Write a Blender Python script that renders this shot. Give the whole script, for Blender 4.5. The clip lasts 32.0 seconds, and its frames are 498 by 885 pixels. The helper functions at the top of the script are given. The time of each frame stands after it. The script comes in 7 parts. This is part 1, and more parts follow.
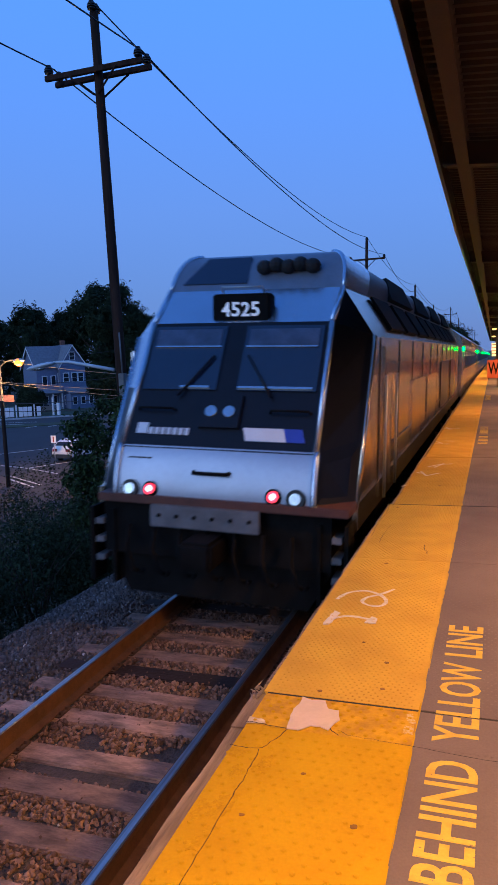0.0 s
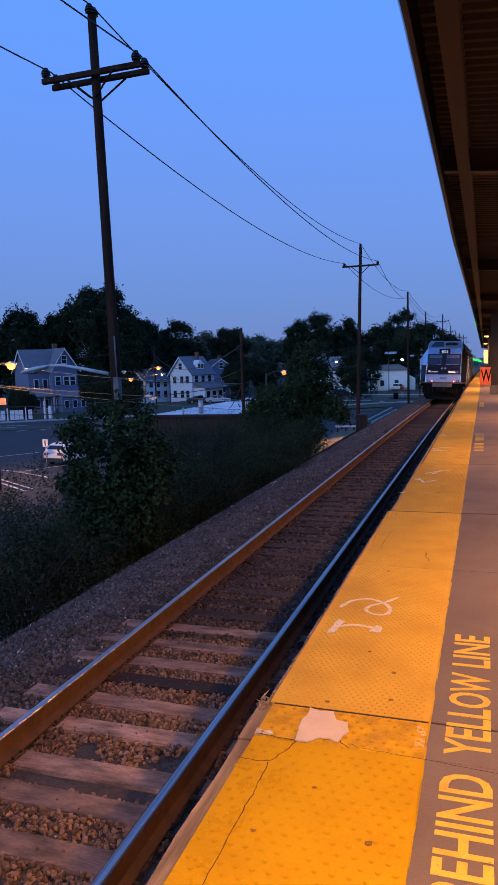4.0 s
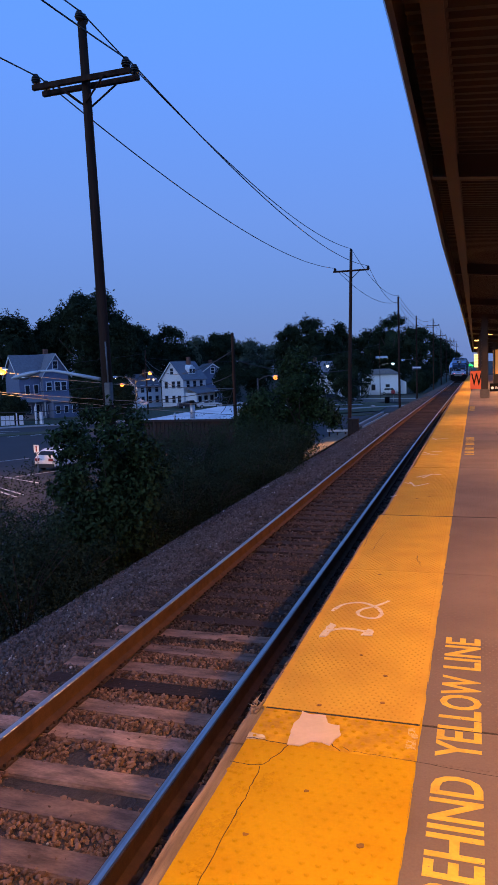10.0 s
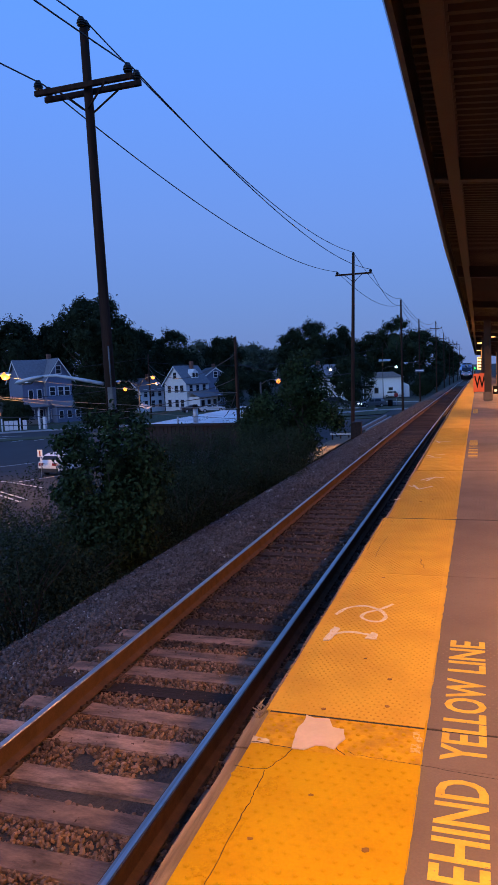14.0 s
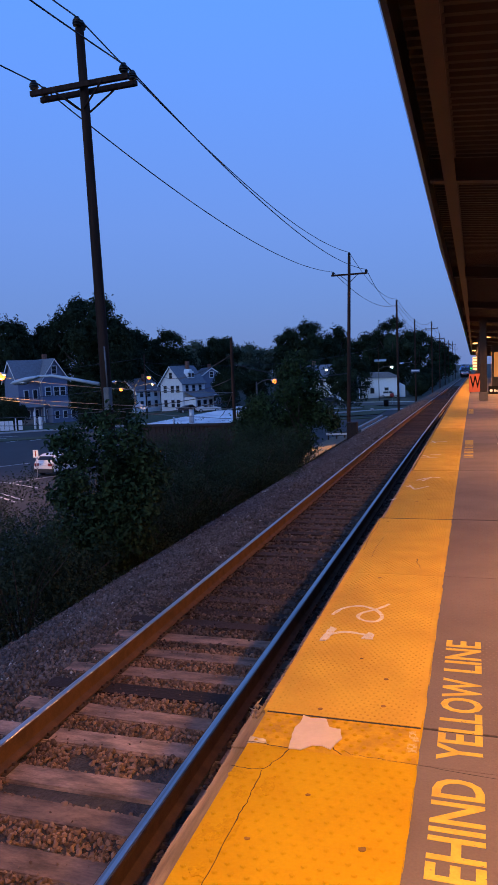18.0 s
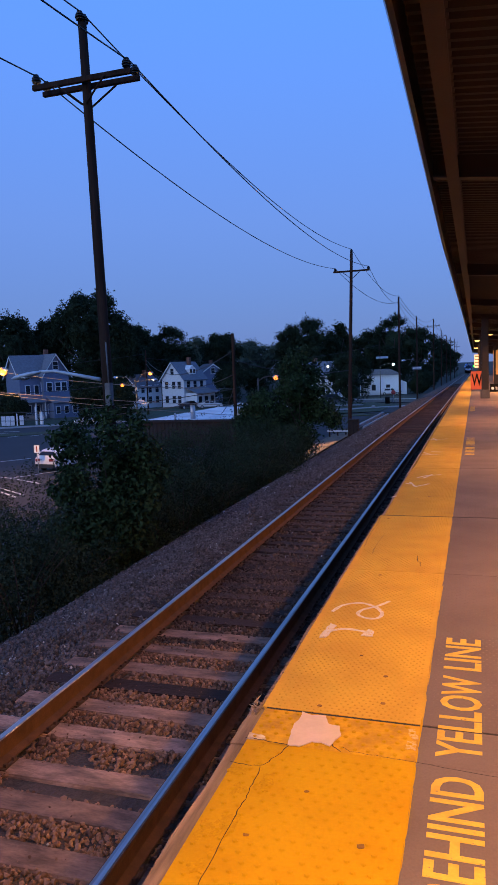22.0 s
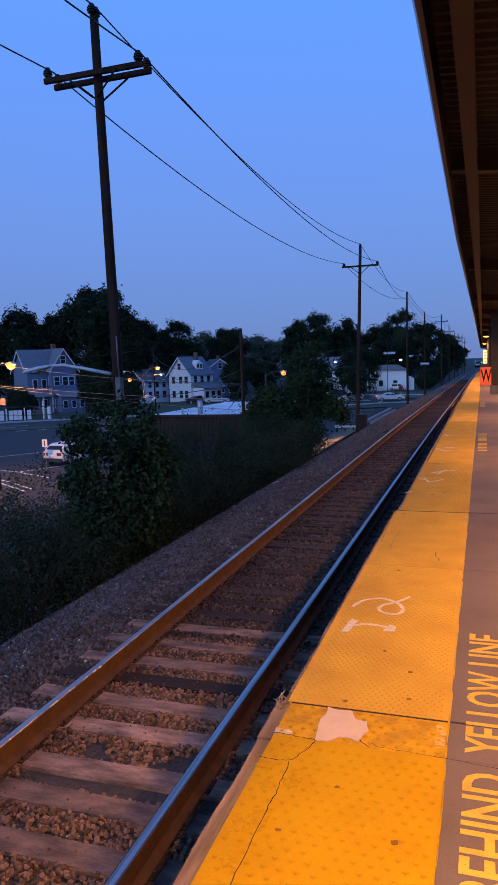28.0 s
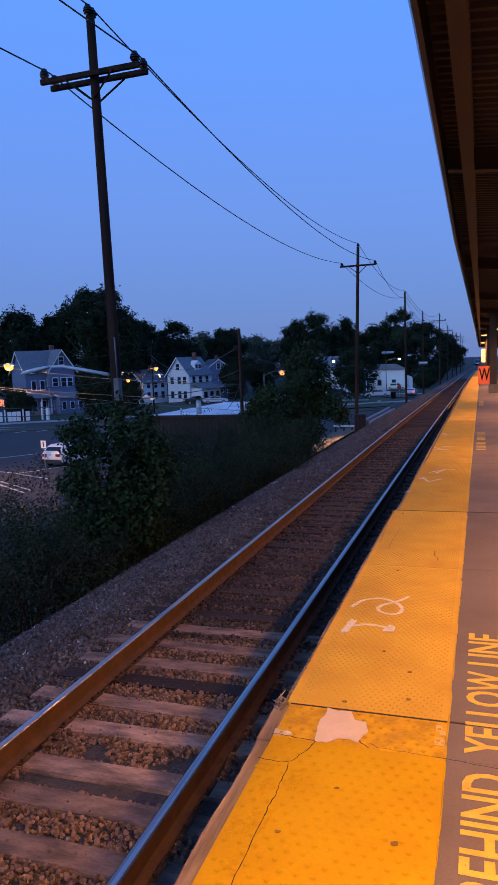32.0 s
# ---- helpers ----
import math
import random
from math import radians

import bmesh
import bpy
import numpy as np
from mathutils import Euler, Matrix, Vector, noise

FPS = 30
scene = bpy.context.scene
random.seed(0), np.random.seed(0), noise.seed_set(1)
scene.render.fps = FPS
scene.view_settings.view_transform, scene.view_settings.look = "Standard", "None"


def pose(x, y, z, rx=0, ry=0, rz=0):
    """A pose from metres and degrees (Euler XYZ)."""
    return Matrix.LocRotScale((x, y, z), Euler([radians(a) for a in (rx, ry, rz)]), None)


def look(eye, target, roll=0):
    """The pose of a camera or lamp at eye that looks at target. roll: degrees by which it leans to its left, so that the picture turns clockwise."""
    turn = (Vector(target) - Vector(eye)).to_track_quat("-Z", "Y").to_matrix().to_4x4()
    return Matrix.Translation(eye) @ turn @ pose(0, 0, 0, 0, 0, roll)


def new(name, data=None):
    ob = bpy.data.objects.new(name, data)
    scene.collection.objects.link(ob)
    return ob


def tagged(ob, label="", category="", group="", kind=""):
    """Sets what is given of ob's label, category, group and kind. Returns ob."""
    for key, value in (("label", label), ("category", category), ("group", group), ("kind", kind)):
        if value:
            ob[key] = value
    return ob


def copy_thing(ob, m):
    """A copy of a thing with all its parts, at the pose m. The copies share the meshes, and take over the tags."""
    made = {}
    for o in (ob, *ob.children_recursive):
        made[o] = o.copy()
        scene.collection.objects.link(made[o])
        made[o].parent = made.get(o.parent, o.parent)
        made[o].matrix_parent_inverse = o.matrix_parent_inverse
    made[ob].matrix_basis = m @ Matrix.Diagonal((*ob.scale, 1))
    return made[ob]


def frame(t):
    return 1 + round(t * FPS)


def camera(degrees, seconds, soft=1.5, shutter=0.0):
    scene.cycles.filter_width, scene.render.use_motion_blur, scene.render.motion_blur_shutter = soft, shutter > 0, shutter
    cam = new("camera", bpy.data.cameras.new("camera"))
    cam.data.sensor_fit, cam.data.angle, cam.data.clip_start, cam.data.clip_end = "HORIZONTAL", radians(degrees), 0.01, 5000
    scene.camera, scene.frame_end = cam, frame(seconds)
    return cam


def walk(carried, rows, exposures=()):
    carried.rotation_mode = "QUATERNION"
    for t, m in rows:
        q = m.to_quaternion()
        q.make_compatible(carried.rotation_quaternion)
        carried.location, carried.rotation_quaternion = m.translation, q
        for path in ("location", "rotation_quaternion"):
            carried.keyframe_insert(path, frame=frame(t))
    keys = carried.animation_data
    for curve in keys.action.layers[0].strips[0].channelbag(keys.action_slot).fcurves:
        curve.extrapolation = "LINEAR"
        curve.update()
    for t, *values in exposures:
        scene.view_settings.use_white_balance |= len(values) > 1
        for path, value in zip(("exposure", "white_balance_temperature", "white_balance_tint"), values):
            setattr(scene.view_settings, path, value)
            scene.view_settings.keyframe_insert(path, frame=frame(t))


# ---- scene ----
cam = camera(39.2, 32.0, 0.95, 0.25)
PATH = [
    (0, (1.099, -0.332, 1.517), (0.438, 1.541, 1.281), -2.4),
    (0.5, (1.082, -0.315, 1.51), (0.413, 1.555, 1.278), -2.1),
    (1, (1.052, -0.315, 1.515), (0.384, 1.556, 1.284), -2.1),
    (1.5, (1.022, -0.312, 1.516), (0.361, 1.561, 1.288), -2.2),
    (2, (1.015, -0.316, 1.519), (0.363, 1.562, 1.292), -2.2),
    (2.5, (1.015, -0.313, 1.517), (0.367, 1.566, 1.293), -2.1),
    (3, (1.014, -0.312, 1.52), (0.368, 1.568, 1.298), -2.1),
    (3.5, (1.013, -0.31, 1.518), (0.372, 1.572, 1.295), -2.0),
    (5.5, (1.011, -0.312, 1.519), (0.376, 1.572, 1.301), -1.7),
    (6, (1.015, -0.317, 1.52), (0.387, 1.569, 1.303), -1.7),
    (6.5, (1.016, -0.315, 1.521), (0.394, 1.574, 1.307), -1.8),
    (7, (1.02, -0.319, 1.521), (0.403, 1.572, 1.309), -1.8),
    (7.5, (1.022, -0.32, 1.52), (0.41, 1.572, 1.307), -1.9),
    (8, (1.022, -0.32, 1.524), (0.415, 1.574, 1.309), -1.9),
    (8.5, (1.024, -0.319, 1.521), (0.417, 1.575, 1.308), -1.9),
    (9, (1.023, -0.327, 1.524), (0.414, 1.566, 1.313), -2.0),
    (9.5, (1.024, -0.33, 1.524), (0.412, 1.563, 1.316), -2.0),
    (10, (1.021, -0.322, 1.52), (0.405, 1.569, 1.31), -2.1),
    (10.5, (1.022, -0.32, 1.519), (0.404, 1.571, 1.309), -2.2),
    (11, (1.021, -0.321, 1.521), (0.403, 1.57, 1.312), -2.2),
    (11.5, (1.021, -0.318, 1.517), (0.4, 1.572, 1.31), -2.3),
    (12, (1.022, -0.321, 1.52), (0.4, 1.568, 1.314), -2.3),
    (12.5, (1.023, -0.324, 1.519), (0.401, 1.566, 1.315), -2.4),
    (13, (1.023, -0.328, 1.523), (0.401, 1.562, 1.321), -2.4),
    (13.5, (1.022, -0.322, 1.518), (0.398, 1.568, 1.318), -2.4),
    (14, (1.023, -0.323, 1.519), (0.398, 1.567, 1.32), -2.4),
    (14.5, (1.024, -0.327, 1.522), (0.399, 1.562, 1.322), -2.5),
    (16.5, (1.024, -0.323, 1.52), (0.399, 1.567, 1.325), -2.5),
    (17, (1.024, -0.321, 1.519), (0.401, 1.569, 1.322), -2.5),
    (17.5, (1.021, -0.33, 1.523), (0.403, 1.562, 1.325), -2.5),
    (18, (1.022, -0.329, 1.522), (0.408, 1.564, 1.323), -2.4),
    (18.5, (1.025, -0.324, 1.521), (0.413, 1.569, 1.321), -2.4),
    (19, (1.024, -0.32, 1.518), (0.413, 1.574, 1.318), -2.4),
    (19.5, (1.024, -0.325, 1.522), (0.413, 1.569, 1.321), -2.3),
    (20, (1.022, -0.327, 1.521), (0.41, 1.567, 1.322), -2.2),
    (20.5, (1.025, -0.328, 1.523), (0.41, 1.564, 1.322), -2.2),
    (21, (1.023, -0.327, 1.522), (0.407, 1.565, 1.319), -2.2),
    (21.5, (1.022, -0.321, 1.519), (0.405, 1.57, 1.314), -2.2),
    (22, (1.021, -0.321, 1.52), (0.404, 1.57, 1.311), -2.1),
    (22.5, (1.024, -0.321, 1.519), (0.407, 1.57, 1.309), -2.2),
    (23, (0.999, -0.328, 1.521), (0.384, 1.563, 1.304), -2.2),
    (23.5, (0.948, -0.327, 1.516), (0.332, 1.561, 1.281), -2.2),
    (24, (0.918, -0.327, 1.514), (0.298, 1.56, 1.276), -2.1),
    (24.5, (0.917, -0.321, 1.512), (0.289, 1.563, 1.276), -2.1),
    (25, (0.92, -0.327, 1.515), (0.287, 1.556, 1.28), -2.1),
    (25.5, (0.919, -0.331, 1.513), (0.284, 1.551, 1.278), -1.9),
    (27.5, (0.925, -0.334, 1.517), (0.291, 1.55, 1.294), -1.9),
    (28, (0.929, -0.332, 1.514), (0.295, 1.552, 1.292), -1.9),
    (28.5, (0.929, -0.334, 1.517), (0.295, 1.55, 1.295), -2.0),
    (29, (0.928, -0.33, 1.517), (0.293, 1.553, 1.294), -2.0),
    (29.5, (0.928, -0.335, 1.518), (0.294, 1.549, 1.298), -2.0),
    (30, (0.931, -0.33, 1.516), (0.297, 1.554, 1.297), -2.1),
    (30.5, (0.933, -0.327, 1.516), (0.299, 1.557, 1.297), -2.1),
    (31, (0.931, -0.328, 1.519), (0.298, 1.557, 1.297), -2.2),
    (31.5, (0.931, -0.324, 1.516), (0.3, 1.561, 1.295), -2.2),
    (32, (0.932, -0.326, 1.517), (0.301, 1.559, 1.295), -2.2),
]
walk(cam, [(t, look(eye, target, roll)) for t, eye, target, roll in PATH],
     [(0, 0.0, 6050, 4), (0.5, 0.0, 6300, 7.5), (1.1, 0.0, 6500, 10), (32, 0.0, 6500, 10)])

# ---- world and light ----
world = bpy.data.worlds.new("dusk_sky")
scene.world = world
world.use_nodes = True
wn, wl = world.node_tree.nodes, world.node_tree.links
wn.clear()
sky = wn.new("ShaderNodeTexSky")
sky.sky_type = "NISHITA"
sky.sun_disc = False
sky.sun_elevation = radians(1.5)
sky.sun_rotation = radians(215.0)
sky.air_density, sky.dust_density, sky.ozone_density = 1.0, 0.6, 5.0
up = wn.new("ShaderNodeTexCoord")
sep = wn.new("ShaderNodeSeparateXYZ")
fade = wn.new("ShaderNodeValToRGB")
fade.color_ramp.elements[0].position, fade.color_ramp.elements[0].color = 0.0, (0.152, 0.25, 0.58, 1)
fade.color_ramp.elements[1].position, fade.color_ramp.elements[1].color = 0.5, (0.134, 0.375, 1.16, 1)
for stop, tone in ((0.2, (0.168, 0.318, 0.83, 1)), (0.72, (0.085, 0.25, 0.80, 1)), (1.0, (0.055, 0.16, 0.54, 1))):
    fade.color_ramp.elements.new(stop).color = tone
both = wn.new("ShaderNodeMix")
both.data_type, both.blend_type = "RGBA", "MIX"
both.inputs[0].default_value = 0.93
back = wn.new("ShaderNodeBackground")
back.inputs["Strength"].default_value = 1.0
wout = wn.new("ShaderNodeOutputWorld")
wl.new(up.outputs["Generated"], sep.inputs[0])
wl.new(sep.outputs["Z"], fade.inputs[0])
wl.new(sky.outputs[0], both.inputs[6])
wl.new(fade.outputs[0], both.inputs[7])
wl.new(both.outputs[2], back.inputs["Color"])
wl.new(back.outputs[0], wout.inputs["Surface"])

sun_data = bpy.data.lights.new("sun", "SUN")
sun_data.energy, sun_data.angle, sun_data.color = 0.68, radians(40), (0.66, 0.81, 1.0)
sun = new("sun", sun_data)
sun.matrix_world = look((-30, -60, 20), (0, 0, 0))

SODIUM = (1.0, 0.45, 0.125)


def lamp(x, y, z, watts, size=0.35, color=SODIUM, spread=180):
    data = bpy.data.lights.new("platform_lamp_light", "AREA")
    data.shape, data.size, data.energy, data.color = "DISK", size, watts, color
    data.spread = radians(spread)
    ob = new("platform_lamp_light", data)
    ob.location = (x, y, z)
    return ob


# ---- materials ----
MATS = {}


def mat(name, col, rough=0.7, metal=0.0, var=0.25, scale=6.0, fine=40.0, bump=0.15, col2=None, island=0.0, each=0.0, spec=0.5, coat=0.0, dist=0.01, grain=None):
    """Two scales of noise over a base colour; col2 is a stain colour."""
    if name in MATS:
        return MATS[name]
    m = bpy.data.materials.new(name)
    m.use_nodes = True
    n, l = m.node_tree.nodes, m.node_tree.links
    b = n["Principled BSDF"]
    b.inputs["Roughness"].default_value, b.inputs["Metallic"].default_value = rough, metal
    b.inputs["Specular IOR Level"].default_value = spec
    b.inputs["Coat Weight"].default_value = coat
    co = n.new("ShaderNodeTexCoord")
    big = n.new("ShaderNodeTexNoise")
    big.inputs["Scale"].default_value, big.inputs["Detail"].default_value = scale, 5
    sm = n.new("ShaderNodeTexNoise")
    sm.inputs["Scale"].default_value, sm.inputs["Detail"].default_value = fine, 3
    place = co.outputs["Object"]
    if each:
        own = n.new("ShaderNodeObjectInfo")
        far_off = n.new("ShaderNodeVectorMath")
        far_off.operation = "SCALE"
        far_off.inputs[0].default_value = (31.0, 17.0, 53.0)
        l.new(own.outputs["Random"], far_off.inputs["Scale"])
        shift = n.new("ShaderNodeVectorMath")
        l.new(place, shift.inputs[0])
        l.new(far_off.outputs[0], shift.inputs[1])
        place = shift.outputs[0]
    if grain:
        along = n.new("ShaderNodeMapping")
        along.inputs["Scale"].default_value = grain
        l.new(place, along.inputs["Vector"])
        place = along.outputs[0]
    l.new(place, big.inputs["Vector"])
    l.new(place, sm.inputs["Vector"])
    mix = n.new("ShaderNodeMix")
    mix.data_type = "RGBA"
    c2 = col2 or tuple(c * (1 - var * 1.6) for c in col)
    mix.inputs[6].default_value, mix.inputs[7].default_value = (*col, 1), (*c2, 1)
    ramp = n.new("ShaderNodeMapRange")
    ramp.inputs[1].default_value, ramp.inputs[2].default_value = 0.38, 0.68
    l.new(big.outputs["Fac"], ramp.inputs[0])
    l.new(ramp.outputs[0], mix.inputs[0])
    hsv = n.new("ShaderNodeHueSaturation")
    l.new(mix.outputs[2], hsv.inputs["Color"])
    val = n.new("ShaderNodeMapRange")
    val.inputs[3].default_value, val.inputs[4].default_value = 1 - var, 1 + var
    l.new(sm.outputs["Fac"], val.inputs[0])
    last = val.outputs[0]
    for amount, node, socket in ((island, "ShaderNodeNewGeometry", "Random Per Island"), (each, "ShaderNodeObjectInfo", "Random")):
        if amount:
            src = n.new(node)
            r = n.new("ShaderNodeMapRange")
            r.inputs[3].default_value, r.inputs[4].default_value = 1 - amount, 1 + amount
            l.new(src.outputs[socket], r.inputs[0])
            mul = n.new("ShaderNodeMath")
            mul.operation = "MULTIPLY"
            l.new(last, mul.inputs[0])
            l.new(r.outputs[0], mul.inputs[1])
            last = mul.outputs[0]
    l.new(last, hsv.inputs["Value"])
    l.new(hsv.outputs[0], b.inputs["Base Color"])
    if bump:
        bp = n.new("ShaderNodeBump")
        bp.inputs["Strength"].default_value, bp.inputs["Distance"].default_value = bump, dist
        l.new(sm.outputs["Fac"], bp.inputs["Height"])
        l.new(bp.outputs[0], b.inputs["Normal"])
    MATS[name] = m
    return m


def glow(name, col, strength):
    if name in MATS:
        return MATS[name]
    m = bpy.data.materials.new(name)
    m.use_nodes = True
    b = m.node_tree.nodes["Principled BSDF"]
    b.inputs["Base Color"].default_value = (*col, 1)
    b.inputs["Emission Color"].default_value = (*col, 1)
    b.inputs["Emission Strength"].default_value = strength
    MATS[name] = m
    return m


YELLOW = mat("yellow_tactile_paint", (0.53, 0.315, 0.038), 0.75, var=0.12, scale=3.1, fine=75, bump=0.35, col2=(0.43, 0.245, 0.032), spec=0.12, each=0.06)
YELLOW_RICH = mat("rich_mustard_tactile_paint", (0.48, 0.275, 0.004), 0.75, var=0.10, scale=3.6, fine=75, bump=0.3, col2=(0.43, 0.235, 0.004), spec=0.08)
YELLOW_OLD = mat("worn_yellow_paint", (0.54, 0.30, 0.008), 0.75, var=0.22, scale=11, fine=70, bump=0.4, col2=(0.36, 0.19, 0.02), spec=0.15)
CONCRETE = mat("grey_platform_concrete", (0.158, 0.123, 0.121), 0.85, spec=0.2, var=0.14, scale=1.6, fine=120, bump=0.25, col2=(0.119, 0.092, 0.091), each=0.08)
WHITE_PATCH = mat("bare_pale_mortar", (0.58, 0.45, 0.37), 0.8, var=0.08, scale=5, fine=50, bump=0.2)
WOOD_EDGE = mat("weathered_edge_timber", (0.30, 0.21, 0.15), 0.85, var=0.3, scale=7, fine=60, bump=0.9, col2=(0.10, 0.065, 0.04), grain=(2.0, 0.2, 2.0))
DARK_GAP = mat("dark_joint_filler", (0.02, 0.014, 0.012), 0.9, var=0.2)
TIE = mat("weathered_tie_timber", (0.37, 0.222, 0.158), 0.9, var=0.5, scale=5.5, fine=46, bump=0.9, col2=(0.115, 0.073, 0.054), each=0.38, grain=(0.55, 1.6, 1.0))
TIE_DARK = mat("dark_tie_timber", (0.056, 0.034, 0.028), 0.85, var=0.38, scale=3.5, fine=46, bump=0.9, col2=(0.04, 0.028, 0.024), each=0.4, grain=(0.25, 1.6, 1.0), spec=0.2)
STONE_BROWN = mat("rusty_brown_ballast_stone", (0.235, 0.138, 0.096), 0.9, spec=0.2, var=0.2, scale=3, fine=40, bump=0.3, island=0.55)
STONE_DARK = mat("dark_ballast_stone", (0.105, 0.070, 0.058), 0.85, spec=0.2, var=0.2, scale=3, fine=40, bump=0.3, island=0.6)
STONE_PALE = mat("pale_ballast_stone", (0.36, 0.35, 0.35), 0.9, var=0.2, island=0.4)
GRAVEL = mat("brown_gravel", (0.15, 0.115, 0.075), 0.95, var=0.3, scale=1.5, fine=30, bump=0.6)
RAIL = mat("rusty_rail_steel", (0.132, 0.060, 0.028), 0.85, 0.0, var=0.25, scale=8, fine=80, bump=0.2)
RAIL_TOP = mat("polished_rail_head", (0.44, 0.43, 0.43), 0.36, 0.9, var=0.3, scale=9, fine=40, bump=0.05, grain=(4.0, 0.06, 1.0))
STEEL = mat("rusty_track_fastening", (0.13, 0.08, 0.055), 0.8, 0.4, var=0.3)
BALLAST = mat("grey_ballast_bed", (0.078, 0.060, 0.053), 0.95, var=0.5, scale=5, fine=26, bump=1.0, col2=(0.045, 0.036, 0.032), dist=0.05)
STONE = mat("ballast_stone", (0.132, 0.114, 0.114), 0.9, spec=0.2, var=0.2, scale=3, fine=40, bump=0.3, island=0.5, col2=(0.09, 0.07, 0.062))
PLATWALL = mat("stained_platform_concrete", (0.12, 0.10, 0.09), 0.9, var=0.25, scale=2, fine=30, bump=0.4)
BROWN = mat("brown_canopy_paint", (0.024, 0.012, 0.0065), 0.6, 0.1, var=0.18, scale=3, fine=40, bump=0.1)
FASCIA = mat("dark_gutter_paint", (0.011, 0.007, 0.005), 0.3, var=0.18, scale=3, fine=40, bump=0.1)
DECK = mat("dark_brown_roof_deck", (0.018, 0.010, 0.0055), 0.65, 0.15, var=0.15, scale=2, fine=30, bump=0.1)
POLE = mat("weathered_pole_timber", (0.055, 0.030, 0.022), 0.95, var=0.35, scale=4, fine=50, bump=0.6, col2=(0.022, 0.013, 0.010), spec=0.1, grain=(1.5, 1.5, 0.12))
BLACK = mat("black_insulator_porcelain", (0.012, 0.012, 0.014), 0.4, var=0.2)
WIRE = mat("dark_overhead_wire", (0.02, 0.02, 0.024), 0.6, var=0.1, bump=0)
POST = mat("dull_grey_lamp_post", (0.055, 0.056, 0.06), 0.7, 0.0, var=0.1)
GALV = mat("galvanised_metal", (0.45, 0.46, 0.48), 0.45, 0.6, var=0.1, scale=5, fine=50, bump=0.05)
SILVER = mat("brushed_silver_body", (0.66, 0.56, 0.44), 0.2, 0.95, var=0.12, scale=1.2, fine=20, bump=0.05)
SILVER_PAINT = mat("silver_nose_paint", (0.52, 0.58, 0.68), 0.27, 0.88, var=0.06, scale=1.5, fine=20, bump=0.02, coat=0.3)
# darker copy of the silver paint: weaker light on the nose put into colour
NOSE_SHADED = mat("shaded_silver_nose_paint", (0.30, 0.33, 0.42), 0.33, 0.65, var=0.08, scale=1.5, fine=20, bump=0.02)
DULL_STEEL = mat("dull_grey_steel", (0.17, 0.165, 0.18), 0.6, 0.3, var=0.2, scale=5, fine=50, bump=0.1)
CARBLACK = mat("black_body_paint", (0.008, 0.009, 0.015), 0.35, 0.0, var=0.1, bump=0.0, spec=0.25)
UNDER = mat("grimy_underframe", (0.009, 0.0075, 0.007), 0.85, 0.0, spec=0.15, var=0.4, scale=3, fine=30, bump=0.3)
GRIME_RED = mat("faded_red_sill_paint", (0.11, 0.035, 0.022), 0.6, var=0.2)
GLASS_DARK = mat("dark_tinted_glass", (0.014, 0.022, 0.048), 0.08, 0.0, var=0.05, bump=0.0, spec=0.8)
BLUE = mat("blue_livery_paint", (0.03, 0.06, 0.42), 0.4, var=0.08, bump=0.0)
WHITE = mat("white_paint", (0.72, 0.73, 0.76), 0.55, var=0.06, scale=4, fine=40, bump=0.05)
RED_LENS = glow("red_tail_lens", (1.0, 0.035, 0.07), 2.6)
LENS = mat("clear_lamp_lens", (0.55, 0.58, 0.62), 0.07, 0.85, var=0.1, bump=0.0)
GREEN_LENS = glow("green_indicator_lens", (0.0, 1.0, 0.004), 130.0)
SODIUM_LENS = glow("sodium_lamp_lens", (1.0, 0.23, 0.03), 2.6)
DOME_LENS = glow("warm_sodium_dome", (1.0, 0.50, 0.17), 3.2)
WARM_LENS = glow("warm_white_lens", (1.0, 0.82, 0.55), 10.0)
COLD_LENS = glow("cold_white_lens", (0.75, 1.0, 0.92), 10.0)
ROOM_GLOW = glow("glowing_room_wall", (1.0, 0.40, 0.09), 0.28)
ORANGE = mat("orange_red_sign_panel", (0.52, 0.095, 0.03), 0.5, var=0.06, bump=0.0)
SIGN_BLACK = mat("black_sign_panel", (0.006, 0.006, 0.006), 0.8, spec=0.1, var=0.1, bump=0.0)
SIDING_BLUE = mat("blue_grey_clapboard", (0.14, 0.17, 0.26), 0.7, var=0.08, scale=3, fine=30, bump=0.05)
SIDING_WHITE = mat("white_clapboard", (0.80, 0.80, 0.80), 0.65, var=0.06, scale=3, fine=30, bump=0.05)
SHINGLE = mat("grey_asphalt_shingles", (0.18, 0.19, 0.22), 0.9, var=0.15, scale=3, fine=20, bump=0.4)
SHINGLE_DARK = mat("dark_asphalt_shingles", (0.13, 0.13, 0.15), 0.9, var=0.15, scale=3, fine=20, bump=0.4)
PANE = mat("night_window_pane", (0.012, 0.014, 0.02), 0.3, var=0.1, bump=0.0, spec=0.3)
BRICK = mat("dull_red_brick", (0.22, 0.10, 0.07), 0.9, var=0.25, scale=4, fine=14, bump=0.3)
ROOF_WHITE = mat("white_roof_membrane", (0.80, 0.80, 0.80), 0.8, var=0.07, scale=0.5, fine=6, bump=0.05, col2=(0.52, 0.53, 0.56))
BROWN_WALL = mat("dark_brown_wall", (0.026, 0.018, 0.018), 0.85, var=0.2, scale=1, fine=12, bump=0.2)
ASPHALT = mat("asphalt", (0.031, 0.030, 0.034), 0.9, var=0.18, scale=0.35, fine=40, bump=0.2, col2=(0.024, 0.023, 0.026))
PAVING = mat("pale_concrete_paving", (0.34, 0.34, 0.35), 0.9, var=0.12, scale=1, fine=20, bump=0.1)
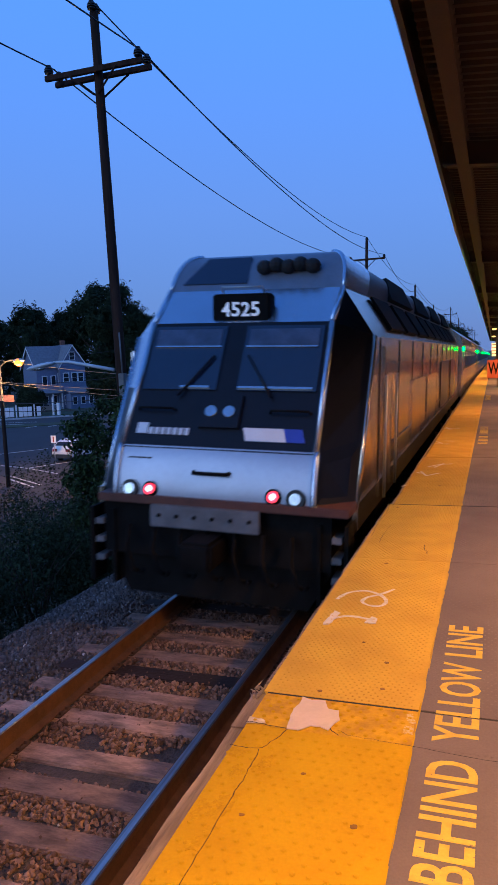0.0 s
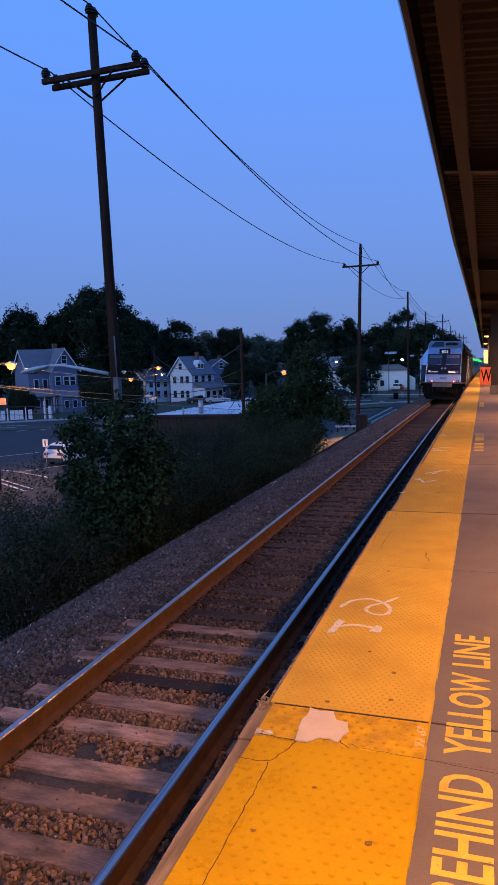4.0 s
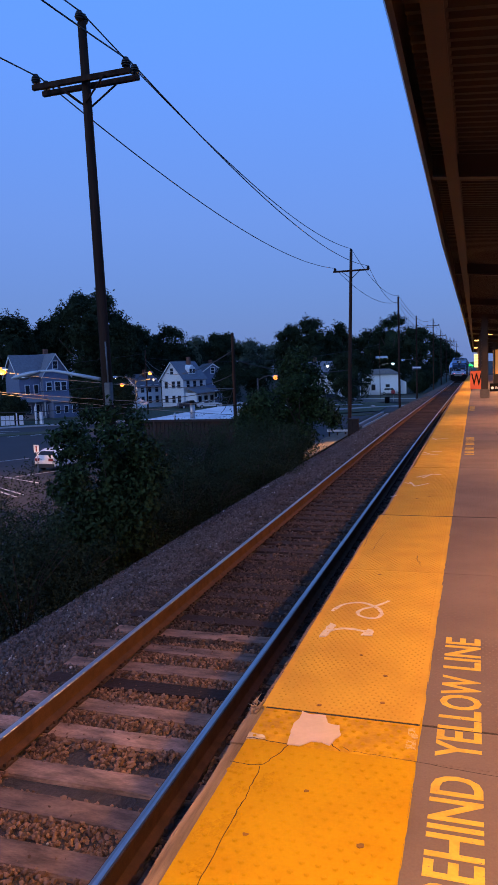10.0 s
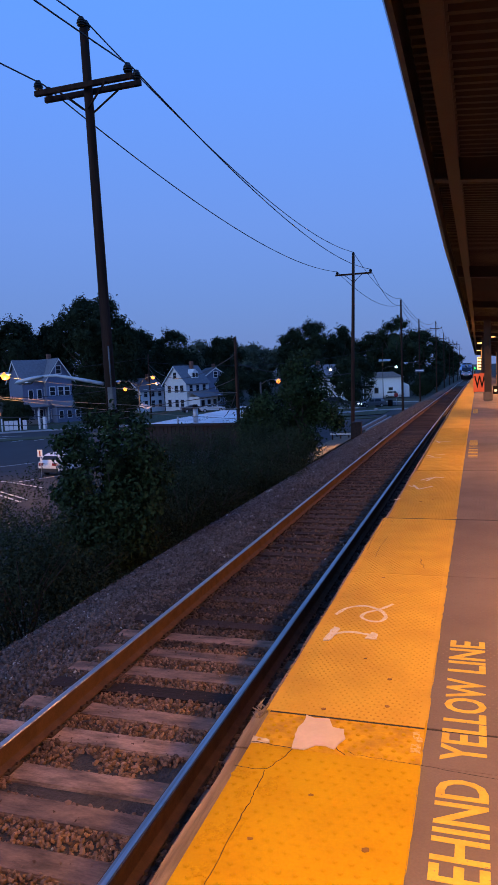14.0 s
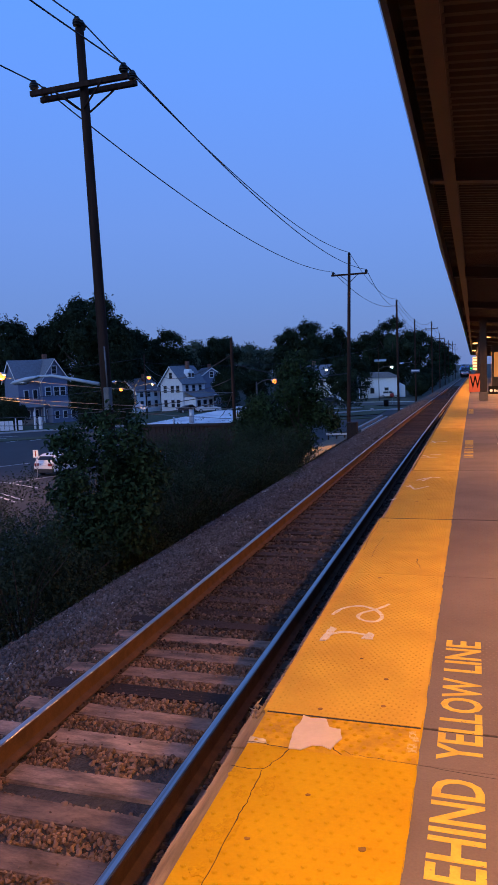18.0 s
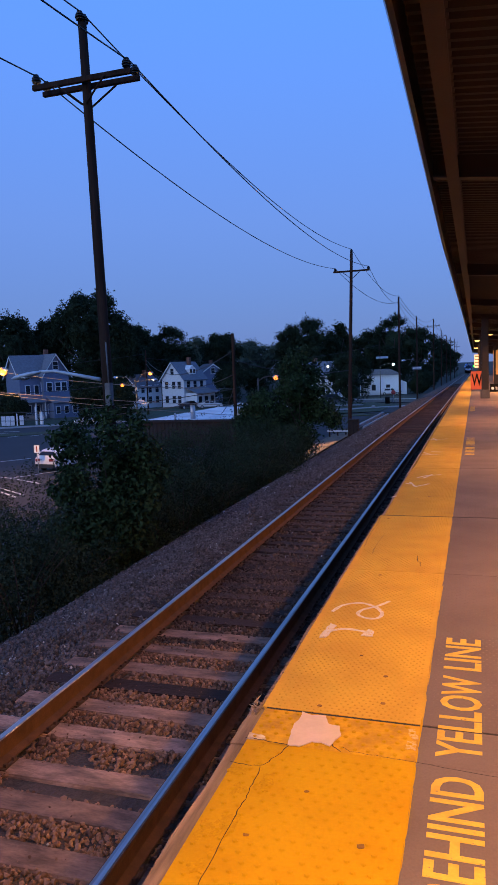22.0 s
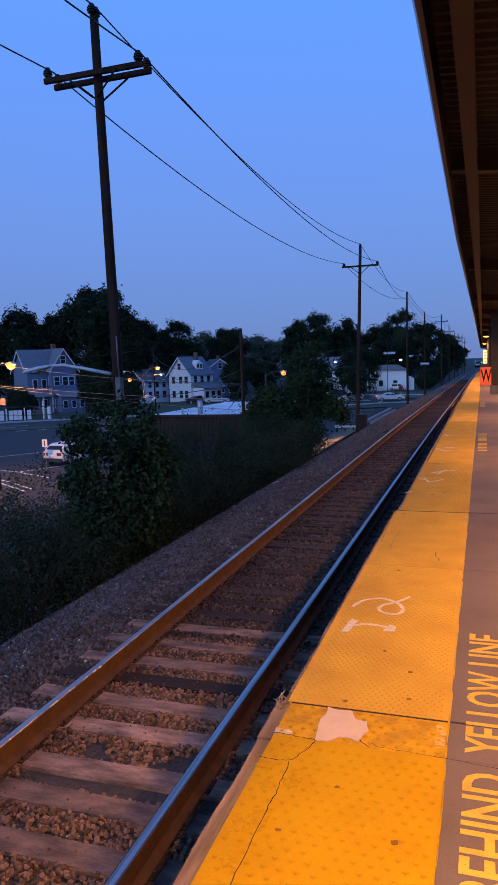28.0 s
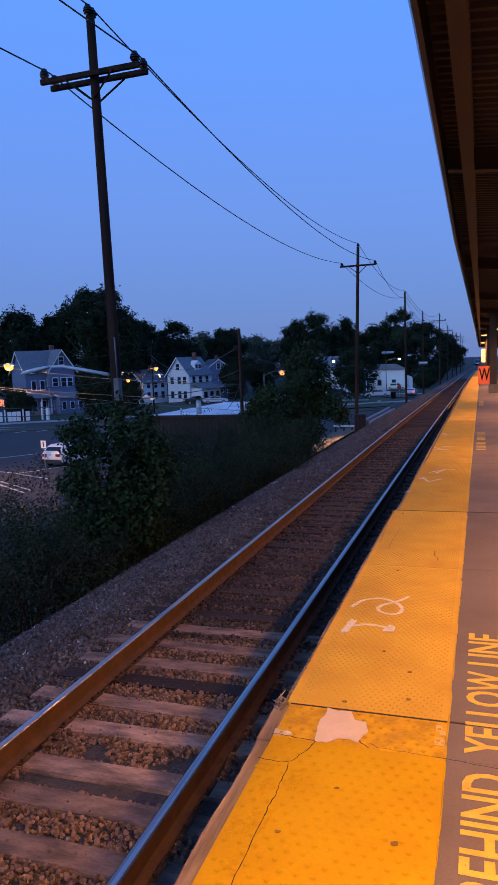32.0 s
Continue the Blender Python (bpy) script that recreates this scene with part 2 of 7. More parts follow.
LINE = mat("white_road_paint", (0.62, 0.60, 0.58), 0.7, var=0.15, scale=2, fine=30, bump=0.05)
GRASS = mat("mown_grass", (0.045, 0.062, 0.026), 0.95, var=0.35, scale=0.6, fine=12, bump=0.8, col2=(0.055, 0.058, 0.030), dist=0.05)
EARTH = mat("weedy_embankment_soil", (0.030, 0.030, 0.018), 0.95, var=0.4, scale=0.8, fine=9, bump=0.9, col2=(0.016, 0.018, 0.010), dist=0.08)
LEAF = mat("dark_green_leaf", (0.036, 0.054, 0.018), 0.65, spec=0.12, var=0.25, scale=1.2, fine=8, bump=0.0, island=0.6, col2=(0.022, 0.040, 0.014))
LEAF_BUSH = mat("olive_bush_leaf", (0.047, 0.062, 0.034), 0.9, spec=0.02, var=0.3, scale=0.8, fine=8, bump=0.0, island=0.45, col2=(0.020, 0.027, 0.015))
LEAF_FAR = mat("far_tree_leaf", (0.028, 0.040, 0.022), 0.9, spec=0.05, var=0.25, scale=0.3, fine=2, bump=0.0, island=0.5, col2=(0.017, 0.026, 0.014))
# paler leaf for the far hill: distance haze put into the colour
LEAF_HAZE = mat("hazed_hill_leaf", (0.075, 0.095, 0.070), 0.9, spec=0.05, var=0.25, scale=0.3, fine=2, bump=0.0, island=0.5, col2=(0.045, 0.060, 0.042))
BARK = mat("tree_bark", (0.07, 0.05, 0.038), 0.95, var=0.3, scale=4, fine=30, bump=0.6)
TWIG = mat("dry_twig", (0.06, 0.042, 0.028), 0.9, var=0.3, bump=0.1)
TYRE = mat("black_rubber", (0.018, 0.018, 0.019), 0.8, var=0.15)
CAR_WHITE = mat("white_car_paint", (0.70, 0.70, 0.71), 0.3, var=0.03, bump=0.0, coat=0.6)
CAR_GREY = mat("grey_car_paint", (0.20, 0.21, 0.23), 0.3, 0.4, var=0.03, bump=0.0, coat=0.6)
CAR_DARK = mat("dark_car_paint", (0.035, 0.037, 0.045), 0.3, 0.3, var=0.03, bump=0.0, coat=0.6)


def worn(name, paint, under, scale, amount, rough=0.75):
    """Paint rubbed through to what lies under it, in ragged specks and scratches."""
    m = mat(name, paint, rough, var=0.14, scale=14, fine=90, bump=0.2, spec=0.2)
    n, l = m.node_tree.nodes, m.node_tree.links
    b = n["Principled BSDF"]
    co, rag, cut, mix = n.new("ShaderNodeTexCoord"), n.new("ShaderNodeTexNoise"), n.new("ShaderNodeMapRange"), n.new("ShaderNodeMix")
    rag.inputs["Scale"].default_value, rag.inputs["Detail"].default_value, rag.inputs["Roughness"].default_value = scale, 8, 0.75
    cut.inputs[1].default_value, cut.inputs[2].default_value = 0.5 + amount, 0.53 + amount
    mix.data_type = "RGBA"
    mix.inputs[7].default_value = (*under, 1)
    l.new(co.outputs["Object"], rag.inputs["Vector"])
    l.new(rag.outputs["Fac"], cut.inputs[0])
    l.new(cut.outputs[0], mix.inputs[0])
    l.new(b.inputs["Base Color"].links[0].from_socket, mix.inputs[6])
    l.new(mix.outputs[2], b.inputs["Base Color"])
    return m


LETTER = worn("yellow_stencil_paint", (0.62, 0.42, 0.06), (0.16, 0.125, 0.12), 55, 0.11)
CHALK = worn("white_chalk_paint", (0.66, 0.58, 0.54), (0.52, 0.31, 0.05), 60, 0.06)
CABLE = mat("pale_lamplit_cable", (0.22, 0.20, 0.18), 0.6, 0.3, var=0.1, bump=0.0)
PALE_ARM = mat("pale_painted_lamp_arm", (0.50, 0.53, 0.58), 0.5, 0.1, var=0.08, bump=0.02)


# ---- mesh helpers ----
def part(name, bm, material, parent=None, label=""):
    """Links a bmesh as one mesh object, under a thing or a part."""
    me = bpy.data.meshes.new(name)
    bm.to_mesh(me)
    bm.free()
    return link(name, me, material, parent, label)


def link(name, me, material, parent=None, label=""):
    if not me.materials:
        me.materials.append(material)
    ob = new(name, me)
    if parent:
        ob.parent = parent
    if label:
        ob["label"] = label
    return ob


def thing(name, label, category, group="", at=(0, 0, 0), rz=0.0, kind=""):
    ob = new(name)
    ob.matrix_world = pose(*at, 0, 0, rz)
    return tagged(ob, label, category, group, kind)


def box(x0, x1, y0, y1, z0, z1, bm=None, bevel=0.0):
    bm = bm or bmesh.new()
    own = bmesh.new() if bevel else bm
    v = [own.verts.new((x, y, z)) for z in (z0, z1) for y in (y0, y1) for x in (x0, x1)]
    for f in ((0, 2, 3, 1), (4, 5, 7, 6), (0, 1, 5, 4), (2, 6, 7, 3), (0, 4, 6, 2), (1, 3, 7, 5)):
        own.faces.new([v[i] for i in f])
    if bevel:
        bmesh.ops.bevel(own, geom=own.edges[:], offset=bevel, segments=2, affect="EDGES")
        me = bpy.data.meshes.new("tmp")
        own.to_mesh(me)
        own.free()
        bm.from_mesh(me)
        bpy.data.meshes.remove(me)
    return bm


def tube(p0, p1, r0, r1=None, seg=10, bm=None):
    bm = bm or bmesh.new()
    r1 = r0 if r1 is None else r1
    p0, p1 = Vector(p0), Vector(p1)
    d = p1 - p0
    q = d.to_track_quat("Z", "Y")
    rings = []
    for p, r in ((p0, r0), (p1, r1)):
        rings.append([bm.verts.new(p + q @ Vector((r * math.cos(2 * math.pi * i / seg), r * math.sin(2 * math.pi * i / seg), 0))) for i in range(seg)])
    for i in range(seg):
        j = (i + 1) % seg
        bm.faces.new((rings[0][i], rings[0][j], rings[1][j], rings[1][i])).smooth = True
    bm.faces.new(rings[0][::-1])
    bm.faces.new(rings[1])
    return bm


def bent(points, r, seg=6, bm=None):
    """A tube along a line of points."""
    bm = bm or bmesh.new()
    pts = [Vector(p) for p in points]
    rings = []
    for k, p in enumerate(pts):
        d = pts[min(k + 1, len(pts) - 1)] - pts[max(k - 1, 0)]
        q = d.to_track_quat("Z", "Y")
        rad = r[k] if isinstance(r, (list, tuple)) else r
        rings.append([bm.verts.new(p + q @ Vector((rad * math.cos(2 * math.pi * i / seg), rad * math.sin(2 * math.pi * i / seg), 0))) for i in range(seg)])
    for a, b in zip(rings, rings[1:]):
        for i in range(seg):
            j = (i + 1) % seg
            bm.faces.new((a[i], a[j], b[j], b[i])).smooth = True
    bm.faces.new(rings[0][::-1])
    bm.faces.new(rings[-1])
    return bm


def sweep(profile, y0, y1, bm=None, axis="y", falls=False):
    """An (x, z) outline carried along y; with axis x, a (y, z) outline along x."""
    bm = bm or bmesh.new()
    put = (lambda a, b, t: (a, t, b - (dip(t) if falls else 0.0))) if axis == "y" else (lambda a, b, t: (t, a, b))
    stops = [y0] + ([4, 12, 18, 23, 28, 33, 38] if falls else []) + [y1]
    rings = [[bm.verts.new(put(a, b, t)) for a, b in profile] for t in stops]
    n = len(profile)
    for r0, r1 in zip(rings, rings[1:]):
        for i in range(n):
            j = (i + 1) % n
            bm.faces.new((r0[i], r0[j], r1[j], r1[i]))
    bm.faces.new(rings[0][::-1])
    bm.faces.new(rings[-1])
    bmesh.ops.recalc_face_normals(bm, faces=bm.faces[:])
    return bm


def slab(corners, thick, bm=None):
    """A flat polygon in space with a thickness along its normal."""
    bm = bm or bmesh.new()
    pts = [Vector(c) for c in corners]
    nrm = (pts[1] - pts[0]).cross(pts[2] - pts[0]).normalized() * thick
    a = [bm.verts.new(p) for p in pts]
    b = [bm.verts.new(p - nrm) for p in pts]
    n = len(pts)
    bm.faces.new(a)
    bm.faces.new(b[::-1])
    for i in range(n):
        j = (i + 1) % n
        bm.faces.new((a[i], b[i], b[j], a[j]))
    return bm


def ball(c, r, bm=None, squash=(1, 1, 1), u=12, v=8):
    bm = bm or bmesh.new()
    m = Matrix.Translation(c) @ Matrix.Diagonal((*squash, 1))
    bmesh.ops.create_uvsphere(bm, u_segments=u, v_segments=v, radius=r, matrix=m)
    return bm


def raw(name, verts, faces, material, parent=None, label=""):
    me = bpy.data.meshes.new(name)
    if isinstance(verts, np.ndarray):
        me.vertices.add(len(verts))
        me.vertices.foreach_set("co", verts.astype(np.float32).ravel())
        me.loops.add(faces.size)
        me.loops.foreach_set("vertex_index", faces.astype(np.int32).ravel())
        me.polygons.add(len(faces))
        me.polygons.foreach_set("loop_start", np.arange(0, faces.size, faces.shape[1], dtype=np.int32))
        me.validate()
        me.shade_flat()
    else:
        me.from_pydata(verts, [], faces)
    me.update()
    return link(name, me, material, parent, label)


def letters(body, width, height, depth, m, material, parent, name="lettering"):
    """Words in the built-in font, fitted to a width and height, standing on the pose m."""
    cu = bpy.data.curves.new(name, "FONT")
    cu.body, cu.extrude, cu.resolution_u, cu.offset = body, 0.02, 3, 0.018
    tmp = new("tmp", cu)
    me = bpy.data.meshes.new_from_object(tmp.evaluated_get(bpy.context.evaluated_depsgraph_get()))
    bpy.data.objects.remove(tmp)
    co = np.empty(len(me.vertices) * 3)
    me.vertices.foreach_get("co", co)
    co = co.reshape(-1, 3)
    lo, hi = co.min(0), co.max(0)
    co = (co - lo) / np.maximum(hi - lo, 1e-6) * (width, height, depth)
    me.vertices.foreach_set("co", co.ravel())
    me.transform(m)
    me.materials.clear()
    return link(name, me, material, parent)


# ---- ground ----
ZG = -5.5


def dip(y):
    """The line falls gently beyond the first stretch of platform."""
    return 0.0 if y < 18 else 0.0002 * (y - 18) ** 2 if y < 38 else 0.008 * (y - 28)


def height(x, y):
    """Embankment profile across the line."""
    prof = ((-4000, ZG), (-13.0, ZG), (-10.5, ZG + 0.35), (-5.2, -2.15), (-4.5, -1.78), (9, -1.78), (24, -1.9), (34, ZG), (4000, ZG))
    for (a, za), (b, zb) in zip(prof, prof[1:]):
        if x <= b:
            z = za + (zb - za) * (x - a) / (b - a)
            break
    return max(ZG, z - dip(y))


def make_ground():
    xs = [-4000, -1500, -600, -300, -150, -90, -60, -40, -25, -16, -13, -11.8, -10.5, -9.2, -8, -6.6, -5.2, -4.5, -3, 0, 4, 9, 16, 24, 28, 34, 60, 150, 600, 4000]
    ys = [-4000, -1000, -300, -120, -60, -30, -10] + [2.0 * k for k in range(-4, 40)] + [85, 95, 110, 130, 160, 200, 260, 340, 460, 700, 1200, 2200, 4000]
    verts = []
    for y in ys:
        for x in xs:
            bumpy = noise.noise((x * 0.7, y * 0.5, 3)) * 0.16 if -10.6 < x < -4.9 and -10 < y < 90 else 0
            verts.append((x, y, height(x, y) + bumpy))
    w = len(xs)
    faces = [(j * w + i, j * w + i + 1, (j + 1) * w + i + 1, (j + 1) * w + i) for j in range(len(ys) - 1) for i in range(w - 1)]
    tagged(raw("ground", verts, faces, EARTH), "weedy soil embankment and flat ground", "ground", kind="structure")


make_ground()


def flat(name, corners, z, material, label, category, thick=0.03):
    bm = slab([(x, y, z) for x, y in corners], thick)
    bmesh.ops.recalc_face_normals(bm, faces=bm.faces[:])
    return tagged(part(name, bm, material), label, category, kind="structure")


# ---- track ----
TC, RT = -1.70, -1.22


def make_track():
    bed = sweep([(-4.75, -1.95), (-4.55, -1.78), (-3.5, -1.47), (-3.1, -1.445), (-0.3, -1.445), (0.05, -1.5), (0.05, -1.95)], -8, 700, falls=True)
    tagged(part("ballast_bed", bed, BALLAST), "bed of grey crushed stone under the track", "ballast", kind="structure")
    track = thing("railway_track", "single railway track of steel rails on weathered timber ties", "railway track")
    for cx in (TC - 0.7525, TC + 0.7525):
        web = [(-0.07, -0.185), (0.07, -0.185), (0.07, -0.172), (0.012, -0.15), (0.010, -0.045), (0.034, -0.036), (0.036, -0.004),
               (-0.036, -0.004), (-0.034, -0.036), (-0.010, -0.045), (-0.012, -0.15), (-0.07, -0.172)]
        r = part("rail", sweep([(cx + a, RT + b) for a, b in web], -8, 690, falls=True), RAIL, track, "rust-brown rail with a bright worn head")
        part("rail_head", sweep([(cx + a, RT + b) for a, b in ((-0.030, -0.004), (0.030, -0.004), (0.024, 0.004), (-0.024, 0.004))], -8, 690, falls=True), RAIL_TOP, r, "polished running surface")
    ends = [-7.75 + 0.45 * i for i in range(15)] + [-1.0, -0.55, -0.1, 0.4, 0.9, 1.35, 1.8, 2.25, 2.70, 3.18, 3.64, 4.02, 4.58, 5.02, 5.47, 5.85, 6.32, 6.78, 7.26, 7.67]
    rng = random.Random(4)
    while ends[-1] < 120:
        ends.append(ends[-1] + 0.48 + rng.uniform(-0.035, 0.035))
    meshes = []
    for k in range(5):
        bm = box(-1.30, 1.30, -0.115, 0.115, -0.16, 0, bevel=0.012)
        for v in bm.verts:
            v.co.z += noise.noise((v.co.x * 2, k * 7.1, v.co.y * 5)) * 0.012
            v.co.y += noise.noise((v.co.x * 1.5, k * 3.3, 9)) * 0.012
        me = bpy.data.meshes.new("tie")
        bm.to_mesh(me)
        bm.free()
        me.materials.append(TIE)
        meshes.append(me)
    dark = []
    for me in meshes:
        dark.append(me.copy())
        dark[-1].materials[0] = TIE_DARK
    plate = box(-0.10, 0.10, -0.09, 0.09, 0, 0.014)
    for sx, sy in ((-0.085, -0.05), (0.085, 0.05), (0.085, -0.05), (-0.085, 0.05)):
        box(sx - 0.012, sx + 0.012, sy - 0.012, sy + 0.012, 0.014, 0.04, plate)
    pm = bpy.data.meshes.new("tie_plate")
    plate.to_mesh(pm)
    plate.free()
    pm.materials.append(STEEL)
    for i, far in enumerate(ends):
        # darker timber from about 6.5 m on, and for one nearer tie
        is_dark = far > 6.5 + 1.0 * rng.random() or abs(far - 5.47) < 0.02
        ob = link("tie", dark[i % 5] if is_dark else meshes[i % 5], TIE, track)
        ob.location = (TC + rng.uniform(-0.03, 0.03), far - 0.115, RT - 0.197 - dip(far))
        ob.rotation_euler = (0, 0, radians(rng.uniform(-1.0, 1.0)))
        if far < 24:
            for cx in (-0.7525, 0.7525):
                p = link("tie_plate", pm, STEEL, ob)
                p.location = (TC - ob.location.x + cx, 0, -0.002)
    # crushed stone
    nr = np.random.RandomState(3)

    def stones(n, x0, x1, y0, y1, smin, smax, name, material=STONE):
        if y1 < 6.5 and x1 > -1:
            g = (1 + 5 ** 0.5) / 2
            base = np.array([(-1, g, 0), (1, g, 0), (-1, -g, 0), (1, -g, 0), (0, -1, g), (0, 1, g), (0, -1, -g), (0, 1, -g), (g, 0, -1), (g, 0, 1), (-g, 0, -1), (-g, 0, 1)]) / 1.9
            tri = np.array([(0, 11, 5), (0, 5, 1), (0, 1, 7), (0, 7, 10), (0, 10, 11), (1, 5, 9), (5, 11, 4), (11, 10, 2), (10, 7, 6), (7, 1, 8), (3, 9, 4), (3, 4, 2), (3, 2, 6), (3, 6, 8), (3, 8, 9), (4, 9, 5), (2, 4, 11), (6, 2, 10), (8, 6, 7), (9, 8, 1)])
        elif y1 <= 10.0:
            base = np.array([(x, y, z) for z in (-0.62, 0.62) for y in (-0.62, 0.62) for x in (-0.62, 0.62)], float)
            tri = np.array([(0, 2, 3), (0, 3, 1), (4, 5, 7), (4, 7, 6), (0, 1, 5), (0, 5, 4), (2, 6, 7), (2, 7, 3), (0, 4, 6), (0, 6, 2), (1, 3, 7), (1, 7, 5)])
        else:
            base = np.array([(1, 0, 0), (-1, 0, 0), (0, 1, 0), (0, -1, 0), (0, 0, 1), (0, 0, -1)], float)
            tri = np.array([(0, 2, 4), (2, 1, 4), (1, 3, 4), (3, 0, 4), (2, 0, 5), (1, 2, 5), (3, 1, 5), (0, 3, 5)])
        nb = len(base)
        px, py = nr.uniform(x0, x1, n), nr.uniform(y0, y1, n)
        keep = np.ones(n, bool)
        for cx in (TC - 0.7525, TC + 0.7525):
            keep &= abs(px - cx) > 0.075
        e = np.array(ends)
        d = py[:, None] - (e[None, :] - 0.115)
        on = (abs(d) < 0.10).any(1) & (abs(px - TC) < 1.3)
        keep &= ~on | (nr.rand(n) < np.where(py > 7.3, 0.4, 0.03))
        # places where fine mud has filled the bed
        keep &= ~((py > 3.64) & (py < 3.82) & (px > -2.3)) & ~((py > 4.02) & (py < 4.2 + 0.2 * np.sin(px * 5)) & (px > -2.0) & (px < -0.9))
        px, py, on = px[keep], py[keep], on[keep]
        n = len(px)
        top = np.interp(px, [-4.75, -4.55, -3.5, -3.1, -0.3, 0.05], [-1.9, -1.78, -1.47, -1.445, -1.445, -1.5])
        top = np.where(on, RT - 0.19, top + nr.uniform(-0.005, 0.03, n))
        top = top - np.array([dip(v) for v in py])
        s = nr.uniform(smin, smax, n) * np.where(on, 0.5, 1)
        q = nr.randn(n, 4)
        q /= np.linalg.norm(q, axis=1)[:, None]
        w, x, y, z = q.T
        rot = np.stack([np.stack([1 - 2 * (y * y + z * z), 2 * (x * y - z * w), 2 * (x * z + y * w)], -1),
                        np.stack([2 * (x * y + z * w), 1 - 2 * (x * x + z * z), 2 * (y * z - x * w)], -1),
                        np.stack([2 * (x * z - y * w), 2 * (y * z + x * w), 1 - 2 * (x * x + y * y)], -1)], 1)
        shape = base[None] * (1 + nr.uniform(-0.4, 0.3, (n, nb, 1))) * (s[:, None, None] * np.stack([np.ones(n), nr.uniform(0.6, 1, n), nr.uniform(0.5, 0.9, n)], 1)[:, None, :])
        pts = np.einsum("nij,nkj->nki", rot, shape) + np.stack([px, py, top], 1)[:, None, :]
        faces = (tri[None] + nb * np.arange(n)[:, None, None]).reshape(-1, 3)
        tagged(raw(name, pts.reshape(-1, 3), faces, material), "loose grey crushed stones between the ties", "ballast", kind="stuff")

    stones(24000, -2.5, 0.0, 1.0, 6.4, 0.011, 0.026, "ballast_stones", STONE_BROWN)
    stones(9000, -4.7, -2.5, 1.0, 5.0, 0.014, 0.03, "ballast_stones")
    stones(20000, -4.75, -2.6, 5.0, 12.0, 0.016, 0.034, "ballast_stones")
    stones(16000, -4.75, -2.6, 12.0, 28.0, 0.024, 0.042, "ballast_stones")
    stones(7000, -4.8, -2.6, 28.0, 70.0, 0.04, 0.06, "ballast_stones")
    stones(10000, -2.7, 0.0, 6.4, 10.0, 0.016, 0.034, "ballast_stones", STONE_DARK)
    stones(12000, -2.7, 0.0, 10.0, 30.0, 0.028, 0.05, "ballast_stones", STONE_DARK)
    stones(11000, -4.7, 0.0, -8.0, 1.0, 0.022, 0.042, "ballast_stones")
    stones(520, -4.7, -2.7, 2.0, 12.0, 0.012, 0.028, "ballast_stones", STONE_PALE)
    stones(260, -4.7, -2.7, 12.0, 40.0, 0.02, 0.045, "ballast_stones", STONE_PALE)
    stones(90, -2.4, -0.6, 2.0, 14.0, 0.012, 0.024, "ballast_stones", STONE_PALE)


make_track()

# ---- platform ----
PX0, PY1, GX = 0.10, 106.0, 0.80


def sink(ob):
    """Lets a mesh follow the fall of the line."""
    for v in ob.data.vertices:
        v.co.z -= dip(v.co.y)


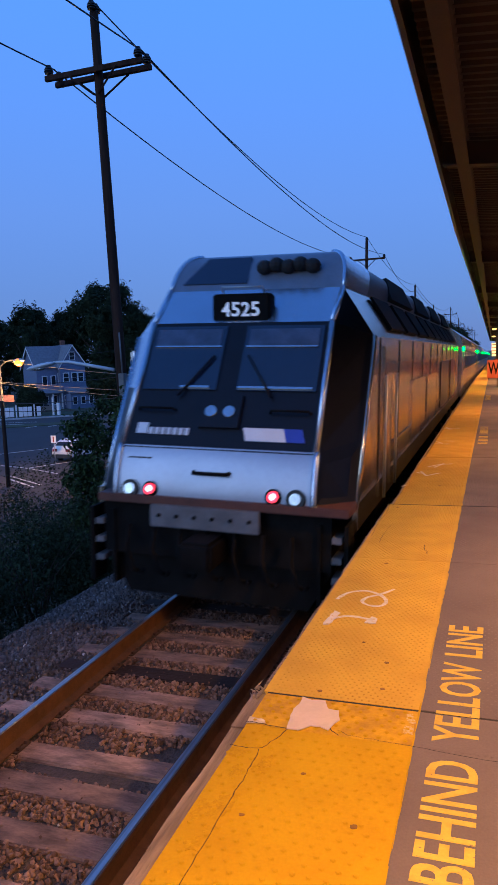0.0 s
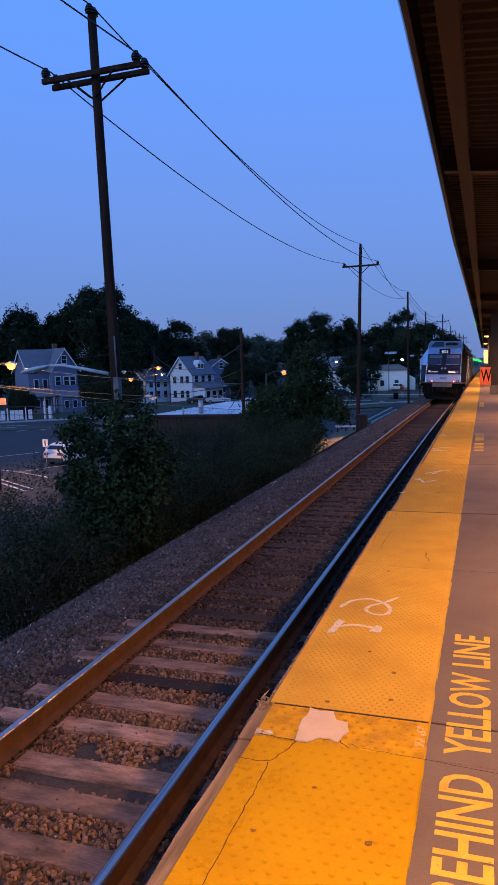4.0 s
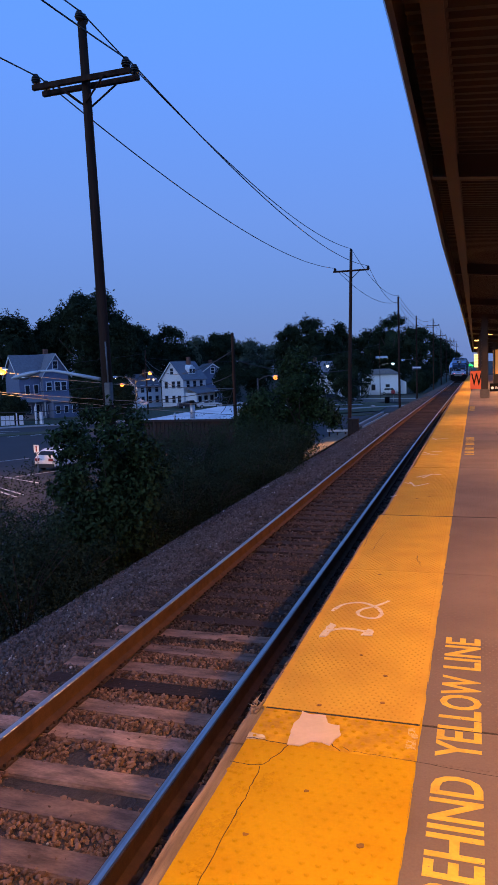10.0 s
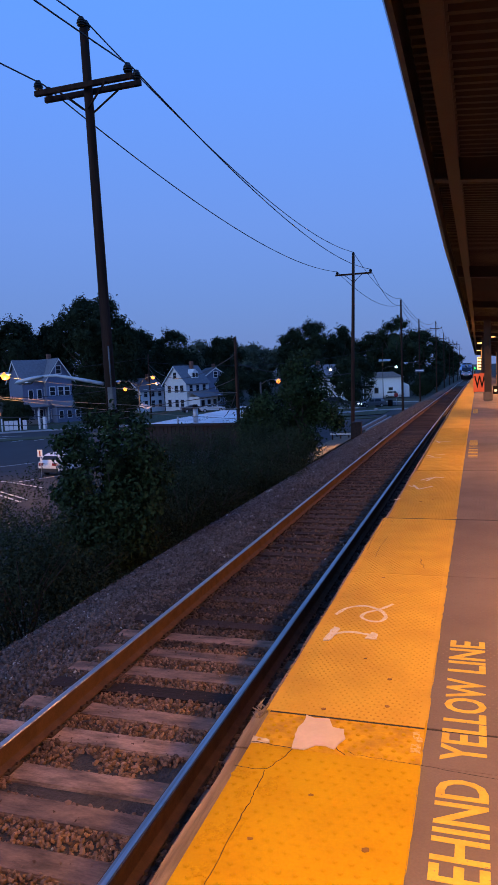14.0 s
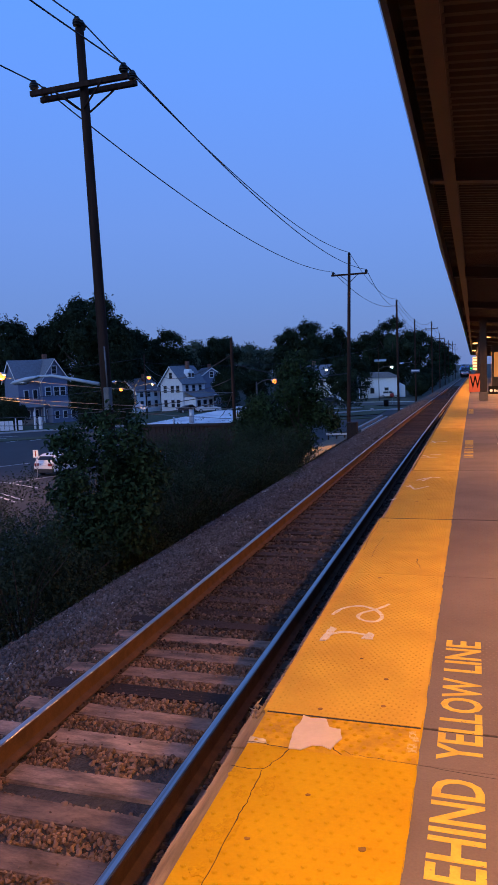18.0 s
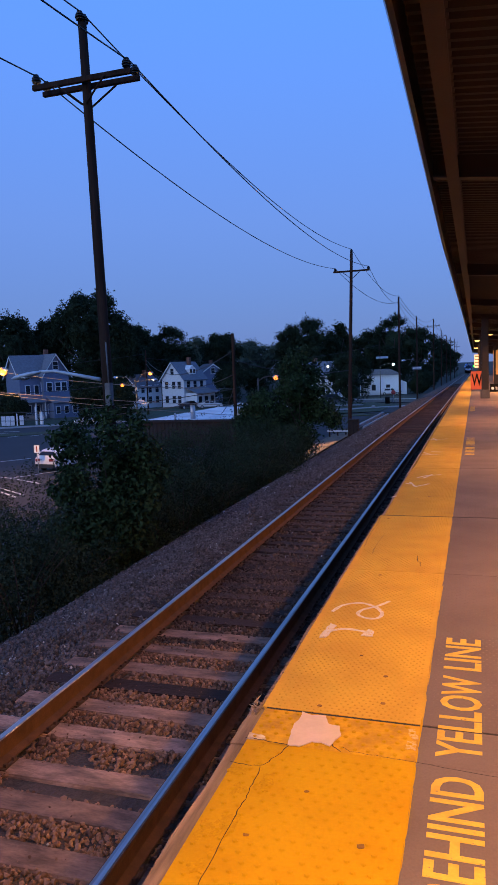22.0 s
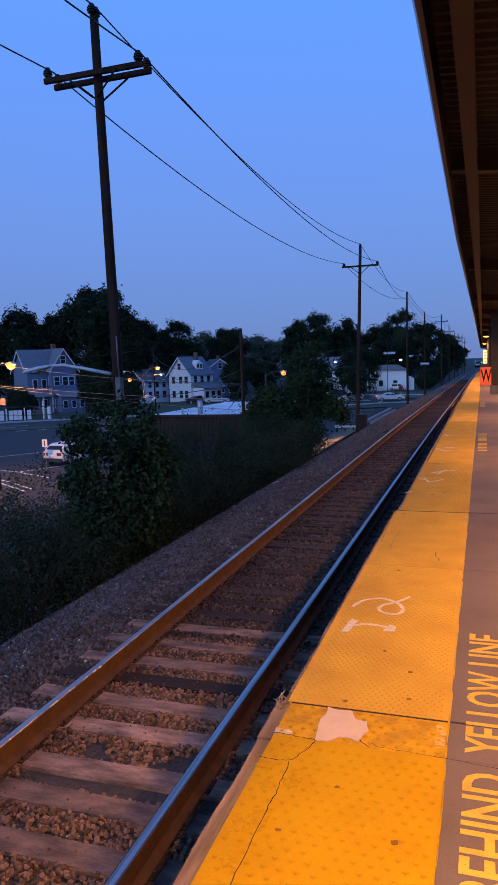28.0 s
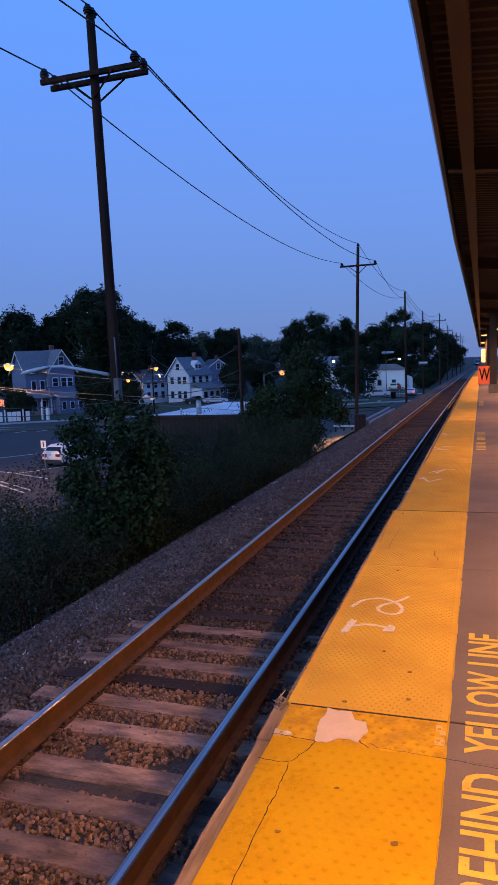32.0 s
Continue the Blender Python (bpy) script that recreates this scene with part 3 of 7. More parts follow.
def make_platform():
    base = sweep([(0.22, -2.9), (9.0, -2.9), (9.0, -0.16), (0.22, -0.16)], -9, PY1, falls=True)
    tagged(part("platform_wall", base, PLATWALL), "stained concrete support of the high platform", "platform", kind="structure")
    plat = thing("platform", "high concrete platform with a worn yellow tactile edge", "platform", kind="structure")
    seams = [-9.0, 0.15, 2.27, 2.555, 4.775, 6.72]
    while seams[-1] < PY1 - 3:
        seams.append(seams[-1] + (3.66 if len(seams) % 2 else 3.3))
    seams.append(PY1)
    GAPS = {2.27: 0.0006, 2.555: 0.008, 4.775: 0.002, 6.72: 0.022, 0.15: 0.003}
    for k, (a, b) in enumerate(zip(seams, seams[1:])):
        g0, g1 = (GAPS.get(round(v, 3), 0.002) for v in (a, b))
        drop = 0.004 if k == 5 else 0.0
        x0 = 0.118 if b < 2.6 else PX0 if b < 7 else 0.135 if b < 10.5 else 0.165
        ys = part("yellow_strip_slab", box(x0, GX - 0.0003, a + g0, b - g1, -0.16, -drop, bevel=0.0015), YELLOW_OLD if k == 2 else YELLOW_RICH if k < 2 else YELLOW, plat, "mustard-yellow tactile slab")
        cs = part("concrete_slab", box(GX + 0.0003, 9.0, a + g0, b - g1, -0.16, -drop * 0.5, bevel=0.0015), CONCRETE, plat, "grey-brown concrete slab")
        sink(ys), sink(cs)
    for y in (2.555, 6.72):
        w = 0.0078 if y < 3 else 0.0215
        part("joint_strip", box(PX0 + 0.02, 8.9, y - w, y + w, -0.05, -0.0046 if y > 3 else -0.002), DARK_GAP, plat, "black joint sealant")
    part("joint_filler", sweep([(PX0 + 0.01, -0.15), (8.98, -0.15), (8.98, -0.10), (PX0 + 0.01, -0.10)], -8.9, PY1 - 0.1, falls=True), DARK_GAP, plat, "dark open joints")
    # raised domes on the strip
    verts, faces = [], []
    nr = random.Random(8)

    def dome(x, y, z, r, h):
        o = len(verts)
        for rr, zz in ((r, z - 0.002), (r * 0.62, z + h)):
            for i in range(6):
                verts.append((x + rr * math.cos(i * 1.047), y + rr * math.sin(i * 1.047), zz))
        for i in range(6):
            j = (i + 1) % 6
            faces.append((o + i, o + j, o + 6 + j, o + 6 + i))
        faces.append(tuple(o + 6 + i for i in range(6)))

    for k, (a, b) in enumerate(zip(seams, seams[1:])):
        if a > 16:
            break
        drop = 0.004 if k == 5 else 0.0
        step = 0.052 if b < 2.6 else 0.031
        y = max(a, 0.6) + 0.03
        row = 0
        while y < b - 0.02:
            x = PX0 + 0.045 + (step / 2 if row % 2 else 0)
            while x < GX - 0.02:
                if nr.random() > (0.12 if b < 2.6 else 0.03):
                    dome(x, y, -drop, step * (0.22 if b < 2.6 else 0.22), 0.0056 if b < 2.6 else 0.0024)
                x += step
            y += step * 0.866
            row += 1
    near = sum(1 for f in faces if max(verts[i][1] for i in f) < 2.56)
    cut = near // 7 * 12
    tagged(raw("tactile_domes", verts[:cut], faces[:near], YELLOW_RICH, plat, "small raised warning domes"), kind="stuff")
    tagged(raw("tactile_domes", verts[cut:], [tuple(i - cut for i in f) for f in faces[near:]], YELLOW, plat, "small raised warning domes"), kind="stuff")
    verts, faces = [], []
    for k in range(200):
        y = 2.6 + 0.0294 * k
        if min(abs(y - v) for v in seams) < 0.03:
            continue
        for i in range(23):
            if nr.random() > 0.06:
                dome(0.835 + 0.034 * i + (0.017 if k % 2 else 0), y, -0.002 if y > 6.72 else 0, 0.0085, 0.0009)
    tagged(raw("tread_studs", verts, faces, CONCRETE, plat, "fine worn studs cast into the concrete"), kind="stuff")
    # edge timber, broken off at one place
    for a, b, x0, z in ((-9, 2.24, 0.06, -0.012), (2.26, 2.57, 0.052, -0.016), (2.62, 6.70, 0.080, -0.012), (6.74, 30, 0.105, -0.02), (30.02, PY1, 0.085, -0.02)):
        XE = 0.115 if b < 2.6 else PX0 - 0.003 if b < 7 else 0.130
        bm = bmesh.new()
        n = max(2, int((b - a) / 0.12)) if b < 31 else 12
        rows = []
        for i in range(n + 1):
            y = a + (b - a) * i / n
            w = noise.noise((y * 2.7, x0 * 50, 1)) * 0.012 + noise.noise((y * 11, 4, x0)) * 0.006
            rows.append([bm.verts.new(p) for p in ((x0 + w, y, -0.15), (x0 + w, y, z + w * 0.3), (XE, y, z + 0.002), (XE, y, -0.15))])
        for r0, r1 in zip(rows, rows[1:]):
            for i in range(4):
                j = (i + 1) % 4
                bm.faces.new((r0[i], r1[i], r1[j], r0[j]))
        bm.faces.new(rows[0])
        bm.faces.new(rows[-1][::-1])
        bmesh.ops.recalc_face_normals(bm, faces=bm.faces[:])
        sink(part("edge_timber", bm, WOOD_EDGE, plat, "splintered weathered edge board"))
    # splinters and crumbs caught along the broken edge
    for k in range(16):
        y, x = 2.50 + 0.11 * nr.random(), 0.045 + 0.06 * nr.random()
        a, l = nr.uniform(0.5, 2.8), nr.uniform(0.03, 0.08)
        d = Vector((math.cos(a), math.sin(a), nr.uniform(-0.1, 0.25))) * l
        part("splinter", tube((x, y, -0.012), (x + d.x, y + d.y, -0.012 + abs(d.z)), 0.006, 0.001, 5), WOOD_EDGE, plat, "broken timber splinter")
    crumbs = bmesh.new()
    for k in range(130):
        y = 2.6 + 4.1 * (k + nr.random()) / 130
        r = nr.uniform(0.003, 0.009)
        ball((PX0 - 0.006 + nr.uniform(-0.008, 0.008), y, -0.004), r, crumbs, (1, nr.uniform(0.8, 3.0), 0.7), 5, 4)
    tagged(part("edge_crumbs", crumbs, WOOD_EDGE, plat, "crumbs of broken concrete and wood"), kind="stuff")
    return plat


platform = make_platform()


def blob(name, cx, cy, rx, ry, seed, material, z=0.0015, ragged=0.25, n=28, label="", parent=None):
    """A thin ragged patch of paint or mortar."""
    bm = bmesh.new()
    ring = []
    for i in range(n):
        a = 2 * math.pi * i / n
        k = 1 + ragged * noise.noise((math.cos(a) * 1.6, math.sin(a) * 1.6, seed)) + 0.12 * noise.noise((math.cos(a) * 5, math.sin(a) * 5, seed))
        ring.append((cx + rx * k * math.cos(a), cy + ry * k * math.sin(a), z))
    slab(ring, 0.003, bm)
    bmesh.ops.recalc_face_normals(bm, faces=bm.faces[:])
    return part(name, bm, material, parent, label)


def crack(points, w, parent=None):
    """A thin dark ragged crack lying on the slab."""
    bm = bmesh.new()
    pts = []
    for a, b in zip(points, points[1:]):
        for i in range(8):
            t = i / 8
            x, y = a[0] + (b[0] - a[0]) * t, a[1] + (b[1] - a[1]) * t
            pts.append((x + noise.noise((x * 30, y * 30, 2)) * 0.008, y + noise.noise((x * 30, y * 30, 7)) * 0.008))
    pts.append(points[-1])
    left, right = [], []
    for k, (x, y) in enumerate(pts):
        q = pts[min(k + 1, len(pts) - 1)]
        p = pts[max(k - 1, 0)]
        d = Vector((q[0] - p[0], q[1] - p[1])).normalized() * w * (0.6 + 0.6 * abs(noise.noise((x * 40, y * 40, 5))))
        left.append(bm.verts.new((x - d.y, y + d.x, 0.0056)))
        right.append(bm.verts.new((x + d.y, y - d.x, 0.0056)))
    for i in range(len(pts) - 1):
        bm.faces.new((left[i], right[i], right[i + 1], left[i + 1]))
    return part("crack", bm, DARK_GAP, parent, "dark ragged crack")


def stroke(points, w, parent, z=0.0036):
    """A brush stroke of white paint."""
    if len(points) > 4:
        fine = []
        for k in range(len(points) - 1):
            p0, p1, p2, p3 = (Vector(points[max(0, min(len(points) - 1, k + o))]) for o in (-1, 0, 1, 2))
            for i in range(5):
                u = i / 5
                fine.append(tuple(0.5 * (2 * p1 + (p2 - p0) * u + (2 * p0 - 5 * p1 + 4 * p2 - p3) * u * u + (3 * p1 - p0 - 3 * p2 + p3) * u ** 3)))
        points = fine + [points[-1]]
    bm = bmesh.new()
    left, right = [], []
    for k, (x, y) in enumerate(points):
        q, p = points[min(k + 1, len(points) - 1)], points[max(k - 1, 0)]
        d = Vector((q[0] - p[0], q[1] - p[1])).normalized() * w * (0.5 + 0.18 * noise.noise((x * 25, y * 25, 3)))
        left.append(bm.verts.new((x - d.y, y + d.x, z + 0.00002 * k)))
        right.append(bm.verts.new((x + d.y, y - d.x, z + 0.00002 * k)))
    for i in range(len(points) - 1):
        bm.faces.new((left[i], right[i], right[i + 1], left[i + 1]))
    return part("paint_mark", bm, CHALK, parent, "sprayed white marking")


# ---- canopy ----
CX0, CZ, CY1, PITCH = 0.565, 3.40, 110.0, 0.10


def make_canopy():
    can = thing("platform_canopy", "dark brown steel platform canopy with a ribbed deck", "canopy", at=(0, 0, 0))
    fascia = part("fascia", sweep([(CX0, CZ), (CX0 + 0.035, CZ), (CX0 + 0.035, CZ + 0.06), (CX0 + 0.055, CZ + 0.30), (CX0 - 0.03, CZ + 0.32), (CX0 - 0.02, CZ + 0.05)], -9, CY1, falls=True), FASCIA, can, "dark brown gutter edge")
    for v in fascia.data.vertices:
        v.co.x += float(np.interp(v.co.y, [4, 12, 38, 50], [0.01, -0.05, -0.03, -0.01]))
    # ribbed deck, ribs across the platform
    bm = bmesh.new()
    y, rows, k = -9.0, [], 0
    while y < CY1:
        z = CZ + 0.24 + (0.05 if k % 4 in (1, 2) else 0.0)
        z -= dip(y)
        rows.append([bm.verts.new((CX0 - 0.04, y, z)), bm.verts.new((4.8, y, z - PITCH * (4.8 - CX0))), bm.verts.new((9.0, y, z - PITCH * 0.5))])
        y += (0.025 if k % 2 == 0 else 0.045) if y < 45 else 0.3
        k += 1
    for a, b in zip(rows, rows[1:]):
        bm.faces.new((a[0], a[1], b[1], b[0]))
        bm.faces.new((a[1], a[2], b[2], b[1]))
    part("ribbed_deck", bm, DECK, can, "ribbed dark roof deck")
    part("roof_skin", sweep([(CX0 - 0.03, CZ + 0.55), (9.0, CZ + 0.55), (9.0, CZ + 0.60), (CX0 - 0.03, CZ + 0.60)], -9, CY1, falls=True), DECK, can)
    for x, drop in ((0.735, 0.0), (4.7, PITCH * 4.2)):
        prof = [(x + 0.02, CZ - 0.06), (x + 0.135, CZ - 0.06), (x + 0.135, CZ - 0.04), (x + 0.087, CZ - 0.035), (x + 0.087, CZ + 0.2), (x + 0.135, CZ + 0.21), (x + 0.135, CZ + 0.235),
                (x + 0.02, CZ + 0.235), (x + 0.02, CZ + 0.21), (x + 0.068, CZ + 0.2), (x + 0.068, CZ - 0.035), (x + 0.02, CZ - 0.04)]
        part("long_beam", sweep([(a, b - drop) for a, b in prof], -9, CY1 - 0.3, falls=True), BROWN, can, "brown steel beam")
    for y in [-8.6, -0.8, 7.25, 15.6, 24.2, 31.5, 38.5, 45.5, 53, 61, 69, 77, 85, 93, 101, 109]:
        beam = (part("cross_beam", sweep([(y - 0.06, CZ - 0.03), (y + 0.06, CZ - 0.03), (y + 0.06, CZ - 0.01), (y + 0.012, CZ), (y + 0.012, CZ + 0.2), (y - 0.012, CZ + 0.2), (y - 0.012, CZ), (y - 0.06, CZ - 0.01)], CX0 + 0.05, 4.75, axis="x"), BROWN, can))
        for v in beam.data.vertices:
            v.co.z -= PITCH * (v.co.x - CX0)
        sink(beam)
    for y in (30.0, 45.5, 61.0, 77.0):
        sink(part("column", box(1.25, 1.53, y - 0.14, y + 0.14, 0.35, CZ - 0.05, bevel=0.015), BROWN, can, "brown steel column"))
        sink(part("column_base", box(1.21, 1.57, y - 0.18, y + 0.18, 0.0, 0.36, bevel=0.02), PLATWALL, can, "concrete column base"))
    for y in (-8.0, 7.25, 24.2, 38.5, 53, 69, 85):
        sink(part("column", box(4.62, 4.90, y - 0.14, y + 0.14, 0.0, CZ - 0.05 - PITCH * 4.2, bevel=0.015), BROWN, can, "brown steel column"))


make_canopy()

LAMPS = [(3.0, -6.0, 380), (2.2, -0.4, 330), (3.2, 4.5, 315), (3.2, 11.0, 285), (3.2, 18.0, 320), (3.2, 27.0, 400), (2.6, 36.0, 600), (1.9, 47.0, 600), (1.15, 60.0, 420), (1.1, 84.0, 330), (1.7, 95.0, 300)]
for lx, ly, w in LAMPS:
    lm = thing("canopy_lamp", "round recessed sodium lamp under the canopy", "lamp", "canopy lamps", at=(lx, ly, CZ + 0.17 - dip(ly) - PITCH * (lx - CX0)))
    part("housing", tube((0, 0, -0.10), (0, 0, 0.08), 0.24, 0.24, 16), BROWN, lm, "brown round housing")
    part("lens", ball((0, 0, -0.11), 0.21, None, (1, 1, 0.42), 16, 8), DOME_LENS, lm, "glowing amber dome")
    lamp(lx, ly, CZ - 0.045 - dip(ly) - PITCH * (lx - CX0), w, 0.22, SODIUM, 128 if ly == -0.4 else 152)


# ---- poles and wires ----
def utility_pole(x, y, base, top, arm, group="utility poles", double=False, lean=(0, 0), label="weathered timber utility pole with a crossarm"):
    ob = thing("utility_pole", label, "utility pole", group, at=(x, y, base))
    h = top - base
    lx, ly = lean
    bm = bent([(lx * k / 8, ly * k / 8, h * k / 8 - (0.5 if k == 0 else 0)) for k in range(9)], [0.14 - 0.0055 * k for k in range(9)], 14)
    part("shaft", bm, POLE, ob)
    if arm:
        az = h - 1.27
        for off in ((-0.2, 0.2) if double else (-0.19,)):
            part("crossarm", box(lx - arm / 2, lx + arm / 2, ly + off - 0.045, ly + off + 0.045, az - 0.058, az + 0.058, bevel=0.008), POLE, ob, "timber crossarm")
            for s in (-1, 1):
                part("brace", tube((lx + s * 0.62, ly + off * 1.4, az - 0.03), (lx + s * 0.06, ly + off * 0.62, az - 0.48), 0.022, seg=6), POLE, ob, "diagonal brace")
        spots = [(lx - arm / 2 + 0.10, az + 0.065), (lx + arm / 2 - 0.10, az + 0.065), (lx, h)]
        for sx, sz in spots:
            for oy in ((-0.2, 0.2) if double and sx != lx else (-0.085, 0.085) if double else (0,)):
                b2 = tube((sx, ly + oy, sz - 0.02), (sx, ly + oy, sz + 0.12), 0.018, seg=6)
                for zz, r in ((0.03, 0.095), (0.075, 0.11), (0.12, 0.10), (0.165, 0.07)):
                    tube((sx, ly + oy, sz + zz), (sx, ly + oy, sz + zz + 0.045), r, r * 0.8, 10, b2)
                part("insulator", b2, BLACK, ob, "black porcelain insulator")
    return ob


POLES = [(-7.25, -20.0, -4.2, 9.5), (-7.05, 14.2, -3.2, 9.26), (-7.36, 48.0, -4.0, 9.12), (-7.2, 81.0, -4.6, 8.95), (-7.8, 114.0, -4.9, 8.8), (-7.2, 150.0, -5.6, 10.2), (-7.2, 184, -5.6, 9.3),
         (-7.2, 218, -5.6, 9.0), (-7.2, 252, -5.6, 9.6), (-7.2, 300, -5.6, 10.6), (-7.2, 340, -5.6, 9.6)]
for k, (px, py, pb, pt) in enumerate(POLES):
    utility_pole(px, py, pb, pt, 2.46 if k not in (3, 4) else 0, double=(k == 1), lean=(-0.19, 0) if k == 1 else (0.4, 0) if k == 2 else (0, 0), label="weathered timber utility pole with a double crossarm" if k == 1 else "weathered timber utility pole with a crossarm" if k not in (3, 4) else "bare weathered timber pole")


def wire(p, q, sag, r=0.012, name="overhead_wire", label="thin dark overhead wire between poles"):
    p, q = Vector(p), Vector(q)
    pts = [p.lerp(q, i / 24) - Vector((0, 0, sag * 4 * (i / 24) * (1 - i / 24))) for i in range(25)]
    return tagged(part(name, bent(pts, r, 5), WIRE), label, "wire", "overhead wires")


wired = [p for k, p in enumerate(POLES) if k != 4]
wired[1] = (-7.24, 14.2, -3.2, 9.26)
for (ax, ay, ab, at_), (bx_, by, bb, bt) in zip(wired, wired[1:]):
    span = by - ay
    sag = (0.92 if ay > 0 else 0.8) * (span / 34) ** 2 if span < 50 else 1.6
    for off, dz in ((-1.13, -1.0), (1.13, -1.0), (0, 0.22)):
        ends = [(x + (0.4 if y == 48.0 else 0) + off * (0.12 if y == 81.0 else 1), y, z + (dz * 0.6 if y == 81.0 else dz)) for x, y, z in ((ax, ay, at_), (bx_, by, bt))]
        wire(*ends, sag, 0.017 if ay < 60 else 0.026)


# ---- train ----
def bogie(parent, y, name="bogie"):
    b = part(name, box(-1.15, 1.15, y - 1.9, y + 1.9, 0.42, 0.72, bevel=0.03), UNDER, parent, "grimy black wheel truck")
    for yy in (y - 1.35, y + 1.35):
        for s in (-1, 1):
            part("wheel", tube((s * 0.68, yy, 0.52), (s * 0.82, yy, 0.52), 0.51, seg=20), UNDER, b, "steel wheel")
            part("axle_box", box(s * 1.18 - 0.1, s * 1.18 + 0.1, yy - 0.2, yy + 0.2, 0.3, 0.75, bevel=0.02), UNDER, b)
    return b


def quad(*pts, thick=0.03, bm=None):
    return slab(pts, thick, bm)


def on_face(x, z, out=0.0):
    """A point on the sloped end of the locomotive: y grows with height."""
    if z < 1.87:
        y = 0.15 * (max(0.0, z - 1.30) / 0.57) ** 1.9
        nx, nz = -0.967, 0.25
    elif z < 3.22:
        y = 0.15 + 0.80 * (z - 1.87) / 1.35
        nx, nz = -0.86, 0.51
    else:
        y = 0.95 + 0.50 * (z - 3.22) / 0.41
        nx, nz = -0.63, 0.77
    return (x, y + nx * out, z + nz * out)


def face_plate(x0, x1, z0, z1, out, thick, skew=0.0):
    return slab([on_face(x0, z0, out), on_face(x1, z0, out), on_face(x1 + skew, z1, out), on_face(x0 + skew, z1, out)], thick)


LOCO_L = 21.6


def locomotive():
    t = thing("locomotive", "silver and black diesel locomotive with red tail lamps lit", "locomotive")
    N = [(1.12, 0.0, 1.30), (1.11, 0.15, 1.87), (1.08, 0.95, 3.22), (1.10, 1.45, 3.63), (0.86, 1.95, 4.10)]
    L = [(-x, y, z) for x, y, z in N]
    part("core", box(-1.0, 1.0, 1.75, LOCO_L - 0.3, 0.95, 3.5), CARBLACK, t)
    bm = bmesh.new()
    curve = [1.30 + 0.57 * k / 10 for k in range(11)]
    rows = [[bm.verts.new(on_face(x, z)) for x in (-1.12, 1.12)] + [bm.verts.new(on_face(x, z, -0.03)) for x in (1.12, -1.12)] for z in curve]
    for r0, r1 in zip(rows, rows[1:]):
        bm.faces.new((r0[0], r0[1], r1[1], r1[0])).smooth = True
        bm.faces.new((r0[2], r0[3], r1[3], r1[2]))
    part("nose_panel", bm, NOSE_SHADED, t, "silver curved lower nose")
    part("black_mask", quad(L[1], N[1], N[2], L[2]), CARBLACK, t, "black windscreen surround")
    part("brow", quad(L[2], N[2], N[3], L[3]), SILVER_PAINT, t, "silver brow panel")
    arc = [(1.10 - 0.24 * u ** 2.2, 1.45 + 0.50 * u, 3.63 + 0.47 * math.sin(u * math.pi / 2)) for u in (0, 0.15, 0.3, 0.45, 0.6, 0.75, 0.9, 1.0)]
    ROOF = mat("tinted_roof_panel", (0.045, 0.05, 0.065), 0.4, 0.0, var=0.1, bump=0.02)
    bm = bmesh.new()
    rows = [[bm.verts.new((s * x, y, z)) for s in (-1, 1)] for x, y, z in arc]
    for r0, r1 in zip(rows, rows[1:]):
        bm.faces.new((r0[0], r0[1], r1[1], r1[0])).smooth = True
    part("roof_front", bm, mat("slate_roof_front", (0.17, 0.20, 0.26), 0.35, 0.25, var=0.1, bump=0.02), t, "dark sloping rounded roof end")
    for s in (1, -1):
        A = [(s * x, y, z) for x, y, z in N]
        S0, S1, S2 = (s * 1.49, 0.36, 1.28), (s * 1.49, 0.72, 1.95), (s * 1.49, 1.33, 3.06)
        bm = bmesh.new()
        MA, MS = Vector(A[1]).lerp(Vector(A[2]), 0.45), Vector(S1).lerp(Vector(S2), 0.45)
        for q in ((MA, MS, S2, A[2]), (A[2], S2, A[3])):
            slab(q if s > 0 else q[::-1], 0.02, bm)
        lower = bmesh.new()
        for q in ((A[0], S0, S1, A[1]), (A[1], S1, MS, MA)):
            slab(q if s > 0 else q[::-1], 0.02, lower)
        part("lower_corner_panel", lower, mat("black_corner_paint", (0.003, 0.003, 0.004), 0.35, spec=0.2, bump=0.0), t, "black lower corner panel")
        part("corner_panel", bm, mat("black_corner_paint", (0.003, 0.003, 0.004), 0.35, spec=0.2, bump=0.0) if s > 0 else SILVER_PAINT, t, "black corner panel" if s > 0 else "silver corner panel over a black lower half")
        for a, b in ((A[1], A[2]), (A[2], A[3])):
            part("corner_post", tube(a, b, 0.035, seg=8), SILVER_PAINT, t)
        part("corner_post", bent([on_face(s * 1.12, z) for z in curve], 0.035, 8), SILVER_PAINT, t)
        part("corner_post", bent([(s * x, y, z) for x, y, z in arc], 0.03, 8), SILVER_PAINT, t)
        part("edge_post", bent([S0, S1, S2], 0.03, 6), SILVER_PAINT if s < 0 else SILVER, t)
        side = [S0, (s * 1.49, LOCO_L, 1.28), (s * 1.49, LOCO_L, 3.06), S2]
        part("side_panel", slab(side if s > 0 else side[::-1], 0.03), SILVER, t, "brushed silver side")
        part("side_skirt", box(s * 1.49 - 0.03, s * 1.49 + 0.03, 0.3, LOCO_L, 1.0, 1.28), SILVER, t)
        up = [S2, (s * 1.49, LOCO_L, 3.06), (s * 1.10, LOCO_L, 3.63), A[3]]
        part("roof_slope", slab(up if s > 0 else up[::-1], 0.03), SILVER, t, "sloping silver roof side")
        bm = bmesh.new()
        rows = [[bm.verts.new((s * x, y, z)), bm.verts.new((s * x, LOCO_L, z))] for x, y, z in arc]
        for r0, r1 in zip(rows, rows[1:]):
            bm.faces.new((r0[0], r0[1], r1[1], r1[0])[::s]).smooth = True
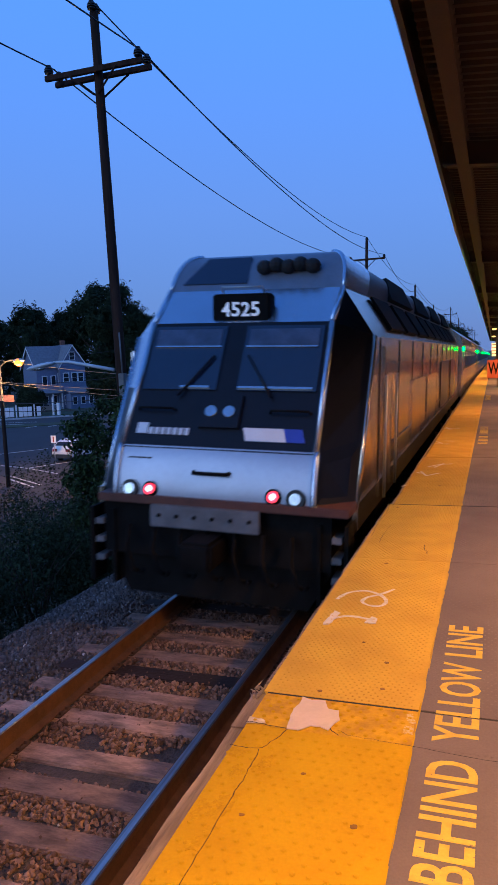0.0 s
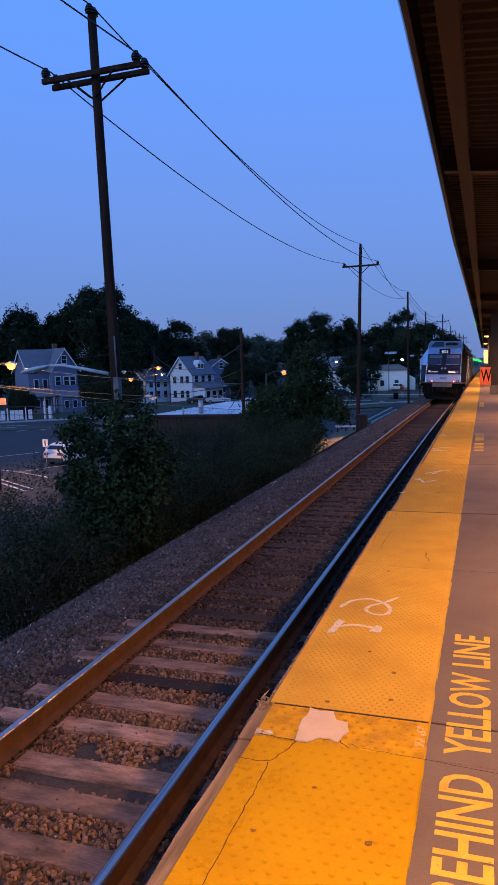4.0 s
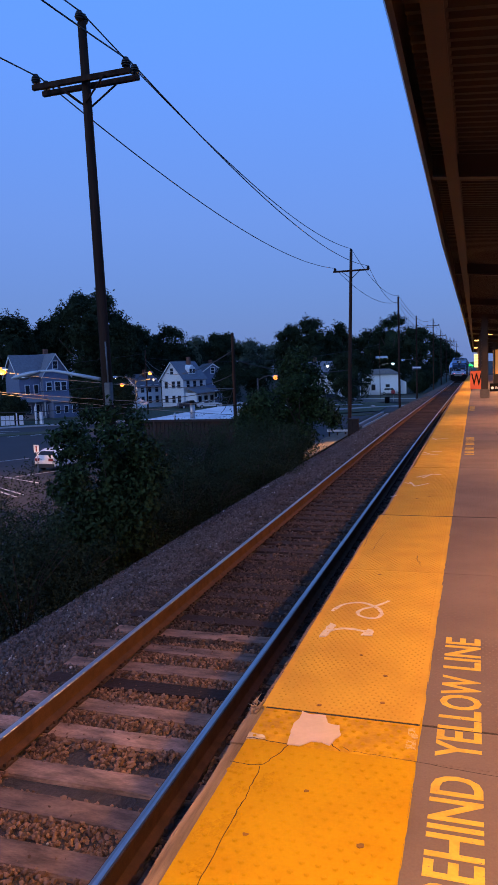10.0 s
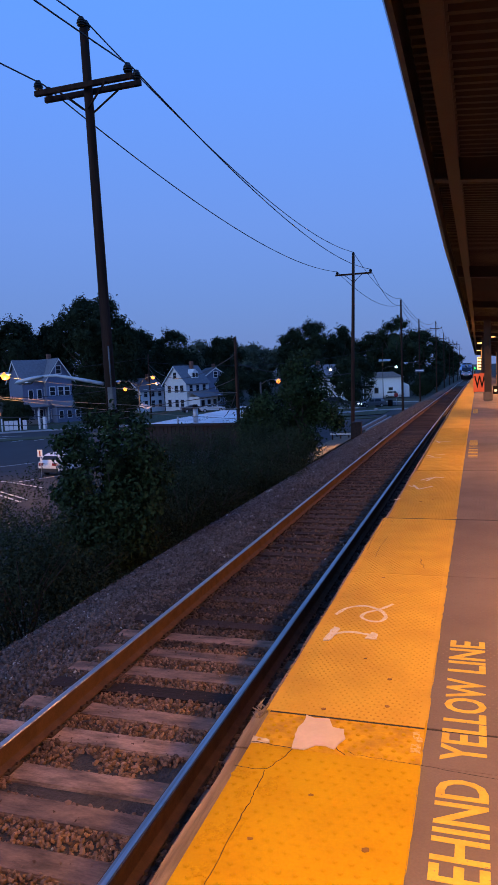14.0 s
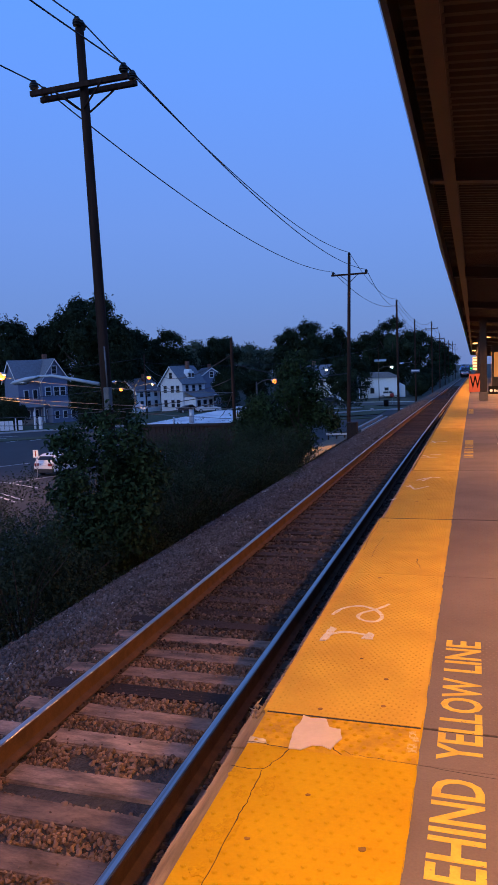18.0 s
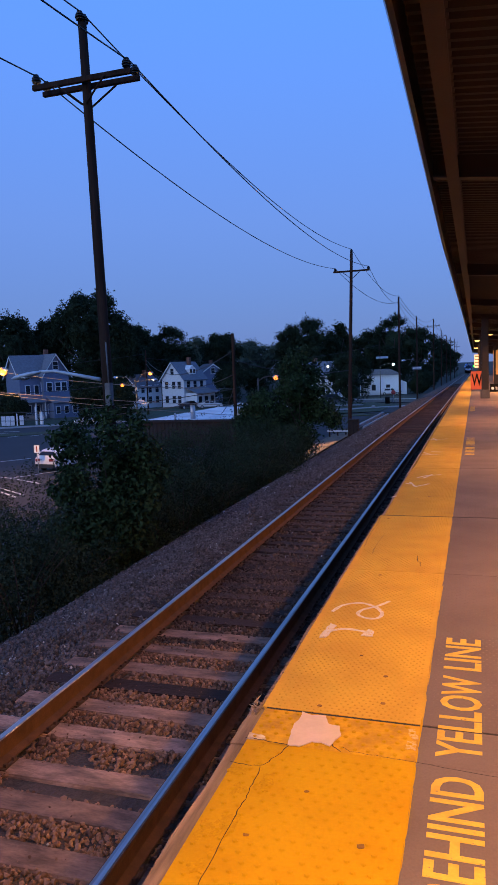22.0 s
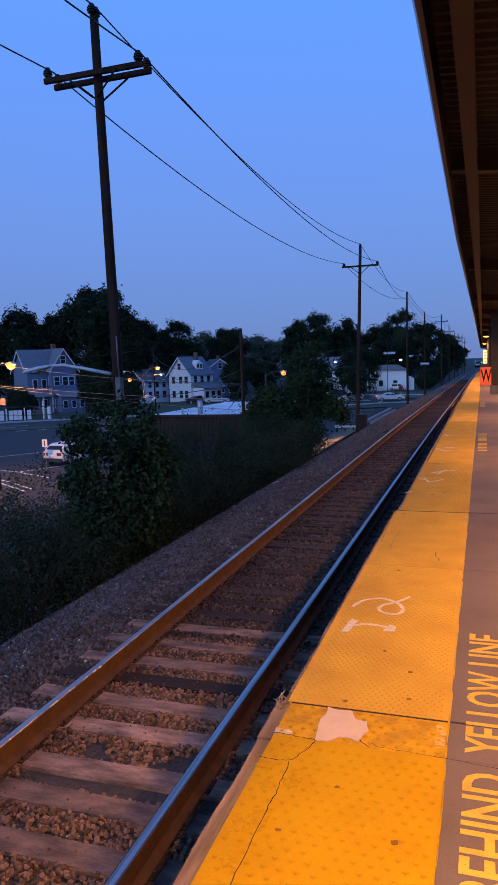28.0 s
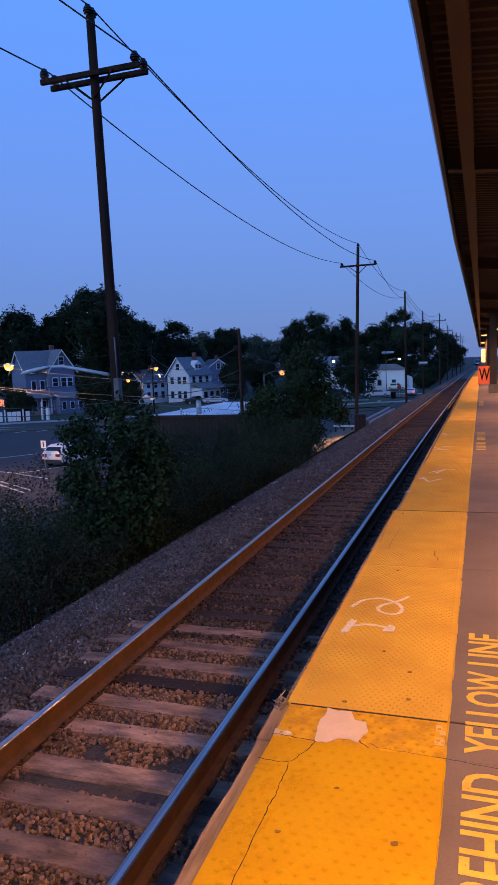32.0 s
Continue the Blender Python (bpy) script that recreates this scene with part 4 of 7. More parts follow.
        part("upper_slope", bm, ROOF, t)
        bm = bmesh.new()
        rows = [[bm.verts.new((s * (x + 0.006), y - 0.004, z + 0.004)), bm.verts.new((s * (x + 0.006), 3.0 + 1.0 * k / 7, z + 0.004))] for k, (x, y, z) in enumerate(arc)]
        for r0, r1 in zip(rows, rows[1:]):
            bm.faces.new((r0[0], r0[1], r1[1], r1[0])[::s]).smooth = True
        part("shoulder_panel", bm, SILVER_PAINT, t, "silver roof shoulder")
        for k in range(4):
            y0 = 5.0 + 4.1 * k
            part("roof_block", slab([(s * 1.17, y0, 3.72), (s * 1.17, y0 + 3.2, 3.72), (s * 0.99, y0 + 2.9, 4.12), (s * 0.99, y0 + 0.5, 4.12)][::s], 0.10), SIGN_BLACK, t, "black roof intake box")
        for k in range(9):
            y0 = 3.0 + 1.95 * k
            g = slab([(s * 1.43, y0, 3.16), (s * 1.43, y0 + 1.5, 3.16), (s * 1.14, y0 + 1.5, 3.60), (s * 1.14, y0, 3.60)][::s], 0.04)
            bmesh.ops.translate(g, verts=g.verts[:], vec=(s * 0.03, 0, 0.03))
            part("roof_grille", g, SIGN_BLACK, t, "dark roof grille")
        for k, (y0, y1, z0, z1) in enumerate(((2.0, 2.7, 1.1, 2.95), (5.2, 7.6, 1.5, 2.4), (8.0, 10.4, 1.5, 2.4), (12.0, 15.0, 1.4, 2.6), (16.2, 18.4, 1.4, 2.6))):
            part("side_door" if k == 0 else "side_grille", box(s * 1.49 - 0.02, s * 1.49 + 0.02 + 0.01 * s, y0, y1, z0, z1), SILVER if k < 3 else mat("dark_louvre_panel", (0.10, 0.08, 0.06), 0.3, 0.8), t)
        for k in range(11):
            y0 = 1.75 + 1.8 * k
            part("panel_seam", box(s * 1.495 - 0.008, s * 1.495 + 0.008, y0, y0 + 0.014, 1.3, 3.04), mat("dark_louvre_panel", (0.10, 0.08, 0.06), 0.3, 0.8), t)
        for z in (1.62, 2.72):
            part("side_rail", box(s * 1.497 - 0.02, s * 1.497 + 0.02, 3.0, LOCO_L - 0.3, z, z + 0.035), SILVER, t)
        part("hand_rail", tube((s * 1.56, 1.85, 1.1), (s * 1.56, 1.85, 2.6), 0.018, seg=6), GALV, t, "grab rail")
        part("hand_rail", tube((s * 1.56, 2.85, 1.1), (s * 1.56, 2.85, 2.6), 0.018, seg=6), GALV, t, "grab rail")
        if s < 0:
            part("mirror", box(min(s * 1.47, s * 1.64), max(s * 1.47, s * 1.64), 1.36, 1.46, 2.15, 2.9, bevel=0.02), SILVER_PAINT, t, "rear-view mirror")
        part("headlamp", tube(on_face(s * 0.94, 1.40, -0.05), on_face(s * 0.94, 1.40, 0.05), 0.07, 0.06, 16), LENS, t, "clear headlamp")
        part("headlamp_ring", tube(on_face(s * 0.94, 1.40, -0.03), on_face(s * 0.94, 1.40, 0.035), 0.11, 0.10, 16), CARBLACK, t)
        part("tail_lamp", tube(on_face(s * 0.70, 1.41, -0.03), on_face(s * 0.70, 1.41, 0.04), 0.062, 0.058, 16), RED_LENS, t, "lit red tail lamp")
        part("tail_bulb", tube(on_face(s * 0.70, 1.41, 0.03), on_face(s * 0.70, 1.41, 0.05), 0.034, 0.03, 12), glow("hot_red_filament", (1.0, 0.42, 0.42), 5.0), t, "bright lamp core")
        part("tail_lamp_ring", tube(on_face(s * 0.70, 1.41, -0.03), on_face(s * 0.70, 1.41, 0.025), 0.09, 0.085, 16), UNDER, t)
        for k in range(1, 4):
            part("step", box(s * 1.36 - 0.05, s * 1.36 + 0.05, 0.03, 0.3, 0.28 + 0.21 * k, 0.345 + 0.21 * k), DULL_STEEL, t, "boarding step")
        part("step_side", box(s * 1.18 - 0.02, s * 1.18 + 0.02, 0.02, 0.32, 0.25, 1.1), UNDER, t)
        part("step_side", box(s * 1.46 - 0.02, s * 1.46 + 0.02, 0.02, 0.32, 0.25, 1.1), UNDER, t)
        for a, b in (((s * 0.09, 2.30), (s * 0.55, 2.75)), ((s * 0.55, 2.38), (s * 0.20, 2.82))):
            if s * a[0] < 0.5:
                continue
            part("wiper", tube(on_face(a[0], a[1], 0.05), on_face(b[0], b[1], 0.05), 0.016, seg=6), CARBLACK, t, "wiper arm")
        part("window_glass", face_plate((0.12 if s > 0 else -1.02), (1.02 if s > 0 else -0.12), 2.46, 3.17, 0.02, 0.015), GLASS_DARK, t, "dark windscreen pane")
        part("blind", face_plate((0.17 if s > 0 else -0.97), (0.97 if s > 0 else -0.17), 2.94, 3.13, 0.028, 0.006), mat("sky_tint_screen_shade", (0.07, 0.09, 0.15), 0.3, bump=0.0), t, "lowered screen shade")
        part("shade_edge", face_plate((0.15 if s > 0 else -0.97), (0.97 if s > 0 else -0.15), 2.925, 2.94, 0.036, 0.01), LENS, t, "pale lower edge of the shade")
        part("grab_iron", bent([on_face(s * 0.55, 2.24, 0.0), on_face(s * 0.57, 2.24, 0.06), on_face(s * 0.98, 2.24, 0.06), on_face(s * 1.0, 2.24, 0.0)], 0.014, 6), UNDER, t, "thin black grab iron")
        part("window_sill", face_plate((0.14 if s > 0 else -0.55), (0.98 if s > 0 else -0.2), 2.475, 2.497, 0.04, 0.02), LENS, t)
    # number board and small face details
    nb = part("number_board", box(-0.35, 0.35, 0.98, 1.2, 3.19, 3.55, bevel=0.02), SIGN_BLACK, t, "black number board with white digits")
    # slight emission added to the digits to brighten their white
    for k, c in enumerate("4525"):
        letters(c, 0.102, 0.165, 0.006, Matrix.Translation((-0.23 + 0.119 * k, 0.978, 3.29)) @ pose(0, 0, 0, 90, 0, 0), glow("brightened_digit_white", (0.85, 0.9, 1.0), 0.2), nb, "digit")
    part("board_bar", bent([(-0.25, 1.1, 3.55), (-0.25, 1.05, 3.63), (0.25, 1.05, 3.63), (0.25, 1.1, 3.55)], 0.012, 6), GALV, t)
    hl = part("middle_lamp_box", face_plate(-0.23, 0.23, 2.06, 2.40, 0.05, 0.06), CARBLACK, t, "black twin lamp box")
    for x in (-0.105, 0.105):
        part("middle_lamp", tube(on_face(x, 2.22, 0.02), on_face(x, 2.22, 0.07), 0.07, 0.066, 16), LENS, hl, "round clear lamp")
    part("mask_stripe", face_plate(0.33, 0.78, 1.95, 2.08, 0.012, 0.01, -0.05), WHITE, t, "white slanted stripe")
    part("mask_stripe", face_plate(0.78, 0.98, 1.95, 2.08, 0.012, 0.01, -0.05), BLUE, t, "blue stripe end")
    part("emblem", face_plate(-0.97, -0.84, 1.99, 2.10, 0.012, 0.01), WHITE, t, "plain pale emblem")
    for k in range(7):
        part("emblem_bar", face_plate(-0.82 + 0.072 * k, -0.772 + 0.072 * k, 1.985, 2.055, 0.012, 0.01), WHITE, t)
    part("nose_handle", bent([on_face(-0.2, 1.62, 0), on_face(-0.19, 1.60, 0.07), on_face(0.19, 1.60, 0.07), on_face(0.2, 1.62, 0)], 0.022, 6), UNDER, t, "dark grab handle")
    part("nose_seam", face_plate(-1.08, 1.08, 1.845, 1.855, 0.006, 0.005), UNDER, t)
    part("maker_mark", face_plate(-1.0, -0.72, 1.73, 1.745, 0.006, 0.005), UNDER, t)
    part("sill", box(-1.32, 1.50, -0.06, 0.5, 1.20, 1.29, bevel=0.01), GRIME_RED, t, "dull red deck edge")
    part("chin_plate", box(-0.66, 0.58, -0.10, -0.05, 0.97, 1.21, bevel=0.01), DULL_STEEL, t, "bolted steel chin plate")
    for k in range(6):
        part("bolt", tube((-0.55 + 0.205 * k, -0.13, 1.1), (-0.55 + 0.205 * k, -0.1, 1.1), 0.02, seg=6), UNDER, t)
    # coupler, hoses and pilot
    part("coupler", box(-0.18, 0.18, -0.45, 0.3, 0.62, 0.92, bevel=0.04), UNDER, t, "knuckle coupler")
    part("pilot", slab([(-1.05, 0.12, 0.14), (1.05, 0.12, 0.14), (1.30, 0.16, 0.58), (-1.30, 0.16, 0.58)], 0.05), UNDER, t, "pilot plate")
    part("frame_end", box(-1.3, 1.3, 0.05, 1.2, 0.6, 1.2), UNDER, t)
    for k in range(7):
        x = -0.95 + 0.31 * k
        part("hose", bent([(x, -0.02, 0.95), (x + 0.02, -0.14, 0.72), (x + 0.08, -0.12, 0.48), (x + 0.13, -0.04, 0.42)], 0.022, 6), mat("black_hose_rubber", (0.010, 0.009, 0.009), 0.8, spec=0.1), t, "air hose")
        part("hose_end", tube((x + 0.13, -0.05, 0.42), (x + 0.18, -0.06, 0.46), 0.025, seg=6), UNDER, t)
    part("underframe", box(-1.25, 1.25, 0.6, LOCO_L - 0.2, 0.75, 1.1), UNDER, t)
    part("fuel_tank", box(-1.3, 1.3, 8.0, 13.6, 0.30, 0.95, bevel=0.06), UNDER, t)
    bogie(t, 4.2)
    bogie(t, 17.4)
    # horns and roof
    part("roof_panel", slab([(-0.95, 1.49, 3.72), (-0.1, 1.49, 3.72), (-0.12, 1.76, 4.055), (-0.70, 1.76, 4.055)], 0.02), GLASS_DARK, t, "dark sloping roof panel")
    part("roof", box(-0.86, 0.86, 1.95, LOCO_L, 4.03, 4.10), ROOF, t)
    RUBBER = mat("matt_black_rubber", (0.008, 0.008, 0.009), 0.8)
    hb = part("horn_bracket", box(0.06, 0.74, 1.6, 1.9, 3.70, 3.86), RUBBER, t, "black horn bracket")
    for k in range(5):
        part("horn", ball((0.10 + 0.15 * k, 1.57, 3.90 + 0.025 * (k % 2)), 0.10, None, (1, 1, 0.9), 10, 7), RUBBER, hb, "black horn bell")
    for k in range(3):
        part("roof_hatch", box(-0.7, 0.7, 7.2 + 4.6 * k, 10.6 + 4.6 * k, 4.09, 4.15, bevel=0.02), UNDER, t, "roof hatch")
    low = ("sill", "chin_plate", "bolt", "coupler", "pilot", "frame_end", "hose", "hose_end", "underframe", "fuel_tank", "bogie", "step", "step_side", "side_skirt")
    for c in t.children:
        if c.name.split(".")[0] not in low:
            c.location.z -= 0.055
    part("cab_end", box(-1.48, 1.48, LOCO_L - 0.04, LOCO_L, 1.0, 3.06), SILVER, t)
    return t


COACH_L = 25.6


def coach():
    t = thing("passenger_coach", "silver stainless passenger coach with dark windows", "train coach", "train coaches")
    prof = [(-1.5, 1.0), (1.5, 1.0), (1.5, 3.05), (1.36, 3.42), (1.0, 3.72), (0.5, 3.86), (-0.5, 3.86), (-1.0, 3.72), (-1.36, 3.42), (-1.5, 3.05)]
    part("body", sweep(prof, 0.25, COACH_L - 0.25), SILVER, t, "silver ribbed body")
    part("gangway", box(-0.7, 0.7, 0.0, 0.3, 1.0, 3.3), UNDER, t)
    part("gangway", box(-0.7, 0.7, COACH_L - 0.3, COACH_L, 1.0, 3.3), UNDER, t)
    for s in (1, -1):
        part("window_band", box(s * 1.505 - 0.004, s * 1.505 + 0.004, 3.2, COACH_L - 3.2, 2.06, 2.86), CARBLACK, t, "black window band")
        for k in range(10):
            y0 = 3.5 + 1.9 * k
            part("window", box(s * 1.512 - 0.004, s * 1.512 + 0.004, y0, y0 + 1.45, 2.14, 2.78), GLASS_DARK, t, "dark coach window")
        for y0 in (1.2, COACH_L - 2.5):
            part("door", box(s * 1.508 - 0.006, s * 1.508 + 0.006, y0, y0 + 1.2, 1.05, 2.98), SILVER_PAINT, t, "sliding door")
            part("door_window", box(s * 1.516 - 0.004, s * 1.516 + 0.004, y0 + 0.35, y0 + 0.85, 2.0, 2.75), GLASS_DARK, t)
        for k in range(5):
            part("side_rib", box(s * 1.51 - 0.008, s * 1.51 + 0.008, 2.8, COACH_L - 2.8, 1.15 + 0.15 * k, 1.19 + 0.15 * k), SILVER, t)
        for y0 in (0.7, COACH_L - 0.7):
            part("green_indicator", box(s * 1.53 - 0.025, s * 1.53 + 0.025, y0 - 0.07, y0 + 0.07, 2.82, 2.96), GREEN_LENS, t, "glowing green door indicator")
    part("underframe", box(-1.2, 1.2, 1.0, COACH_L - 1.0, 0.6, 1.0), UNDER, t)
    bogie(t, 3.6)
    bogie(t, COACH_L - 3.6)
    return t


loco = locomotive()
coaches = [coach()]
for k in range(6):
    coaches.append(copy_thing(coaches[0], Matrix.Identity(4)))
TRAIN = [(0, 6.38), (0.5, 11.8), (1, 16.95), (1.5, 22.05), (2, 27.1), (2.5, 32.2), (3, 37.3), (3.5, 42.3), (6, 74), (7, 86), (9, 110.5), (11, 134.5), (13, 158.5), (17, 210), (19, 238), (23, 297), (28, 378), (32, 448)]


def on_line(y, length):
    """The pose of a vehicle whose rear end stands at y on the falling, canted line."""
    return pose(TC + 0.02 - 0.11 * max(0.0, 1 - (y - 6.3) / 10), y, RT - dip(y), -math.degrees(math.atan((dip(y + length) - dip(y)) / length)), 2.4, 0)


# ---- town ----
def gable_house(name, label, x, y, rz, w, d, eave, ridge, wall, roof, storeys=2, porch=True, group="houses"):
    """Gable end faces -y locally; ridge runs along y."""
    t = thing(name, label, "house", group, at=(x, y, ZG), rz=rz)
    part("wall", sweep([(-w / 2, -0.3), (w / 2, -0.3), (w / 2, eave), (0, ridge), (-w / 2, eave)], -d / 2, d / 2), wall, t)
    k = (ridge - eave) / (w / 2)
    for s in (-1, 1):
        o = 0.45
        c = [(0, -d / 2 - 0.4, ridge + 0.16), (0, d / 2 + 0.4, ridge + 0.16), (s * (w / 2 + o), d / 2 + 0.4, eave - o * k + 0.16), (s * (w / 2 + o), -d / 2 - 0.4, eave - o * k + 0.16)]
        part("roof_slope", slab(c if s < 0 else c[::-1], 0.14), roof, t, "shingled roof slope")
        c = [(0, -d / 2 - 0.43, ridge + 0.10), (s * (w / 2 + o), -d / 2 - 0.43, eave - o * k + 0.10), (s * (w / 2 + o), -d / 2 - 0.43, eave - o * k - 0.16), (0, -d / 2 - 0.43, ridge - 0.16)]
        part("barge_board", slab(c if s < 0 else c[::-1], -0.05), WHITE, t, "white barge board")

    def window(u, z, ww, hh, side):
        if side == "front":
            f = lambda a, o: (a, -d / 2 - o)
        elif side == "right":
            f = lambda a, o: (w / 2 + o, a)
        else:
            f = lambda a, o: (-w / 2 - o, a)

        def b(a0, a1, z0, z1, o0, o1):
            (x0, y0), (x1, y1) = f(a0, o0), f(a1, o1)
            return box(min(x0, x1), max(x0, x1), min(y0, y1), max(y0, y1), z0, z1)

        wi = part("window", b(u - ww / 2 - 0.12, u + ww / 2 + 0.12, z - 0.12, z + hh + 0.14, -0.05, 0.05), WHITE, t, "white-framed sash window")
        part("pane", b(u - ww / 2, u + ww / 2, z, z + hh / 2 - 0.03, 0.03, 0.06), PANE, wi)
        part("pane", b(u - ww / 2, u + ww / 2, z + hh / 2 + 0.03, z + hh, 0.03, 0.06), PANE, wi)

    sh = eave / storeys
    for s in range(storeys):
        for u in (-w * 0.28, w * 0.05, w * 0.30):
            window(u, 0.9 + s * sh, 0.85, 1.35, "front")
        for u in (-d * 0.3, 0.0, d * 0.3):
            window(u, 0.9 + s * sh, 0.85, 1.35, "right")
            window(u, 0.9 + s * sh, 0.85, 1.35, "left")
    window(0, eave + (ridge - eave) * 0.25, 0.8, 1.2, "front")
    part("chimney", box(-0.35 + w * 0.12, 0.35 + w * 0.12, d * 0.1, d * 0.1 + 0.6, ridge - 1.2, ridge + 1.0, bevel=0.03), BRICK, t, "brick chimney")
    return t


def shed_roof_porch(t, x0, x1, y0, y1, z, rise, wall, roof, posts=0, windows=0):
    """A one-storey porch on the -y side of a house."""
    part("porch_roof", slab([(x0 - 0.2, y0 - 0.25, z), (x1 + 0.2, y0 - 0.25, z), (x1 + 0.2, y1, z + rise), (x0 - 0.2, y1, z + rise)], 0.12), roof, t, "sloping porch roof")
    if posts:
        for k in range(posts):
            x = x0 + (x1 - x0) * k / (posts - 1)
            part("porch_post", box(x - 0.08, x + 0.08, y0, y0 + 0.16, 0, z - 0.1), WHITE, t)
        part("porch_floor", box(x0, x1, y0, y1, -0.2, 0.5), PAVING, t)
    else:
        part("porch_wall", box(x0, x1, y0, y1, -0.2, z - 0.1), wall, t)
        for k in range(windows):
            u = x0 + (x1 - x0) * (k + 0.5) / windows
            wi = part("window", box(u - 0.42, u + 0.42, y0 - 0.05, y0 + 0.05, 0.8, 2.1), WHITE, t)
            part("pane", box(u - 0.33, u + 0.33, y0 - 0.07, y0, 0.88, 2.02), PANE, wi)


# blue-grey house with a cross gable
hb = gable_house("house", "blue-grey clapboard house with white trim and cross gable", -68.6, 103.2, 58, 4.5, 7.2, 7.4, 10.6, SIDING_BLUE, SHINGLE)
part("wing_wall", sweep([(-2.6, -0.3), (3.1, -0.3), (3.1, 7.2), (0.25, 10.4), (-2.6, 7.2)], -5.9, -2.2, axis="x"), SIDING_BLUE, hb)
for s in (-1, 1):
    c = [(-6.3, 0.25, 10.55), (-0.3, 0.25, 10.55), (-0.3, 0.25 + s * 3.2, 6.95), (-6.3, 0.25 + s * 3.2, 6.95)]
    part("roof_slope", slab(c if s < 0 else c[::-1], 0.14), SHINGLE, hb, "shingled roof slope")
for s in (-1, 1):
    c = [(-6.34, 0.25, 10.5), (-6.34, 0.25 + s * 3.2, 6.9), (-6.34, 0.25 + s * 3.2, 6.62), (-6.34, 0.25, 10.22)]
    part("barge_board", slab(c if s > 0 else c[::-1], 0.05), WHITE, hb, "white barge board")
for u in (-4.6, -3.1):
    for z in (0.9, 4.2):
        wi = part("window", box(u - 0.45, u + 0.45, -2.68, -2.55, z - 0.1, z + 1.5), WHITE, hb)
        part("pane", box(u - 0.33, u + 0.33, -2.71, -2.6, z, z + 1.4), PANE, wi)
shed_roof_porch(hb, -1.6, 2.8, -5.6, -3.62, 2.7, 0.9, SIDING_BLUE, SHINGLE, windows=3)
shed_roof_porch(hb, -5.6, -2.4, -4.2, -2.62, 2.9, 0.6, SIDING_BLUE, SHINGLE, posts=3)
# white house with dormer
hw = gable_house("house", "white clapboard house with grey roof and small dormer", -54.6, 129.5, -20, 5.9, 6.4, 5.6, 8.8, SIDING_WHITE, SHINGLE)
dm = part("dormer", sweep([(-0.9, 6.4), (0.9, 6.4), (0.9, 7.5), (0, 8.2), (-0.9, 7.5)], 0.4, 2.5, axis="x"), SIDING_WHITE, hw, "small gabled dormer")
for u in (-0.45, 0.45):
    part("dormer_pane", box(2.46, 2.53, u - 0.32, u + 0.32, 6.6, 7.4), PANE, dm)
part("side_porch_roof", slab([(2.97, -2.9, 3.9), (6.2, -2.9, 2.7), (6.2, 2.9, 2.7), (2.97, 2.9, 3.9)], 0.12), SHINGLE, hw, "low porch roof")
part("side_porch_wall", box(2.97, 5.8, -2.7, 2.7, -0.2, 2.75), SIDING_WHITE, hw)
for u in (-2.2, 0.0, 2.2):
    part("porch_pane", box(5.78, 5.86, u * 0.8 - 0.45, u * 0.8 + 0.45, 0.8, 2.1), PANE, hw)
# small white house beside it and the dark roofs behind
h3 = gable_house("house", "small pale house with grey roof and glazed porch", -64.0, 128.5, -20, 6.0, 6.5, 4.3, 6.6, SIDING_WHITE, SHINGLE_DARK)
shed_roof_porch(h3, -3.2, 3.0, -6.0, -3.25, 2.6, 0.9, SIDING_WHITE, SHINGLE_DARK, windows=4)
gable_house("house", "grey house with dark roof behind other houses", -79.0, 152.0, -50, 8.0, 12.0, 5.4, 8.6, SIDING_WHITE, SHINGLE_DARK)
gable_house("house", "dark house partly hidden behind a white house", -58.0, 152.0, 35, 8.0, 9.0, 5.6, 8.4, SIDING_BLUE, SHINGLE_DARK)
gable_house("house", "house with pale roof seen between trees", -31.6, 151.0, 75, 8.0, 10.0, 5.2, 7.9, SIDING_WHITE, SHINGLE)
# white two-storey building beside the level street
wb = thing("commercial_building", "plain white two-storey building with grey hipped roof", "building", at=(-18.6, 165.0, ZG), rz=7)
part("wall", box(-5.5, 2.8, -3.5, 6.5, -0.3, 4.6), WHITE, wb)
part("roof", sweep([(-6.0, 4.55), (3.3, 4.55), (0.8, 5.8), (-3.6, 5.8)], -4.0, 7.0), SHINGLE, wb, "grey hipped roof")
part("annex", sweep([(2.8, -0.3), (4.4, -0.3), (4.4, 2.6), (2.8, 3.4)], -2.0, 5.0), WHITE, wb, "lean-to annex")
part("entrance_canopy", box(-7.4, -3.6, -6.0, -3.5, 2.5, 2.8), SIGN_BLACK, wb, "dark entrance canopy")
for x in (-7.2, -5.9, -4.7, -3.7):
    part("canopy_post", box(x - 0.09, x + 0.09, -5.9, -5.7, 0, 2.5), WHITE, wb)
for x in (-3.0, 0.2):
    wi = part("window", box(x - 0.5, x + 0.5, -3.56, -3.45, 1.0, 2.4), GALV, wb)
    part("pane", box(x - 0.42, x + 0.42, -3.6, -3.5, 1.1, 2.3), PANE, wi)
